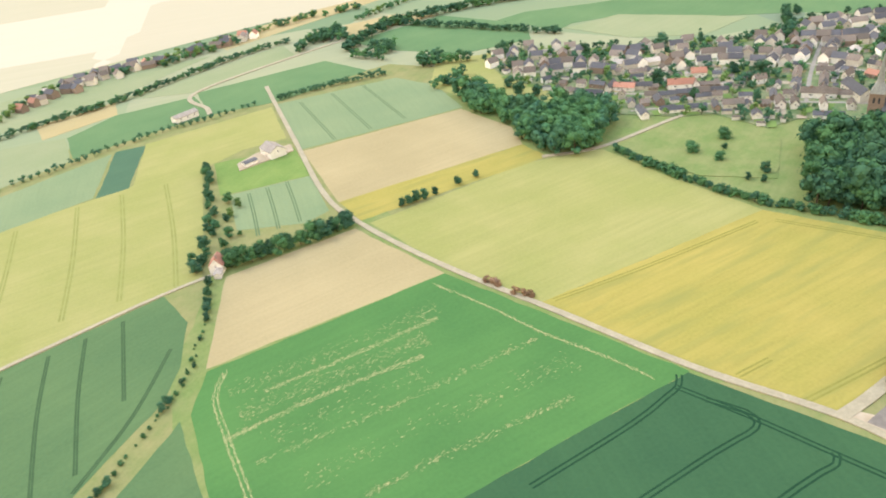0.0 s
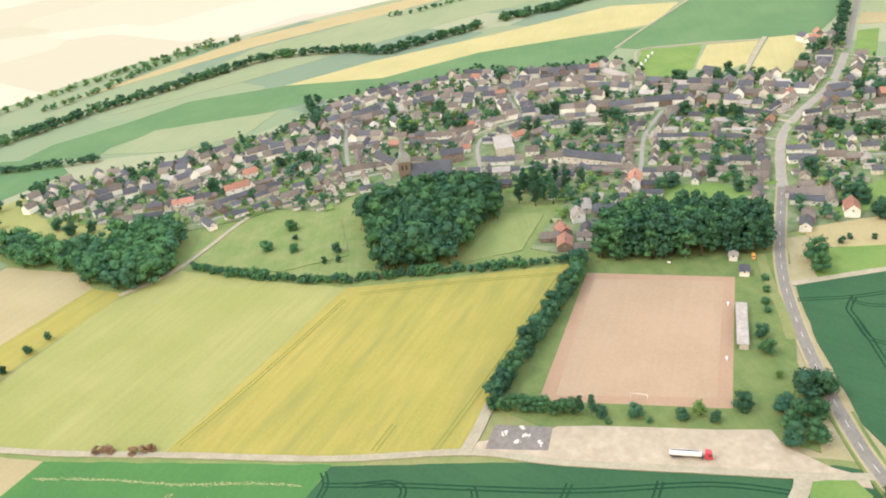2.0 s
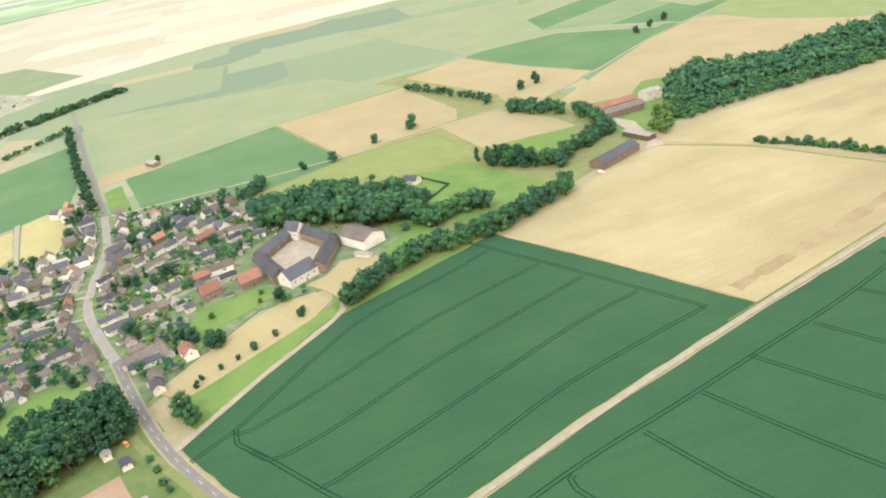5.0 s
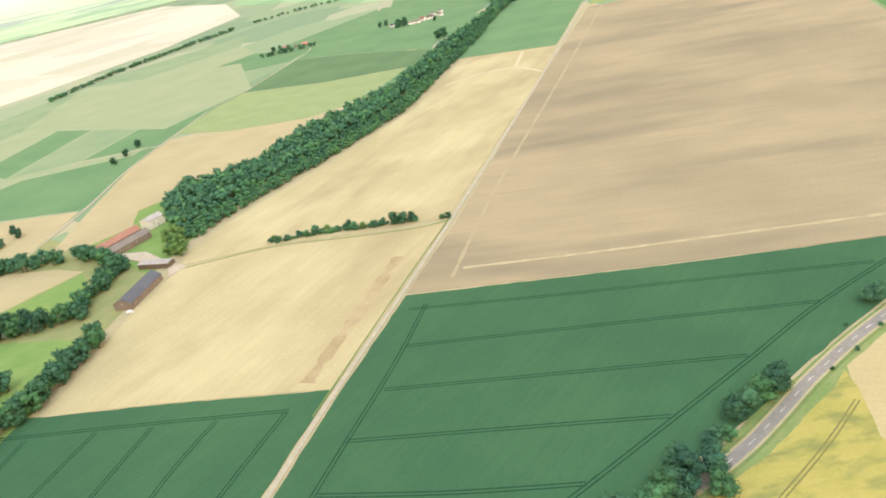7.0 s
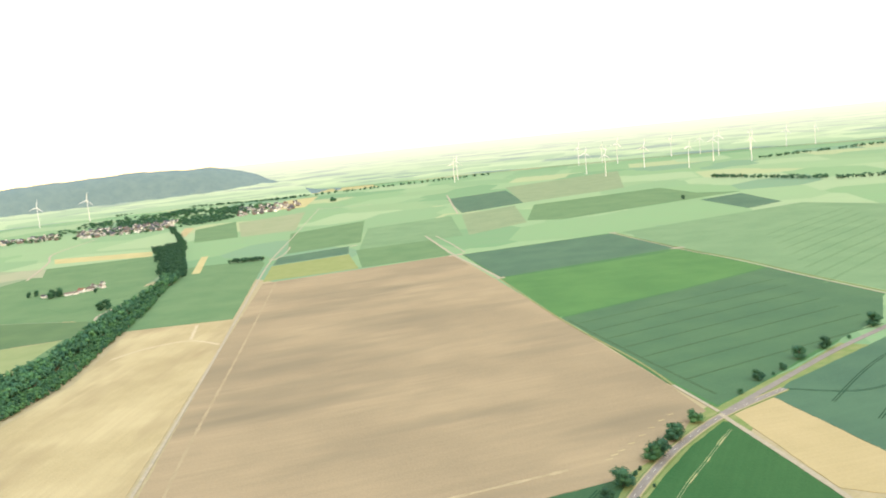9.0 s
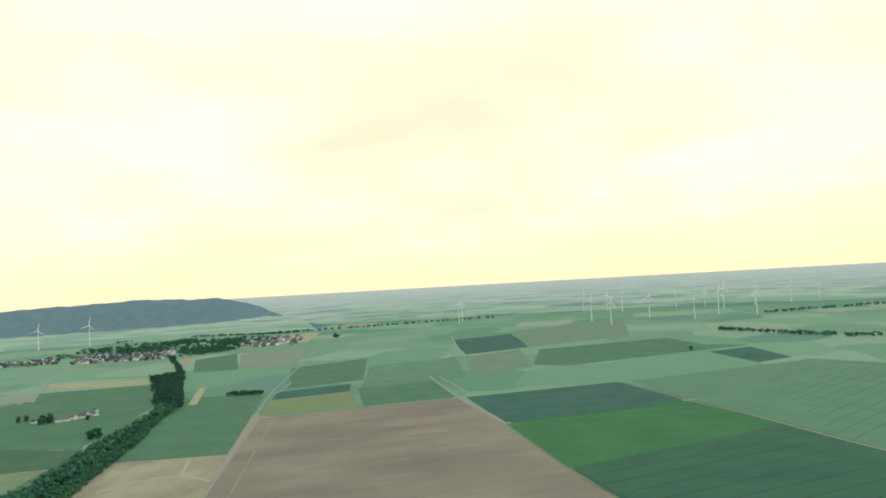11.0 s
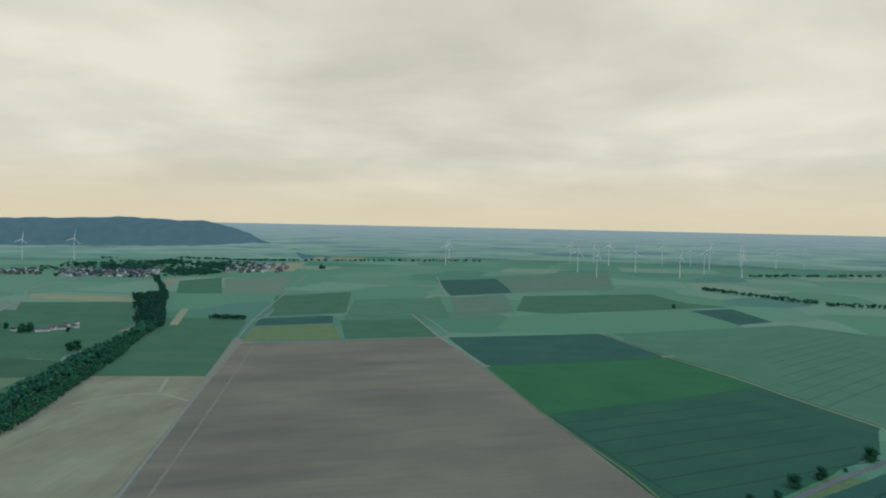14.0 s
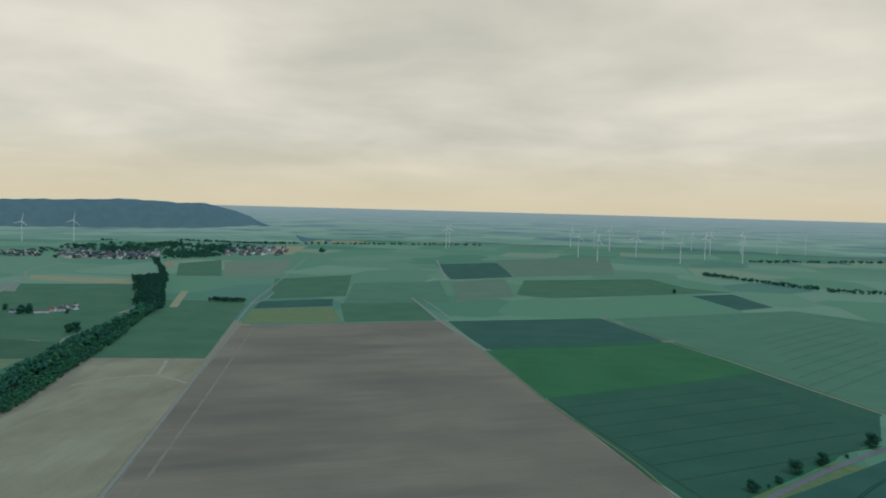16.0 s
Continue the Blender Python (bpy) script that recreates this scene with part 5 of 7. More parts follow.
for a, c in (((967, 2687), (1092, 2356)), ((1096, 2330), (1143, 2250)), ((1153, 2206), (1340, 2130))):
    forest("tree_band", "dark windbreak of trees between far fields", along((a, c), 9.0, 4, 18), ["broad_dark", "round"], 12, 17)
forest("woodland", "dark wooded edge of the far town", [p for p in scatter([(-1634, 3111), (-1660, 3500), (-1560, 3780), (-1200, 3900), (-900, 3900), (-746, 3638), (-822, 3146), (-937, 2924), (-989, 2792), (-1263, 2787), (-1700, 2830)], 40, 19) if (p[0] * 7 + p[1] * 3) % 5 < (3.3 if p[1] > 3250 else 1.7)], ["broad_dark", "broad"], 9, 15, 2.0)
forest("tree_band", "far dark tree lines on the plain", along(((-900, 4100), (-300, 4300), (300, 4500)), 16, 20, 20) + along(((1500, 3500), (2300, 3700)), 16, 18, 21) + along(((-500, 3500), (-470, 3560)), 14, 20, 23), ["broad_dark"], 11, 17, 1.3)
forest("tree_band", "far dark tree lines beyond the slope", along(((-1497, 1149), (-1537, 1376), (-1540, 1586), (-1525, 1843)), 7, 6, 26) + along(((-1503, 1927), (-1435, 2045), (-1325, 2141)), 16, 6, 27), ["broad", "round"], 8, 12, 1.6)

forest("woodland", "small clumps of trees on the slope", scatter([(-179, -797), (-214, -824), (-244, -812), (-258, -860), (-223, -850), (-190, -820)], 7, 71) + scatter([(-238, -738), (-257, -716), (-268, -741), (-252, -760)], 7, 72) + scatter([(-254, -654), (-269, -640), (-284, -667), (-268, -677)], 6.5, 73) + along(((-240, -590), (-258, -592), (-272, -604)), 5, 4, 74) + along(((-274, -652), (-297, -639)), 5, 1.5, 75) + along(((-222, -742), (-241, -708)), 5, 2, 76), ["broad_dark", "round", "broad"], 8, 13)
# single trees
for x, y in along(((-211, -143), (-240, -143), (-280, -142), (-319, -142), (-336, -145)), 3.8, 1.2, 30):
    tree(rt.choice(["broad_dark", "broad", "round", "broad_dark"]), x, y, rt.uniform(9.5, 13), "tree row beside the sports pitch")
for x, y in along(((-203, -141), (-205, -133), (-207, -124), (-209, -115), (-211, -107)), 3.6, 0.8, 29):
    tree(rt.choice(["broad_dark", "broad", "broad"]), x, y, rt.uniform(6.5, 9), "trees beside the lorry yard")
for x, y, k, h in ((-212, -104, "conifer", 10), (-213, -99, "conifer", 11), (-213, -95, "round", 6), (-217, -81, "round", 7.5), (-222, -63, "broad_dark", 7.5), (-227, -57, "light", 7), (-225, -50, "broad_dark", 6), (-236, -41, "round", 9), (-210, -91, "bush", 3), (-216, -75, "bush", 3), (-203, 14, "broad_dark", 9), (-199, 18, "round", 7)):
    tree(k, x, y, h, "trees beside the lorry yard")
for x, y, k, h in ((-291, -41, "round", 7.5), (-278, -37, "broad", 9.5), (-343, -46, "bush", 4), (-332, -44, "bush", 4), (-320, -43, "bush", 4.5), (-313, -41, "bush", 3.5), (-262, -30, "light", 4)):
    tree(k, x, y, h, "trees beside the stand")
for x, y, k, h in ((-251, -18, "round", 14), (-256, -12, "round", 13), (-235, -19, "broad", 11), (-240, -26, "broad_dark", 10), (-240, -13, "broad", 11), (-221, -20, "broad_dark", 11), (-226, -12, "broad", 11), (-230, -22, "broad", 9), (-370, -24, "broad", 15), (-359, -21, "broad", 12)):
    tree(k, x, y, h, "roadside trees")
for x, y in ((-393, -13), (-399, -9), (-402, 3), (-409, 25), (-405, 14), (-415, 40), (-426, 60), (-431, 63)):
    tree("round", x, y, rt.uniform(3.5, 6), "young orchard trees")
for x, y in ((-116, -302), (-119, -295), (-122, -284), (-127, -277), (-118, -298), (-125, -280)):
    tree("copper", x, y, rt.uniform(3.6, 4.6), "copper bushes beside the track")
for x, y in ((-119, -408), (-124, -408), (-129, -408), (-143, -409), (-161, -412), (-175, -413), (-135, -408)):
    tree("broad_dark", x, y, rt.uniform(5, 8), "field-edge trees")
for x, y in along(((-8, -404), (-25, -404), (-45, -403), (-63, -404), (-82, -407)), 3.8, 1.8, 31):
    tree(rt.choice(["broad_dark", "broad", "round"]), x, y, rt.uniform(8, 12), "tree row at the lone house")
for x, y in along(((-30, -560), (-22, -510), (-8, -450), (3, -420)), 9.0, 2.0, 32) + [(-30, -491), (-18, -442), (-22, -465), (4, -419), (9, -412), (8, -426)]:
    tree(rt.choice(["broad_dark", "broad", "round"]), x, y, rt.uniform(5, 9), "garden trees of the lone house")
for x, y, h in ((6, -394, 6), (9, -384, 6), (11, -375, 5.5), (13, -368, 6), (15, -360, 5), (29, -325, 3), (22, -345, 2.5), (45, -306, 5), (48, -302, 5), (37, -316, 3), (75, -270, 5), (79, -267, 4), (82, -263, 4.5)):
    tree("broad_dark", x, y, h, "ditch bushes")
for x, y in along(((5, -398), (10, -380), (15, -360), (24, -342), (38, -314), (50, -300), (66, -282), (84, -262), (104, -244)), 4.2, 1.3, 33):
    tree("bush", x, y, rt.uniform(0.9, 2.4), "ditch bushes")
for x, y in ((-12, -432), (-18, -448), (-26, -470), (-20, -420), (-34, -480), (-14, -462), (-10, -415), (-24, -440)):
    tree(rt.choice(["broad", "light", "bush"]), x, y, rt.uniform(3, 7), "garden trees of the lone house")
for x, y, h in ((-41, 262, 12), (-37, 268, 12), (-25, 285, 14), (-30, 277, 12), (-42, 248, 6), (18, 364, 12), (50, 422, 8), (64, 438, 13), (92, 470, 12), (98, 476, 13), (115, 499, 13), (119, 504, 11), (140, 527, 11), (75, 452, 4), (-54, 222, 13), (-48, 242, 10), (-66, 203, 13), (-57, 212, 14), (-46, 228, 12), (-64, 210, 12), (-42, 216, 11), (-60, 226, 12), (-78, 196, 12), (-88, 186, 12), (-100, 160, 11)):
    tree(rt.choice(["broad_dark", "round", "broad"]), x, y, h, "country road trees", 1.25)
for x, y, h in ((43, 403, 3), (53, 395, 2.6), (34, 364, 2.8), (20, 341, 2.6), (9, 319, 2.6), (68, 419, 2.6), (80, 459, 3), (82, 434, 2.4), (-2, 302, 2.2), (5, 340, 2.2), (30, 380, 2.2)):
    tree("round", x, y, h, "young roadside trees")
for x, y, h in ((194, 576, 5), (220, 603, 10), (250, 622, 7), (276, 646, 13), (311, 668, 12), (388, 722, 15), (237, 612, 3), (345, 690, 4), (470, 790, 10), (560, 850, 10)):
    tree("broad_dark", x, y, h, "country road trees", 1.25)
for x, y, k, h in ((-412, 443, "light", 5), (-407, 441, "round", 6), (-400, 444, "round", 5), (-391, 451, "broad_dark", 6.5), (-384, 451, "broad", 6), (-377, 455, "round", 8), (-368, 459, "light", 6.5), (-360, 462, "round", 4.5), (-352, 465, "broad_dark", 8.5), (-345, 463, "broad", 7), (-337, 464, "light", 6), (-328, 467, "round", 6), (-322, 470, "broad_dark", 7.5), (-312, 474, "round", 9.5), (-305, 474, "round", 9), (-298, 477, "broad_dark", 8.5), (-268, 481, "round", 5), (-273, 480, "bush", 4)):
    tree(k, x, y, h, "hedge trees between the beige fields", 1.15)
forest("hedge", "low scrub between the hedge trees of the beige fields", along(((-414, 441), (-392, 449), (-370, 457), (-345, 463), (-318, 471), (-296, 477)), 2.6, 1.2, 131), ["bush", "round"], 2.4, 4.4, 1.3, "hedge", near=True)
for x, y, h in ((-727, 240, 10), (-735, 287, 15), (-711, 187, 11), (-716, 157, 9), (-712, 114, 9), (-749, 436, 11), (-752, 461, 10), (-832, 678, 10), (-843, 711, 10), (-857, 749, 11), (-772, 470, 9)):
    tree("round", x, y, h, "lone field trees")
for x, y in ((-403, -211), (-403, -199), (-423, -196), (-431, -187), (-408, -188), (-435, -177), (-415, -204), (-428, -205), (-440, -198), (-434, -212), (-420, -214), (-412, -196)):
    tree("tall", x, y, rt.uniform(17, 24), "tall garden trees")
for x, y in ((-456, -7), (-448, -4), (-436, 4), (-428, 6), (-432, 10), (-452, -12)):
    tree("round", x, y, rt.uniform(9, 12), "garden trees beside the main road")
for x, y in ((-300, -350), (-318, -340), (-304, -330), (-330, -352), (-296, -300), (-300, -292), (-310, -300)):
    tree(rt.choice(["broad_dark", "bush"]), x, y, rt.uniform(4, 8), "meadow trees")
for x, y, h in ((-250, -590, 7), (-268, -600, 8), (-262, -560, 9), (-285, -545, 10), (-281, -524, 11), (-290, -512, 9)):
    tree("round", x, y, h, "trees at the village edge")
for x, y, h in ((-786, 1462, 15), (-778, 1474, 16), (-770, 1462, 14), (-782, 1448, 13), (-705, 1470, 9), (652, 2077, 12), (-494, 3540, 20), (-1029, 1370, 12), (-1045, 1365, 12), (-1015, 1378, 10), (-835, 1500, 12), (-845, 1490, 11), (-600, 1270, 17), (-608, 1262, 15)):
    tree("round", x, y, h, "farmstead trees")
forest("copse", "dark flat-topped copse on the plain", scatter([(-500, 1688), (-425, 1690), (-425, 1712), (-498, 1712)], 9, 95), ["broad_dark", "round"], 8, 12, 1.2, "copse")

# ---- buildings ----
def gable_shell(bm, w, d, h, rise):
    """Walls with gable ends; the ridge runs along x."""
    ring = [(-d / 2, -0.3), (d / 2, -0.3), (d / 2, h), (0, h + rise), (-d / 2, h)]
    a = [bm.verts.new((-w / 2, y, z)) for y, z in ring]
    c = [bm.verts.new((w / 2, y, z)) for y, z in ring]
    bm.faces.new(a[::-1])
    bm.faces.new(c)
    for i in (0, 1, 4):
        j = (i + 1) % 5
        bm.faces.new((a[i], a[j], c[j], c[i]))


def gable_roof(bm, w, d, h, rise, over=0.45, thick=0.22):
    k = rise / (d / 2)
    for s in (-1, 1):
        e = d / 2 + over
        low = h - over * k
        ring = [(s * e, low + 0.04), (s * e, low + thick + 0.04), (0, h + rise + thick + 0.04), (0, h + rise + 0.04)]
        a = [bm.verts.new((-w / 2 - over, y, z)) for y, z in ring]
        c = [bm.verts.new((w / 2 + over, y, z)) for y, z in ring]
        bm.faces.new(a)
        bm.faces.new(c[::-1])
        for i in range(4):
            bm.faces.new((a[i], a[(i + 1) % 4], c[(i + 1) % 4], c[i]))
    bmesh.ops.recalc_face_normals(bm, faces=bm.faces)


def window_mesh(w=1.2, h=1.3):
    """A frame with a dark pane set back in it, seen along -y."""
    bm = bmesh.new()
    box(bm, -w / 2, -0.05, 0, w / 2, 0.05, h, 0)
    box(bm, -w / 2 + 0.1, -0.06, 0.1, -0.04, 0.0, h - 0.1, 1)
    box(bm, 0.04, -0.06, 0.1, w / 2 - 0.1, 0.0, h - 0.1, 1)
    me = bpy.data.meshes.new("window")
    bm.to_mesh(me)
    bm.free()
    me.materials.append(M["frame"])
    me.materials.append(M["glass"])
    return me


WINDOW = window_mesh()
WIDE_WINDOW = window_mesh(2.2, 1.5)
DOOR = bpy.data.meshes.new("door")
bm = bmesh.new()
box(bm, -0.55, -0.06, 0, 0.55, 0.04, 2.1)
box(bm, -0.32, -0.08, 1.1, 0.32, -0.05, 1.8, 1)
bm.to_mesh(DOOR)
bm.free()
DOOR.materials.append(M["door"])
DOOR.materials.append(M["glass"])

WALLS = {"wall_w": "white rendered", "wall_b": "red brick", "wall_c": "cream rendered"}
ROOFS = {"roof_g": "dark slate roof", "roof_b": "brown tiled roof", "roof_r": "red tiled roof", "roof_f": "pale sheet roof"}


def house(w, d, h, rise, wall, roof, label="", category="house", windows=2, chimney=True, name="house"):
    """A gabled building at the origin with walls, roof, chimney, door and windows as parts."""
    e = new(name)
    bm = bmesh.new()
    gable_shell(bm, w, d, h, rise)
    body = part("wall", bm, M[wall], e)
    bm = bmesh.new()
    gable_roof(bm, w, d, h, rise)
    top = part("roof", bm, M[roof], e)
    if chimney:
        bm = bmesh.new()
        box(bm, -0.4, -0.35, h + rise * 0.4, 0.4, 0.35, h + rise + 0.9)
        box(bm, -0.5, -0.45, h + rise + 0.9, 0.5, 0.45, h + rise + 1.05)
        c = part("chimney", bm, M["wall_b"], e)
        c.location = (w * 0.22, d * 0.08, 0)
    for s in (-1, 1):
        for i in range(windows):
            o = new("window", WINDOW)
            o.parent = e
            x = (i + 0.5) / windows * w - w / 2
            o.location, o.rotation_euler = (x * 0.9 * -s, s * (d / 2 + 0.01), h * 0.5), (0, 0, math.pi if s > 0 else 0)
        if windows:
            o = new("window", WINDOW)
            o.parent = e
            o.location, o.rotation_euler = (s * (w / 2 + 0.01), 0, h * 0.8), (0, 0, s * math.pi / 2)
    if windows:
        o = new("door", DOOR)
        o.parent = e
        o.location = (w * 0.05, -d / 2 - 0.01, 0.1)
    return tagged(e, label or f"{WALLS[wall]} village house with a {ROOFS[roof]}", category)


HOUSES = {}
STYLES = [
    (11.0, 8.5, 5.2, 3.6, "wall_w", "roof_g"), (10.0, 8.0, 4.8, 3.8, "wall_w", "roof_b"), (12.5, 9.0, 5.4, 3.4, "wall_b", "roof_g"),
    (10.5, 8.5, 5.0, 3.8, "wall_b", "roof_b"), (11.5, 8.0, 4.6, 3.4, "wall_c", "roof_g"), (9.5, 8.0, 5.2, 3.6, "wall_c", "roof_b"),
    (11.0, 8.5, 5.0, 3.8, "wall_w", "roof_r"), (10.5, 8.0, 4.8, 3.6, "wall_b", "roof_r"), (14.5, 7.5, 4.2, 3.0, "wall_b", "roof_b"),
    (15.0, 9.0, 5.0, 3.2, "wall_w", "roof_b"), (13.0, 9.0, 3.6, 2.6, "wall_c", "roof_f"),
]
ODDS = [9, 6, 2, 2.5, 6, 4, 0.9, 0.8, 1.5, 2.5, 1.6]
MAIN_V = [Vector(p) for p in MAIN]
rh = random.Random(21)


def village_house(k, x, y, turn):
    m = pose(x, y, 0.3, 0, 0, turn) @ Matrix.Diagonal((rh.choice((0.62, 0.75, 0.85, 0.95, 1.05, 1.25, 1.6)) * rh.uniform(0.92, 1.08), rh.uniform(0.68, 0.98), rh.uniform(0.7, 1.0), 1))
    if k not in HOUSES:
        HOUSES[k] = house(*STYLES[k])
        HOUSES[k]["group"] = "village houses"
        HOUSES[k].matrix_basis = m
    else:
        copy_thing(HOUSES[k], m)


STREETS = [
    [(-319, -432), (-376, -397), (-415, -359), (-445, -319), (-454, -264), (-471, -202), (-475, -148), (-490, -62)],
    [(-377, -500), (-444, -469), (-488, -396), (-506, -315), (-560, -275), (-591, -193), (-612, -127), (-596, -60)],
    [(-498, -479), (-542, -430), (-603, -389), (-627, -314), (-656, -267), (-655, -160), (-646, -50)],
    [(-562, -470), (-626, -442), (-672, -391), (-676, -310), (-700, -250)],
    [(-385, -128), (-430, -136), (-475, -146), (-540, -160), (-600, -160)],
    [(-586, -50), (-614, 6), (-638, 58), (-635, 83)],
    [(-512, -52), (-526, 0), (-530, 40)],
    [(-641, -40), (-687, 65)],
    [(-307, -570), (-359, -534), (-377, -500)],
    [(-310, -513), (-342, -460), (-392, -421)],
    [(-454, -264), (-510, -290), (-560, -275), (-627, -314), (-700, -330)],
    [(-415, -359), (-470, -400), (-530, -440)],
    [(-540, -160), (-548, -110), (-545, -65)],
    [(-655, -200), (-690, -214)],
    [(-646, -110), (-690, -112)],
]
for s in STREETS:
    road("street", "asphalt", "narrow grey village street", 3.0, 0.47, *s)
road("pavement", "track", "pale pavements along the village road", 6.8, 0.4, *[q for q in MAIN if -800 < q[0] < -390], category="pavement")
road("road", "asphalt", "grey asphalt of the village main street", 4.6, 0.46, *[q for q in MAIN if -800 < q[0] < -390])
main_line = [(p.x, p.y) for p in smooth_line([q for q in MAIN if -800 < q[0] < -380], 8)]
SOLID = [(-417, -307, 26), (-489, -262, 24), (-466, -292, 18), (-522, 84, 48), (-450, 108, 36), (-476, 70, 20), (-470, 150, 26), (-455, 20, 34), (-560, 130, 14), (-501, 133, 28), (-505, 19, 15), (-500, 46, 15), (-688, -226, 22), (-478, -148, 0), (-470, 30, 22), (-462, 5, 16), (-445, -85, 16), (-440, -112, 18), (-590, -105, 13), (-570, -20, 13), (-566, -196, 13), (-676, -165, 12), (-690, 45, 16), (-600, -230, 10), (-530, -330, 12), (-650, -330, 12), (-360, -162, 24), (-396, -156, 16), (-536, -332, 11), (-517, -358, 9), (-578, -361, 10), (-580, -249, 11), (-535, -256, 9)]
taken = []
line_pts = [(p.x, p.y, i) for i, s in enumerate(STREETS) for p in smooth_line(s, 4)] + [(x, y, -1) for x, y in main_line]


def free(x, y, gap, road_gap=7.0):
    if not inside((x, y), VILLAGE):
        return False
    if any((x - a) ** 2 + (y - b_) ** 2 < r * r for a, b_, r in SOLID):
        return False
    if any((x - a) ** 2 + (y - b_) ** 2 < gap * gap for a, b_ in taken):
        return False
    return all((x - a) ** 2 + (y - b_) ** 2 > (road_gap + (3.5 if n < 0 else 0)) ** 2 for a, b_, n in line_pts)


plots = []
for s in STREETS + [[q for q in MAIN if -800 < q[0] < -380]]:
    line = smooth_line(s, 2.0)
    for side in (-1, 1):
        i = 2
        while i < len(line) - 2:
            d = (line[i + 1] - line[i - 1]).normalized()
            off = rh.uniform(8.0, 10.5) + (4.5 if s[0] == (-387, -44) else 0)
            x, y = line[i].x - d.y * off * side, line[i].y + d.x * off * side
            if free(x, y, 8.6, 6.5):
                taken.append((x, y))
                plots.append((x, y, math.degrees(math.atan2(d.y, d.x)) + (90 if rh.random() < 0.28 else 0) + rh.uniform(-5, 5) + (180 if side > 0 else 0)))
                i += rh.choice((4, 5, 5, 6, 9))
            else:
                i += 1
for x, y in scatter(VILLAGE, 15.0, 77):
    if free(x, y, 13.0, 9.0) and rh.random() < 0.5:
        q = min(line_pts, key=lambda p: (p[0] - x) ** 2 + (p[1] - y) ** 2)
        taken.append((x, y))
        plots.append((x, y, math.degrees(math.atan2(q[1] - y, q[0] - x)) + rh.choice((0, 90, 90))))
plots.sort(key=lambda p: p[0] ** 2 + p[1] ** 2)
far_walls = []
for n, (x, y, turn) in enumerate(plots):
    k = rh.choices(range(len(STYLES)), ODDS)[0]
    if n < 280:
        village_house(k, x, y, turn)
    else:
        far_walls.append((x, y, turn, k))


def joined_houses(rows, name, label, scale=1.0):
    """Houses too far off to be told apart: one object, walls and roofs as in the near ones."""
    bm = bmesh.new()
    slots = ["wall_w", "wall_b", "wall_c", "roof_g", "roof_b", "roof_r", "roof_f"]
    for x, y, turn, k in rows:
        w, d, h, rise, wall, roof = STYLES[k]
        ring = [(-d / 2, -0.3), (d / 2, -0.3), (d / 2, h), (0, h + rise), (-d / 2, h)]
        made = []
        a = [bm.verts.new((-w / 2, p, z)) for p, z in ring]
        c = [bm.verts.new((w / 2, p, z)) for p, z in ring]
        wi, ri = slots.index(wall), slots.index(roof)
        for f in (a[::-1], c, (a[1], a[2], c[2], c[1]), (a[4], a[0], c[0], c[4])):
            bm.faces.new(f).material_index = wi
        made += a + c
        kk = rise / (d / 2)
        ridge = [bm.verts.new((u * (w / 2 + 0.4), 0, h + rise + 0.2)) for u in (1, -1)]
        made += ridge
        for s in (-1, 1):
            e = d / 2 + 0.4
            low = [bm.verts.new((u * (w / 2 + 0.4), s * e, h - 0.4 * kk + 0.2)) for u in (-1, 1)]
            q = low + ridge
            bm.faces.new(q if s < 0 else q[::-1]).material_index = ri
            made += low
        m = pose(x, y, 0.3, 0, 0, turn) @ Matrix.Scale(scale, 4)
        for v in made:
            v.co = m @ v.co
    return tagged(finish(bm, name, [M[q + "_row"] for q in slots]), label, "houses", kind="stuff")


if far_walls:
    joined_houses(far_walls, "far_houses", "close-set village houses with grey and brown roofs")
# sheds and garages between the houses
bm = bmesh.new()
rs = random.Random(9)
for x, y in scatter(VILLAGE, 9.5, 5):
    if free(x, y, 7.5, 5.0) and rs.random() < 0.45:
        q = min(line_pts, key=lambda p: (p[0] - x) ** 2 + (p[1] - y) ** 2)
        m = pose(x, y, 0.3, 0, 0, math.degrees(math.atan2(q[1] - y, q[0] - x)) + rs.choice((0, 90)))
        w, d, h = rs.uniform(3, 8), rs.uniform(2.6, 4.0), rs.uniform(2.2, 3.0)
        v0 = len(bm.verts)
        k = rs.choice((0, 0, 1))
        box(bm, -w / 2, -d / 2, 0, w / 2, d / 2, h, k)
        box(bm, -w / 2 - 0.2, -d / 2 - 0.2, h, w / 2 + 0.2, d / 2 + 0.2, h + 0.18, rs.choice((2, 3, 3, 4)))
        bm.verts.ensure_lookup_table()
        for v in bm.verts[v0:]:
            v.co = m @ v.co
tagged(finish(bm, "garden_sheds", [M["wall_w"], M["wall_c"], M["roof_f"], M["roof_b"], M["roof_g"]]), "small sheds and garages behind the houses", "sheds", kind="stuff")
# lawns and paved yards
bm = bmesh.new()
z = LAYER[0] + 0.05
for x, y in scatter(VILLAGE, 13.0, 15):
    if rs.random() < 0.92 and all((x - a) ** 2 + (y - b_) ** 2 > r * r for a, b_, r in SOLID) and all((x - a) ** 2 + (y - b_) ** 2 > 36 for a, b_, _ in line_pts):
        w, d = rs.uniform(6, 13), rs.uniform(3.5, 6.5)
        q = min(line_pts, key=lambda p: (p[0] - x) ** 2 + (p[1] - y) ** 2)
        a = math.atan2(q[1] - y, q[0] - x)
        c, s = math.cos(a), math.sin(a)
        z += 0.0002
        f = bm.faces.new([bm.verts.new((x + c * p - s * q, y + s * p + c * q, z)) for p, q in ((-w / 2, -d / 2), (w / 2, -d / 2), (w / 2, d / 2), (-w / 2, d / 2))])
        f.material_index = rs.choices((0, 1, 2), (8, 2, 1))[0]
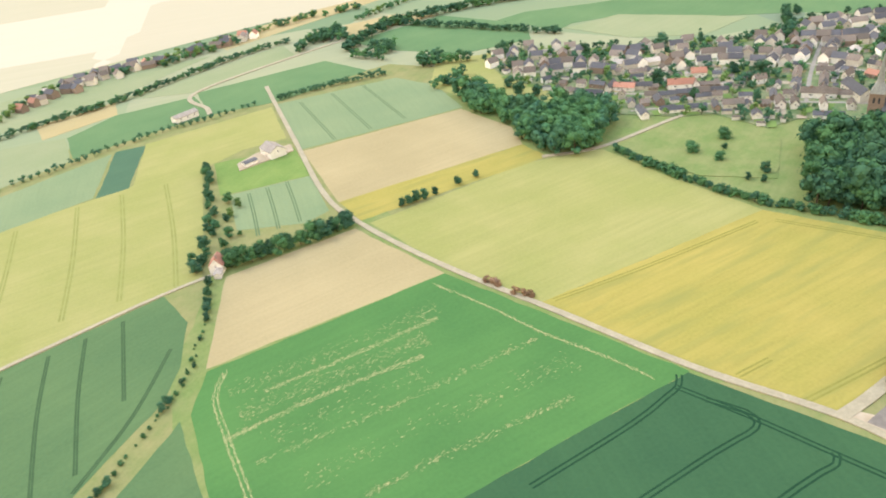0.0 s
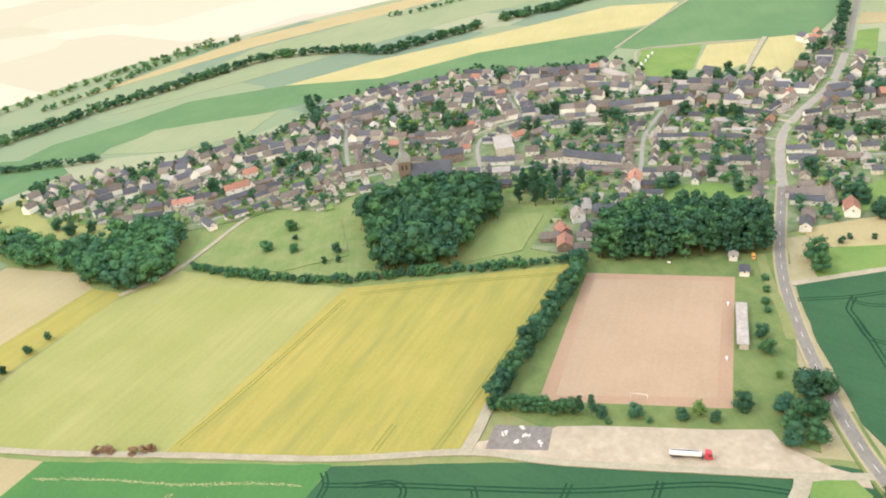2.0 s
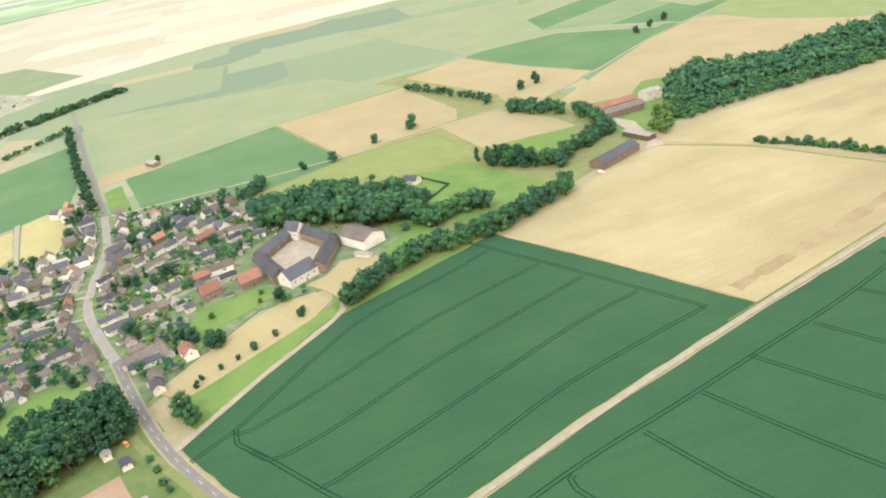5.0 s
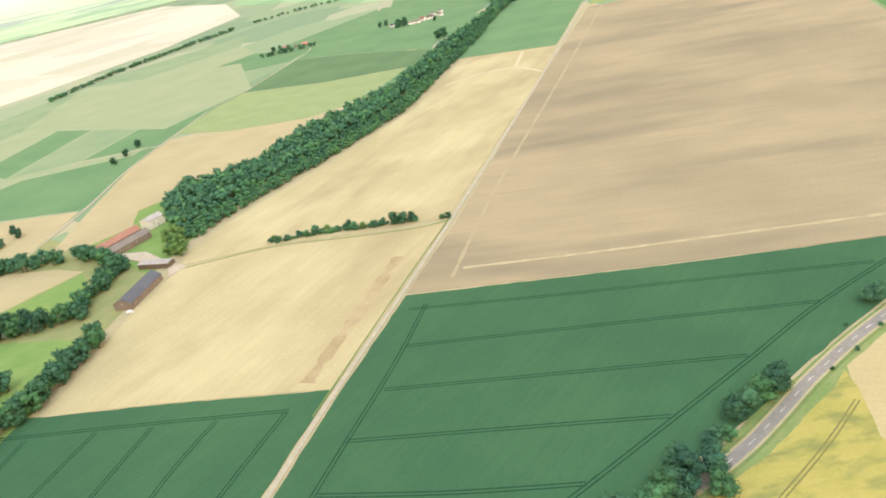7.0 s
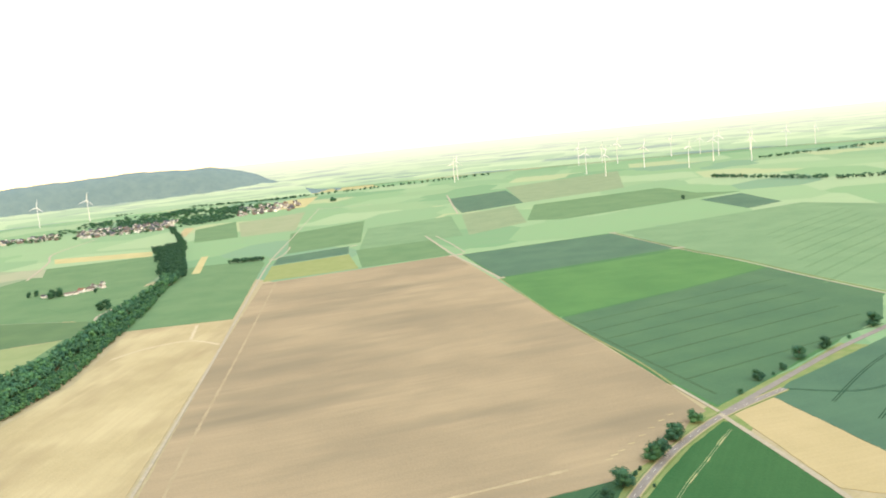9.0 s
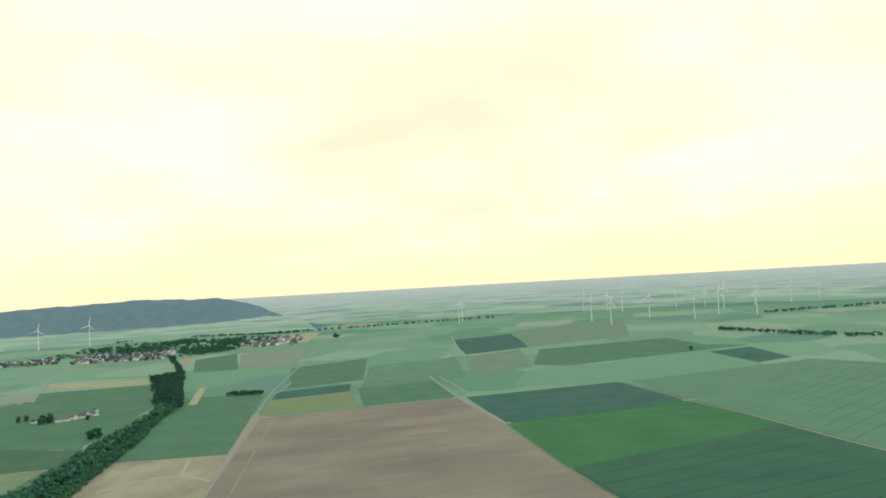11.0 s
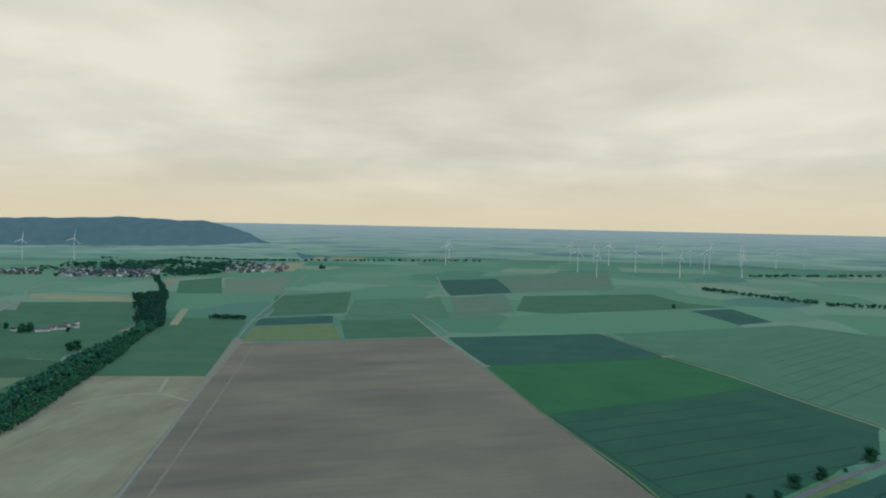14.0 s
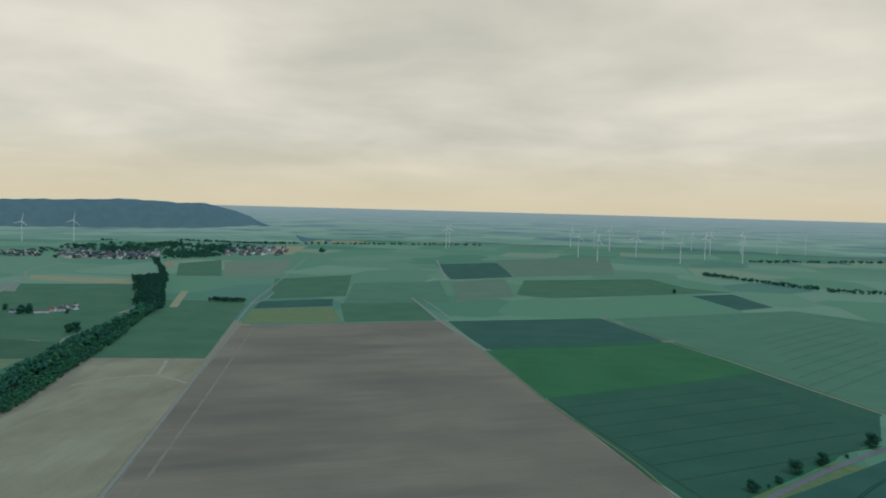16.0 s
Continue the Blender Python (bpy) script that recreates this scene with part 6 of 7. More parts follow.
tagged(finish(bm, "garden_plots", [M["lawn"], M["gravel"], M["straw"]]), "small lawns, terraces and beds in the gardens", "gardens", kind="stuff")
# garden trees
spots = [(x, y) for x, y in scatter(VILLAGE, 9.5, 25) if free(x, y, 7.0, 5.0) and rs.random() < 0.92]
forest("garden_trees", "garden trees and bushes between the village houses", spots, ["broad_dark", "round", "broad", "light", "conifer", "broad_dark"], 3.5, 10)
for n, (x, y) in enumerate([p for p in scatter(VILLAGE, 52.0, 35) if free(*p, 5.5, 5.0)][:40]):
    tree(rt.choice(["broad_dark", "round", "tall"]), x, y, rt.uniform(10, 16), "large village trees")
spots = [(x, y) for x, y in scatter(VILLAGE, 10.0, 45) if free(x, y, 6.0, 4.0) and rs.random() < 0.45]
forest("garden_hedges", "low hedges and shrubs in the village gardens", spots, ["bush", "bush", "light"], 1.6, 3.2, 1.3, "shrubs")
hedge_line = [(-712, -205), (-740, -252), (-704, -318), (-708, -383), (-655, -422), (-628, -472), (-560, -494)]
forest("tree_band", "trees along the back gardens of the village", along(hedge_line, 8.0, 3.0, 46), ["broad_dark", "round"], 5, 9)
forest("tree_band", "trees and shrubs along the northern gardens", along(((-560, -494), (-480, -510), (-400, -580), (-345, -645), (-308, -625)), 10.0, 3.0, 47), ["broad_dark", "round"], 4, 8)

# church
e = new("church")
bm = bmesh.new()
box(bm, -3.6, -3.6, -0.3, 3.6, 3.6, 17)
box(bm, -3.8, -3.8, 9.0, 3.8, 3.8, 9.4)
box(bm, -3.8, -3.8, 16.6, 3.8, 3.8, 17.0)
part("tower", bm, M["wall_b"], e, "square brown brick tower")
bm = bmesh.new()
base = [bm.verts.new((3.9 * x, 3.9 * y, 17.0)) for x, y in ((-1, -1), (1, -1), (1, 1), (-1, 1))]
ring = [bm.verts.new((1.9 * math.cos(0.3927 + i * 0.7854), 1.9 * math.sin(0.3927 + i * 0.7854), 22.5)) for i in range(8)]
tip = bm.verts.new((0, 0, 40))
for i in range(8):
    bm.faces.new((ring[i], ring[(i + 1) % 8], tip))
bm.faces.new(base[::-1])
for i, q in enumerate(((5, 6), (7, 0), (1, 2), (3, 4))):
    bm.faces.new((base[i], base[(i + 1) % 4], ring[q[1]], ring[q[0]]))
    a = q[1]
    bm.faces.new((base[(i + 1) % 4], ring[(a + 1) % 8], ring[a]))
bmesh.ops.recalc_face_normals(bm, faces=bm.faces)
part("spire", bm, M["spire"], e, "tall pointed slate spire")
for i in range(4):
    for s in (-1.2, 1.2):
        bm = bmesh.new()
        prism(bm, [(-0.5, 12.0), (0.5, 12.0), (0.5, 14.2), (0.3, 14.8), (0, 15.1), (-0.3, 14.8), (-0.5, 14.2)], -0.06, 0.06)
        o = part("belfry_window", bm, M["glass"], e)
        a = i * math.pi / 2
        o.location, o.rotation_euler = (math.sin(a) * 3.6 + math.cos(a) * s, -math.cos(a) * 3.6 + math.sin(a) * s, 0), (0, 0, a)
bm = bmesh.new()
gable_shell(bm, 24, 11, 8, 6)
o = part("nave", bm, M["wall_c"], e)
o.location = (15.5, 0, 0)
bm = bmesh.new()
gable_roof(bm, 24, 11, 8, 6)
o = part("nave_roof", bm, M["roof_g"], e, "steep dark slate roof")
o.location = (15.5, 0, 0)
for i in range(5):
    for s in (-1, 1):
        bm = bmesh.new()
        prism(bm, [(-0.6, 2.0), (0.6, 2.0), (0.6, 5.0), (0, 6.0), (-0.6, 5.0)], -0.06, 0.06)
        o = part("nave_window", bm, M["glass"], e)
        o.location = (6.5 + i * 4.5, s * 5.5, 0)
e.matrix_basis = pose(-414, -306, 0.3, 0, 0, 118) @ Matrix.Scale(1.25, 4)
tagged(e, "brown brick village church with a tall slate spire", "church")


def building(x, y, turn, w, d, h, rise, wall, roof, label, category="building", windows=3, chimney=False, name="building", z=0.3):
    e = house(w, d, h, rise, wall, roof, label, category, windows, chimney, name)
    e.matrix_basis = pose(x, y, z, 0, 0, turn)
    return e


# open gardens between the houses
field("field", "lawn", "garden lawn round the two brick houses", (-490, 8), (-492, 54), (-468, 58), (-452, 8), (-428, -6), (-424, -16), (-458, -24), (-470, -4))
field("field", "lawn", "long garden lawn behind the tall trees", (-428, -60), (-420, -125), (-452, -128), (-460, -90), (-446, -62))
field("field", "lawn", "garden lawn inside the village", (-578, -118), (-596, -88), (-610, -96), (-592, -124))
for x, y, k, h in ((-571, -24, "broad_dark", 10), (-562, -12, "broad_dark", 9), (-580, -16, "conifer", 11), (-576, -30, "round", 9), (-566, -203, "tall", 14), (-567, -190, "round", 12), (-558, -197, "conifer", 15), (-572, -196, "broad_dark", 11), (-534, -191, "broad_dark", 9), (-674, -240, "conifer", 12), (-619, -133, "broad_dark", 9), (-640, -76, "round", 9), (-483, -95, "round", 11), (-482, -124, "broad", 10), (-475, -98, "light", 8), (-456, -67, "broad", 9), (-450, -76, "broad_dark", 9), (-449, -118, "round", 11), (-440, -124, "broad", 10), (-676, -161, "round", 12), (-664, -170, "broad_dark", 11), (-692, -119, "broad_dark", 10), (-716, -127, "round", 9), (-684, -168, "round", 10), (-645, -162, "broad", 11), (-631, -219, "round", 11), (-585, -97, "round", 11), (-590, -110, "broad_dark", 11), (-598, -104, "broad", 9), (-585, -100, "light", 7), (-595, -120, "round", 8), (-470, 12, "light", 5), (-466, 44, "light", 4), (-478, 48, "round", 4), (-536, -330, "broad", 12), (-542, -338, "round", 10), (-528, -328, "broad_dark", 11), (-517, -358, "broad_dark", 12), (-511, -362, "round", 9), (-575, -361, "broad", 12), (-583, -366, "round", 10), (-568, -358, "broad_dark", 9), (-580, -249, "broad_dark", 13), (-574, -256, "round", 11), (-587, -244, "round", 10), (-535, -256, "conifer", 14), (-540, -250, "broad_dark", 11), (-530, -261, "round", 9), (-570, -512, "round", 11), (-580, -520, "broad_dark", 12), (-562, -503, "round", 10), (-590, -516, "broad_dark", 10), (-553, -497, "broad", 9)):
    tree(k, x, y, h, "large village trees")
forest("tree_band", "long dark row of tall garden trees", along(((-655, -2), (-672, 10), (-690, 34), (-702, 58)), 4.5, 3.0, 81) + along(((-700, 66), (-692, 84), (-686, 98), (-702, 110)), 4.5, 3.0, 82), ["broad_dark", "round", "conifer"], 9, 14, near=True)
# larger buildings of the village
building(-495, -262, 30, 30, 14, 6.2, 0.8, "wall_c", "roof_f", "large white hall with a pale flat roof", "hall", 5, name="hall")
building(-466, -294, 120, 18, 11, 7.5, 3.0, "wall_b", "roof_g", "tall brick building beside the white hall", "building", 4)
building(-688, -226, 52, 34, 12, 4.5, 2.0, "wall_c", "roof_f", "long low shed with a grey sheet roof", "shed", 6, name="long_shed")
building(-447, -344, 62, 30, 9, 6.0, 3.8, "wall_c", "roof_g", "long terrace with a dark slate roof", "terrace", 6, name="terrace")
building(-478, -182, 84, 46, 9, 6.0, 3.6, "wall_c", "roof_g", "long row of terraced houses with a dark slate roof", "terrace", 8, name="terrace")
building(-446, -143, 10, 14, 9, 6.5, 4.0, "wall_w", "roof_r", "white house with a red-brick side at the lane", "house", 3, True, name="house")
building(-352, -160, 20, 13, 9, 4.0, 3.0, "wall_b", "roof_r", "low house with a red tiled roof", "house", 3, True, name="house")
building(-350, -149, 110, 8, 6, 3.2, 2.0, "wall_w", "roof_b", "small white outbuilding beside the garden", "shed", 2, name="outbuilding")
building(-366, -166, 40, 10, 8, 4.6, 3.2, "wall_b", "roof_r", "low house with a weathered red roof", "house", 2, True, name="house")
building(-358, -172, 115, 12, 7, 3.4, 2.4, "wall_b", "roof_b", "brown-roofed barn beside the gardens", "barn", 2, name="barn")
building(-372, -153, 15, 11, 7, 3.6, 2.6, "wall_w", "roof_g", "white-gabled house with a dark roof", "house", 2, True, name="house")
building(-365, -152, 100, 9, 6, 3.0, 2.0, "wall_w", "roof_b", "small white outbuilding beside the garden", "shed", 1, name="outbuilding")
building(-388, -164, 30, 9, 8, 5.0, 3.4, "wall_w", "roof_f", "white house with a pale gable end", "house", 2, True, name="house")
building(-399, -150, 110, 13, 8, 4.6, 3.6, "wall_b", "roof_g", "brick house with a dark slate roof", "house", 2, True, name="house")
building(-405, -164, 20, 16, 6, 3.2, 1.0, "wall_c", "roof_f", "long low shed with a pale roof", "shed", 2, name="shed")
building(-505, 19, 100, 14, 10, 5.5, 5.0, "wall_b", "roof_r", "brick house with a large orange-red roof", "house", 3, True, name="house")
building(-500, 46, 96, 15, 10, 5.5, 5.0, "wall_b", "roof_r", "brick house with a large orange-red roof", "house", 3, True, name="house")
# estate with a courtyard
G = "estate buildings round the courtyard"
for x, y, turn, w, d, h, r_, wall, roof, lab in (
    (-540, 107, 17, 52, 11, 6.0, 4.2, "wall_b", "roof_g", "long estate wing with a dark slate roof"),
    (-495, 102, 146, 44, 11, 6.0, 4.4, "wall_b", "roof_g", "estate barn wing with a dark slate roof"),
    (-507, 63, 5, 44, 11, 5.5, 4.2, "wall_b", "roof_g", "low estate wing with a dark slate roof"),
    (-548, 80, 130, 46, 11, 5.5, 4.2, "wall_b", "roof_g", "rear estate wing with a dark slate roof"),
    (-479, 76, 110, 24, 15, 6.5, 5.6, "wall_w", "roof_g", "white-gabled estate barn with a slate roof"),
    (-554, 98, 30, 14, 11, 8.5, 5.5, "wall_w", "roof_g", "white estate house with a steep slate roof"),
):
    tagged(building(x, y, turn, w, d, h, r_, wall, roof, lab, "barn", 4, name="estate_wing"), group=G)
building(-501, 133, 18, 30, 20, 7.5, 4.0, "wall_w", "roof_b", "large white-walled barn with a grey-brown sheet roof", "barn", 0, name="barn")
building(-476, 124, 35, 13, 4, 3.0, 0.8, "wall_w", "roof_f", "low white lean-to beside the barn", "shed", 0, name="lean_to")
field("yard", "gravel", "pale paved courtyard of the estate", (-534, 69), (-548, 88), (-552, 98), (-515, 106), (-495, 92), (-488, 74))
field("yard", "straw", "straw-coloured yard before the barn", (-466, 76), (-468, 92), (-482, 108), (-478, 122), (-470, 132), (-446, 126), (-434, 108), (-428, 88), (-448, 84))
building(-582, 214, 30, 14, 9, 4.0, 3.0, "wall_w", "roof_g", "white bungalow inside a hedge", "house", 2, True, name="house")
# brick farm at the wood
building(-479, 353, 104, 47, 15, 5.0, 4.0, "wall_b", "roof_g", "long brick barn with a dark grey roof", "barn", 6, name="barn")
# closed walls in dark door colour stand in for the shaded open front
building(-503, 399, 6, 31, 9, 4.2, 0.8, "door", "roof_f", "machine shed with a pale roof, open front painted as dark walls", "shed", 0, name="machine_shed")
building(-590, 440, 82, 50, 10, 5.0, 3.8, "wall_b", "roof_r", "farm wing with a weathered red roof", "barn", 4, name="farm_wing")
building(-570, 436, 82, 42, 11, 5.5, 3.5, "wall_b", "roof_b", "farm barn with a grey-brown roof", "barn", 4, name="barn")
building(-583, 482, 82, 18, 14, 8.0, 2.5, "wall_c", "roof_f", "tall grey farm hall", "hall", 2, name="hall")
field("yard", "gravel", "pale farmyard between the barns", (-474, 380), (-490, 398), (-545, 410), (-580, 412), (-576, 420), (-540, 425), (-510, 412), (-486, 404), (-470, 398))
building(-555, 292, 60, 12, 8, 4.0, 3.0, "wall_w", "roof_g", "white house hidden among dark trees", "house", 2, True, name="house")
# barn and house at the western track
building(-80, -551, 100, 17, 13, 5.0, 3.5, "wall_w", "roof_f", "farm barn with a pale roof and dark gable", "barn", 2, name="barn")
building(-60, -545, 15, 10, 6, 2.6, 0.6, "wall_w", "roof_g", "low dark-roofed silage shed", "shed", 0, name="shed")
field("yard", "gravel", "pale concrete farmyard", (-50, -538), (-52, -552), (-70, -562), (-96, -560), (-94, -546), (-72, -542))
building(-42, -688, 20, 22, 9, 4.0, 2.2, "wall_w", "roof_f", "white farm shed beside the lane", "shed", 3, name="shed")
building(-3, -408, 65, 9, 8, 4.5, 4.2, "wall_w", "roof_r", "small white house with a red roof", "house", 2, True, name="house")
building(-1, -400, 65, 6, 4, 2.6, 0.8, "wall_w", "roof_f", "white garage before the red-roofed house", "garage", 0, name="garage")
# field shelter, far houses
tree("round", -925, 44, 7, "lone field trees")
building(-912, 36, 20, 20, 9, 4.0, 1.4, "wall_b", "roof_f", "small field shelter with a pale roof", "shed", 0, name="field_shelter")
for x, y, k in ((-1029, 1382, 7), (-1005, 1392, 3), (-985, 1400, 7), (-805, 1470, 0), (-752, 1470, 9), (-742, 1492, 6), (-736, 1520, 0), (-728, 1500, 1), (-742, 1548, 9), (-735, 1575, 0), (-718, 1530, 9)):
    o = copy_thing(HOUSES[k], pose(x, y, 0.3, 0, 0, rh.uniform(0, 180))) if k in HOUSES else None
    if o:
        o["group"] = "farmstead houses"
rows = [(x, y, rh.uniform(0, 180), rh.choice((0, 1, 2, 4, 8, 10))) for x, y in scatter([(-1344, 2815), (-1031, 2847), (-1100, 3250), (-1500, 3150)], 34, 60) + scatter([(-834, 3142), (-584, 3214), (-682, 3801), (-974, 3699)], 48, 64) + scatter([(-1760, 2880), (-1443, 2875), (-1568, 3132), (-1760, 3037)], 38, 65)]
joined_houses(rows, "far_town", "distant town of small pale and dark houses", 1.35)
rows = [(x, y, rh.uniform(0, 180), rh.randrange(len(STYLES))) for x, y in scatter([(95, -835), (70, -880), (20, -915), (-60, -918), (-60, -890), (20, -870)], 15, 61) + scatter([(-80, -900), (-150, -905), (-190, -925), (-120, -930)], 17, 66)]
joined_houses(rows, "far_town", "hazy far settlement on the slope", 1.0)
rows = [(x, y, rh.uniform(0, 180), rh.choice((0, 4, 5, 10))) for x, y in scatter([(-1150, -610), (-1210, -525), (-1310, -470), (-1400, -400), (-1440, -310), (-1530, -215), (-1680, -80), (-1880, -200), (-1940, -400), (-1740, -600), (-1450, -740), (-1270, -720)], 32, 62)]
joined_houses(rows, "far_town", "small pale houses of the hazy far town", 0.55)
# light leaf colour picked to imitate haze on these trees
forest("woodland", "light-leaved trees of the far town, toned for haze", scatter([(-1140, -615), (-1200, -532), (-1300, -478), (-1390, -408), (-1430, -318), (-1520, -225), (-1670, -100), (-1860, -230), (-1720, -560), (-1450, -720), (-1270, -710)], 62, 67), ["light"], 3.0, 5, 1.8)
rows = [(x, y, rh.uniform(0, 180), rh.randrange(len(STYLES))) for x, y in scatter([(-800, -75), (-840, -70), (-846, -45), (-802, -42)], 16, 63)]
joined_houses(rows, "far_houses", "last houses along the straight road", 1.0)
forest("copse", "dark trees round the red-roofed farm", along(((-1040, 1318), (-1010, 1335), (-975, 1352), (-945, 1368)), 6, 7, 120), ["broad_dark", "round"], 8, 13, 1.1, "copse")

# long stand, huts
e = new("grandstand")
bm = bmesh.new()
box(bm, -18, -2.6, 2.9, 18, 2.6, 3.1)
box(bm, -18, -2.7, 2.8, 18, -2.5, 3.2)
box(bm, -18, 2.5, 2.8, 18, 2.7, 3.2)
part("roof", bm, M["roof_f"], e, "long pale sheet roof")
bm = bmesh.new()
box(bm, -18, 2.2, -0.2, 18, 2.4, 2.9)
part("back_wall", bm, M["wall_c"], e)
for s in (-1, 1):
    bm = bmesh.new()
    box(bm, s * 17.9 - 0.1, -1.5, -0.2, s * 17.9 + 0.1, 2.2, 2.9)
    part("side_wall", bm, M["wall_c"], e)
for i in range(7):
    bm = bmesh.new()
    tube(bm, (-17.5 + i * 5.83, -2.3, -0.2), (-17.5 + i * 5.83, -2.3, 2.9), 0.09, 0.09, 6)
    part("post", bm, M["chassis"], e)
bm = bmesh.new()
for i in range(3):
    box(bm, -17.5, -0.6 + i * 0.9, -0.2, 17.5, 0.3 + i * 0.9, 0.35 + i * 0.4)
part("steps", bm, M["track"], e)
e.matrix_basis = pose(-295.5, -50.5, 0.45, 0, 0, 10)
tagged(e, "long roofed spectator stand beside the clay pitch", "grandstand")
for x, y, a, w, d, h, roof, lab in ((-347, -57, 8, 7, 5, 3.0, "roof_g", "grey-roofed changing hut at the pitch"), (-361, -65, 8, 5, 4.5, 3.2, "roof_f", "white cabin beside the pitch")):
    building(x, y, a, w, d, h, 0.9, "wall_w", roof, lab, "hut", 1, name="hut")
for x, y in ((-314, -60), (-268, -53)):
    e = new("dugout")
    bm = bmesh.new()
    prism(bm, [(-0.9, 0.0), (-0.8, 0.0), (-0.8, 1.9), (0.6, 2.1), (0.6, 2.2), (-0.9, 2.0)], -1.8, 1.8)
    part("shell", bm, M["metal_w"], e)
    for s in (-1.8, 1.75):
        bm = bmesh.new()
        prism(bm, [(-0.85, 0.0), (0.4, 0.0), (0.6, 2.1), (-0.85, 1.95)], s, s + 0.05)
        part("side", bm, M["metal_w"], e)
    bm = bmesh.new()
    box(bm, -0.7, -1.7, 0.4, -0.3, 1.7, 0.48)
    part("bench", bm, M["door"], e)
    e.matrix_basis = pose(x, y, 0.45, 0, 0, 280) @ Matrix.Scale(0.55, 4)
    tagged(e, "small white team shelter on the pitch edge", "dugout", "team shelters")


def goal(x, y, turn, label):
    e = new("goal")
    for s in (-3.66, 3.66):
        bm = bmesh.new()
        tube(bm, (s, 0, 0), (s, 0, 2.44), 0.08, 0.08, 6)
        part("post", bm, M["metal_w"], e)
        bm = bmesh.new()
        tube(bm, (s, 0, 2.4), (s, 1.6, 0.0), 0.05, 0.05, 5)
        part("stay", bm, M["metal_w"], e)
    bm = bmesh.new()
    tube(bm, (-3.74, 0, 2.44), (3.74, 0, 2.44), 0.08, 0.08, 6)
    part("crossbar", bm, M["metal_w"], e)
    e.matrix_basis = pose(x, y, 0.45, 0, 0, turn)
    tagged(e, label, "goal", "football goals")


goal(-229.5, -83, 98, "white football goal on the clay pitch")

# ---- vehicles, rubble ----
def wheel(parent, x, y, r=0.5, w=0.32):
    bm = bmesh.new()
    tube(bm, (x, y - w / 2, r), (x, y + w / 2, r), r, r, 14)
    o = part("wheel", bm, M["rubber"], parent)
    bm = bmesh.new()
    tube(bm, (x, y - w / 2 - 0.02, r), (x, y + w / 2 + 0.02, r), r * 0.5, r * 0.5, 10)
    part("rim", bm, M["metal_w"], o)


e = new("tanker_truck")
bm = bmesh.new()
ring = []
for x, k in ((-8.1, 0.8), (-7.9, 1.0), (3.6, 1.0), (3.85, 0.8)):
    ring.append([bm.verts.new((x, 1.25 * k * math.cos(i * 0.3927), 2.35 + 1.15 * k * math.sin(i * 0.3927))) for i in range(16)])
for a, c in zip(ring, ring[1:]):
    for i in range(16):
        bm.faces.new((a[i], c[i], c[(i + 1) % 16], a[(i + 1) % 16]))
bm.faces.new(ring[0])
bm.faces.new(ring[-1][::-1])
bmesh.ops.recalc_face_normals(bm, faces=bm.faces)
part("tank", bm, M["metal_w"], e, "white rounded tank")
bm = bmesh.new()
box(bm, -7.9, -0.3, 3.45, 3.4, 0.3, 3.6)
part("walkway", bm, M["chassis"], e)
bm = bmesh.new()
box(bm, -8.0, -0.6, 0.75, 7.6, 0.6, 1.15)
part("chassis", bm, M["chassis"], e)
bm = bmesh.new()
prism(bm, [(5.2, 0.7), (7.9, 0.7), (8.0, 1.9), (7.7, 3.4), (7.2, 3.7), (5.2, 3.7)], -1.22, 1.22)
cab = part("cab", bm, M["metal_r"], e, "red driver's cab")
bm = bmesh.new()
prism(bm, [(7.97, 2.0), (8.03, 2.0), (7.76, 3.3), (7.7, 3.3)], -1.05, 1.05)
part("windscreen", bm, M["glass"], cab)
for s in (-1.23, 1.21):
    bm = bmesh.new()
    prism(bm, [(6.4, 2.1), (7.6, 2.1), (7.4, 3.2), (6.4, 3.2)], s, s + 0.02)
    part("side_window", bm, M["glass"], cab)
for x in (-6.6, -5.3, -4.0, 3.9, 6.7):
    for s in (-1.0, 1.0):
        wheel(e, x, s)
e.matrix_basis = pose(-201, -55, 0.45, 0, 0, 104)
tagged(e, "tanker truck with a white tank and red cab", "truck")


def van(x, y, turn, mat, label, category, name):
    e = new(name)
    bm = bmesh.new()
    prism(bm, [(-2.4, 0.35), (2.4, 0.35), (2.45, 1.0), (1.5, 1.2), (0.9, 2.0), (-2.3, 2.0), (-2.45, 1.2)], -0.9, 0.9)
    part("body", bm, M[mat], e)
    bm = bmesh.new()
    prism(bm, [(1.52, 1.22), (0.95, 1.92), (0.92, 1.9), (1.46, 1.2)], -0.8, 0.8)
    part("windscreen", bm, M["glass"], e)
    for s in (-0.92, 0.9):
        bm = bmesh.new()
        prism(bm, [(0.2, 1.25), (1.2, 1.25), (0.85, 1.85), (0.2, 1.85)], s, s + 0.02)
        part("side_window", bm, M["glass"], e)
    for wx in (-1.5, 1.5):
        for s in (-0.8, 0.8):
            wheel(e, wx, s, 0.34, 0.22)
    e.matrix_basis = pose(x, y, 0.45, 0, 0, turn)
    return tagged(e, label, category)


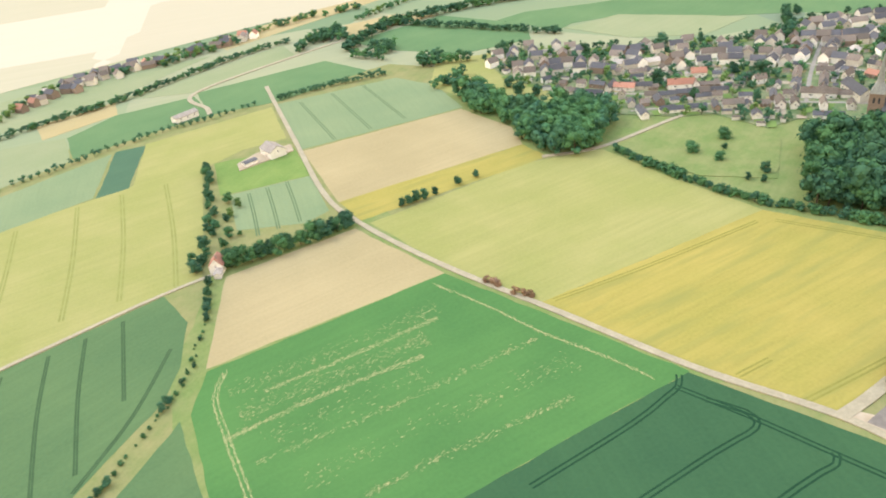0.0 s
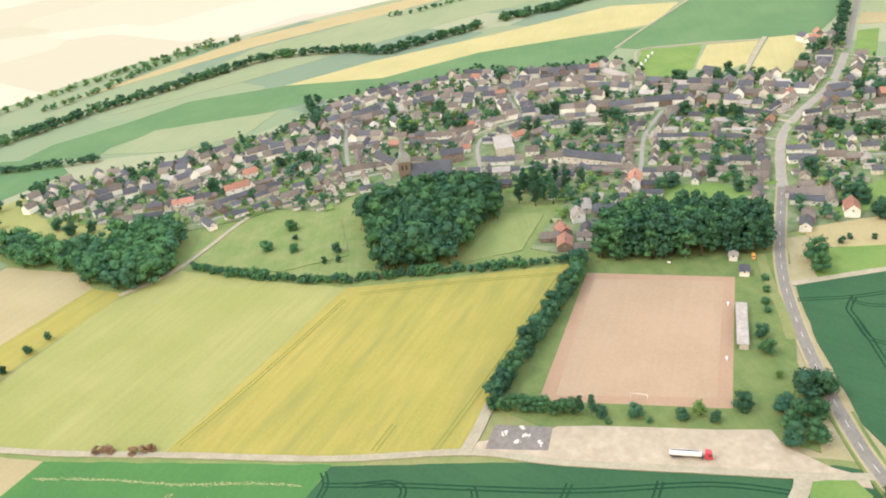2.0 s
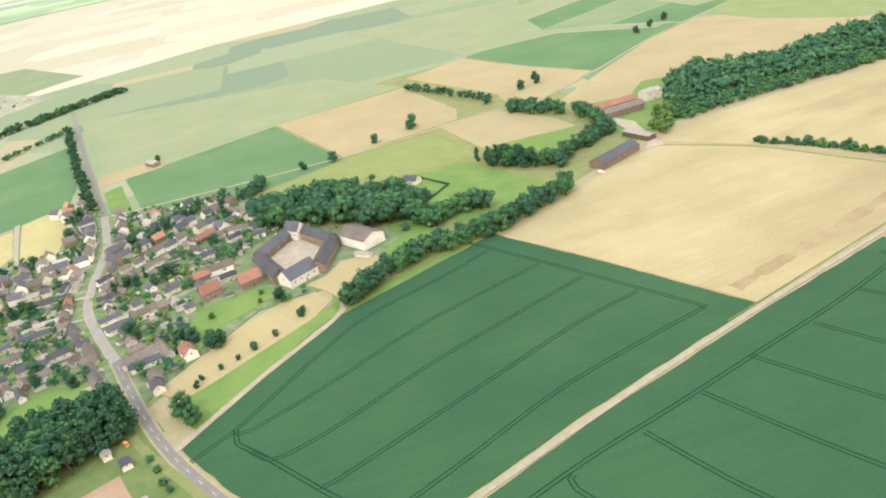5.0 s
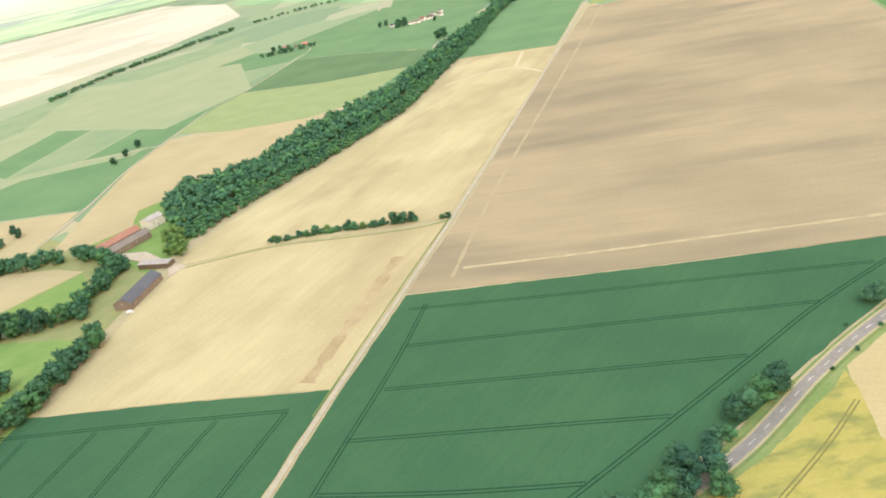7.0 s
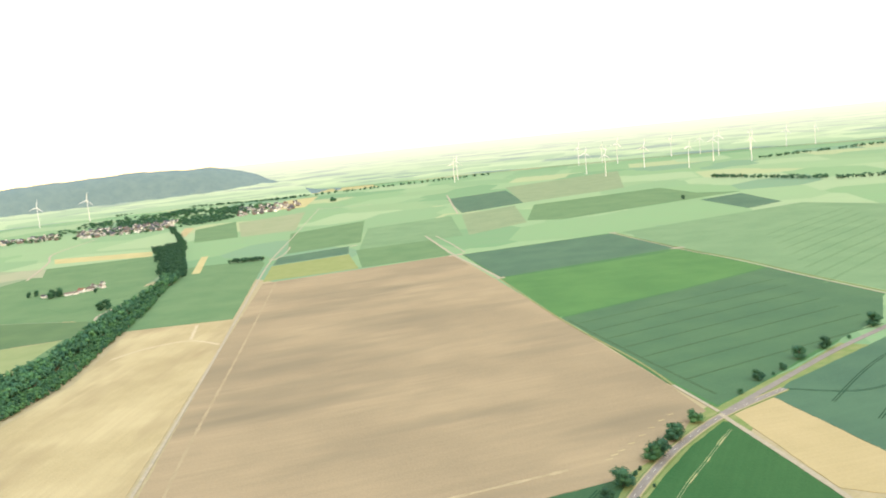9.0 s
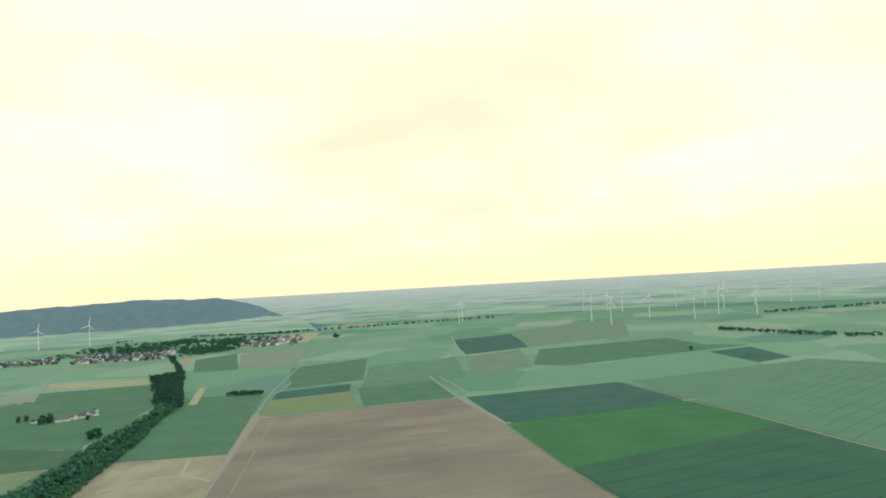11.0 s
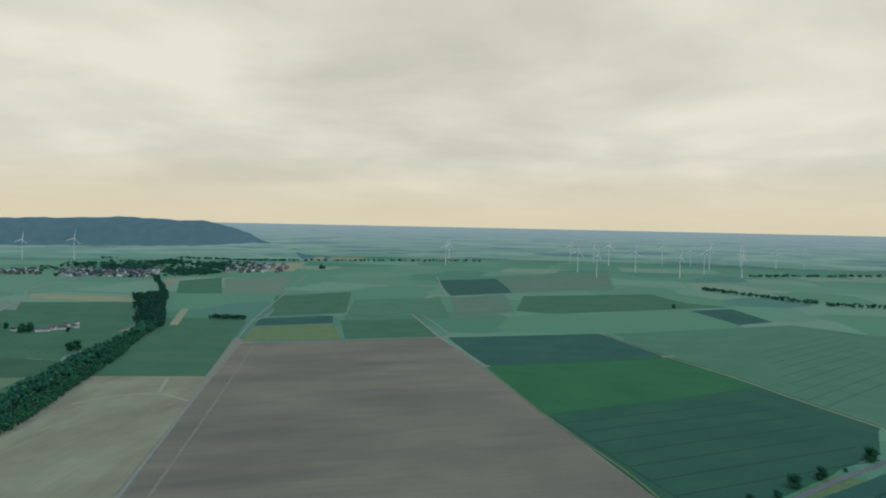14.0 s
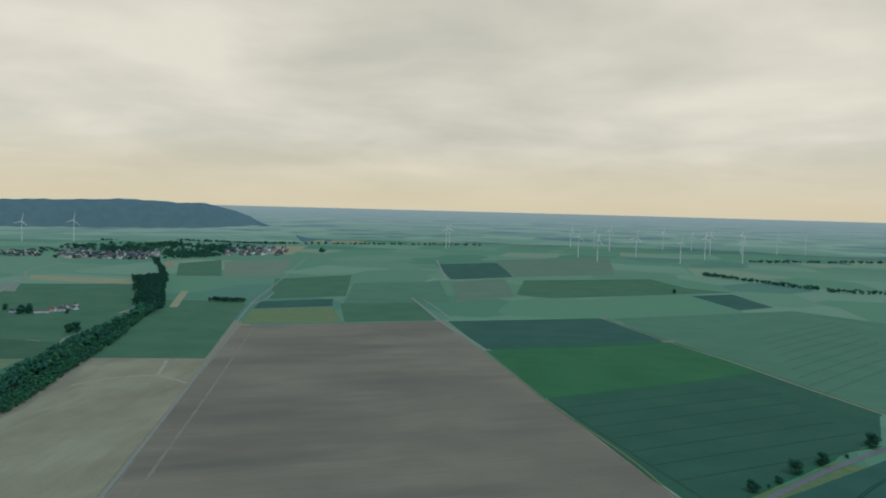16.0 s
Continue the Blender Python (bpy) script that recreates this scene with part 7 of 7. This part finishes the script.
van(-463, 326, 10, "metal_w", "white van parked before the brick barn", "van", "van")
for x, y, a in ((-770, -211, 20), (-757, -212, 25), (-742, -211, 15), (-730, -212, 30), (-716, -210, 20)):
    tagged(van(x, y, a, "metal_w", "white caravan parked on the allotment grass", "caravan", "caravan"), group="caravans")
van(-365, -55, 15, "metal_y", "orange van parked beside the pitch cabin", "van", "van")
van(-443, -60, 175, "metal_w", "white van parked along the road", "van", "van")
rb = random.Random(3)
STONES = []
for i in range(4):
    bm = bmesh.new()
    vs = [bm.verts.new(Vector(q) * rb.uniform(0.75, 1.2)) for q in ICO1[0]]
    for q in ICO1[1]:
        bm.faces.new([vs[j] for j in q])
    me = bpy.data.meshes.new("stone")
    bm.to_mesh(me)
    bm.free()
    me.materials.append(M["rubble"])
    STONES.append(me)
for x, y in ((-189, -130), (-195, -124), (-191, -121), (-186, -123), (-189, -113)):
    e = new("rubble_heap")
    for i in range(14):
        o = new("stone", STONES[i % 4])
        o.parent = e
        k = rb.uniform(0.3, 0.65)
        o.location, o.rotation_euler, o.scale = (rb.gauss(0, 0.9), rb.gauss(0, 0.55), k * 0.5), (0, 0, rb.uniform(0, 6.28)), (k, k * 0.8, k * 0.6)
    e.matrix_basis = pose(x, y, 0.45, 0, 0, rb.uniform(0, 180))
    tagged(e, "small heap of pale rubble on the storage lot", "heap", "rubble heaps")

e = new("sign_board")
bm = bmesh.new()
box(bm, -0.9, -0.05, 0.7, 0.9, 0.05, 1.8)
part("panel", bm, M["metal_w"], e)
for q in (-0.7, 0.7):
    bm = bmesh.new()
    tube(bm, (q, 0.1, -0.2), (q, 0.1, 1.7), 0.06, 0.06, 6)
    part("post", bm, M["chassis"], e)
e.matrix_basis = pose(-347, -97, 0.4, 0, 0, 98)
tagged(e, "small white board standing before the tall trees", "sign")

# ---- wind turbines ----
def turbine_parts():
    e = new("wind_turbine")
    bm = bmesh.new()
    tube(bm, (0, 0, -1), (0, 0, 98), 2.1, 1.1, 14)
    part("tower", bm, M["metal_w"], e)
    bm = bmesh.new()
    prism(bm, [(-1.8, 97.5), (1.8, 97.5), (2.0, 99.5), (1.6, 101.5), (-1.6, 101.5), (-2.0, 99.5)], -3.5, 6.0)
    part("nacelle", bm, M["metal_w"], e)
    bm = bmesh.new()
    tube(bm, (0, -5.6, 99.5), (0, -3.4, 99.5), 0.9, 1.7, 12)
    part("hub", bm, M["metal_w"], e)
    for i in range(3):
        bm = bmesh.new()
        rows = []
        for r, c, th in ((1.0, 1.0, 0.9), (6.0, 2.0, 0.6), (12.0, 1.8, 0.4), (26.0, 1.2, 0.22), (39.0, 0.45, 0.1)):
            rows.append([bm.verts.new((x, y, r)) for x, y in ((-c, 0), (0, -th), (c, 0), (0, th))])
        for a, c in zip(rows, rows[1:]):
            for j in range(4):
                bm.faces.new((a[j], a[(j + 1) % 4], c[(j + 1) % 4], c[j]))
        bm.faces.new(rows[-1])
        bm.faces.new(rows[0][::-1])
        o = part("blade", bm, M["metal_w"], e)
        o.location, o.rotation_euler = (0, -4.6, 99.5), (0, radians(120 * i + 12), 0)
    return tagged(e, "white three-bladed wind turbine on the plain", "wind turbine", "wind turbines on the plain")


first = None
for i, (x, y, s) in enumerate(((712, 3633, 1.0), (734, 3333, 0.95), (1021, 4272, 1.15), (1003, 3682, 1.0), (1390, 4480, 1.1), (1100, 3331, 0.95), (1330, 3657, 1.05), (1510, 4060, 1.1), (1780, 4300, 1.1), (1412, 3416, 1.0), (99, 4099, 1.0), (125, 4300, 1.05), (860, 4560, 1.05), (1010, 4600, 0.95), (1560, 4480, 0.9), (2000, 4330, 0.95), (2150, 4300, 1.0), (-1975, 3802, 1.0), (-1769, 3900, 1.08), (-2181, 3704, 1.0), (-2387, 3606, 1.0))):
    m = pose(x, y, 0, 0, 0, -12 + (i * 37) % 50) @ Matrix.Scale(s, 4)
    if first is None:
        first = turbine_parts()
        first.matrix_basis = m
    else:
        o = copy_thing(first, Matrix())
        o.matrix_basis = m

# ---- wooded hill ----
# glowing backdrop strip: farmland with painted haze, rising to the foot of the ridge
FOOT_TURN = (99.2, 99.8, 100.4, 101.0, 102.6, 104.0, 107.0, 112.0, 131.0)
FOOT_TOP = (0, 50, 76, 86, 90, 80, 68, 66, 66)
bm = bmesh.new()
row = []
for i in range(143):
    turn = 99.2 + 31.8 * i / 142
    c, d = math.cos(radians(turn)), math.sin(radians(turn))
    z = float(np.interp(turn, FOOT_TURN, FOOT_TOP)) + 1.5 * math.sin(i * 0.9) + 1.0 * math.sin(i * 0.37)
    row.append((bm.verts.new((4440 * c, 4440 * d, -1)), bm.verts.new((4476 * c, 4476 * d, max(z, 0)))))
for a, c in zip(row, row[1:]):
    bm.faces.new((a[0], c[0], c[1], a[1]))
tagged(finish(bm, "backdrop", M["distance"]), "glowing backdrop of painted hazy farmland at the ridge foot", "backdrop", kind="structure")
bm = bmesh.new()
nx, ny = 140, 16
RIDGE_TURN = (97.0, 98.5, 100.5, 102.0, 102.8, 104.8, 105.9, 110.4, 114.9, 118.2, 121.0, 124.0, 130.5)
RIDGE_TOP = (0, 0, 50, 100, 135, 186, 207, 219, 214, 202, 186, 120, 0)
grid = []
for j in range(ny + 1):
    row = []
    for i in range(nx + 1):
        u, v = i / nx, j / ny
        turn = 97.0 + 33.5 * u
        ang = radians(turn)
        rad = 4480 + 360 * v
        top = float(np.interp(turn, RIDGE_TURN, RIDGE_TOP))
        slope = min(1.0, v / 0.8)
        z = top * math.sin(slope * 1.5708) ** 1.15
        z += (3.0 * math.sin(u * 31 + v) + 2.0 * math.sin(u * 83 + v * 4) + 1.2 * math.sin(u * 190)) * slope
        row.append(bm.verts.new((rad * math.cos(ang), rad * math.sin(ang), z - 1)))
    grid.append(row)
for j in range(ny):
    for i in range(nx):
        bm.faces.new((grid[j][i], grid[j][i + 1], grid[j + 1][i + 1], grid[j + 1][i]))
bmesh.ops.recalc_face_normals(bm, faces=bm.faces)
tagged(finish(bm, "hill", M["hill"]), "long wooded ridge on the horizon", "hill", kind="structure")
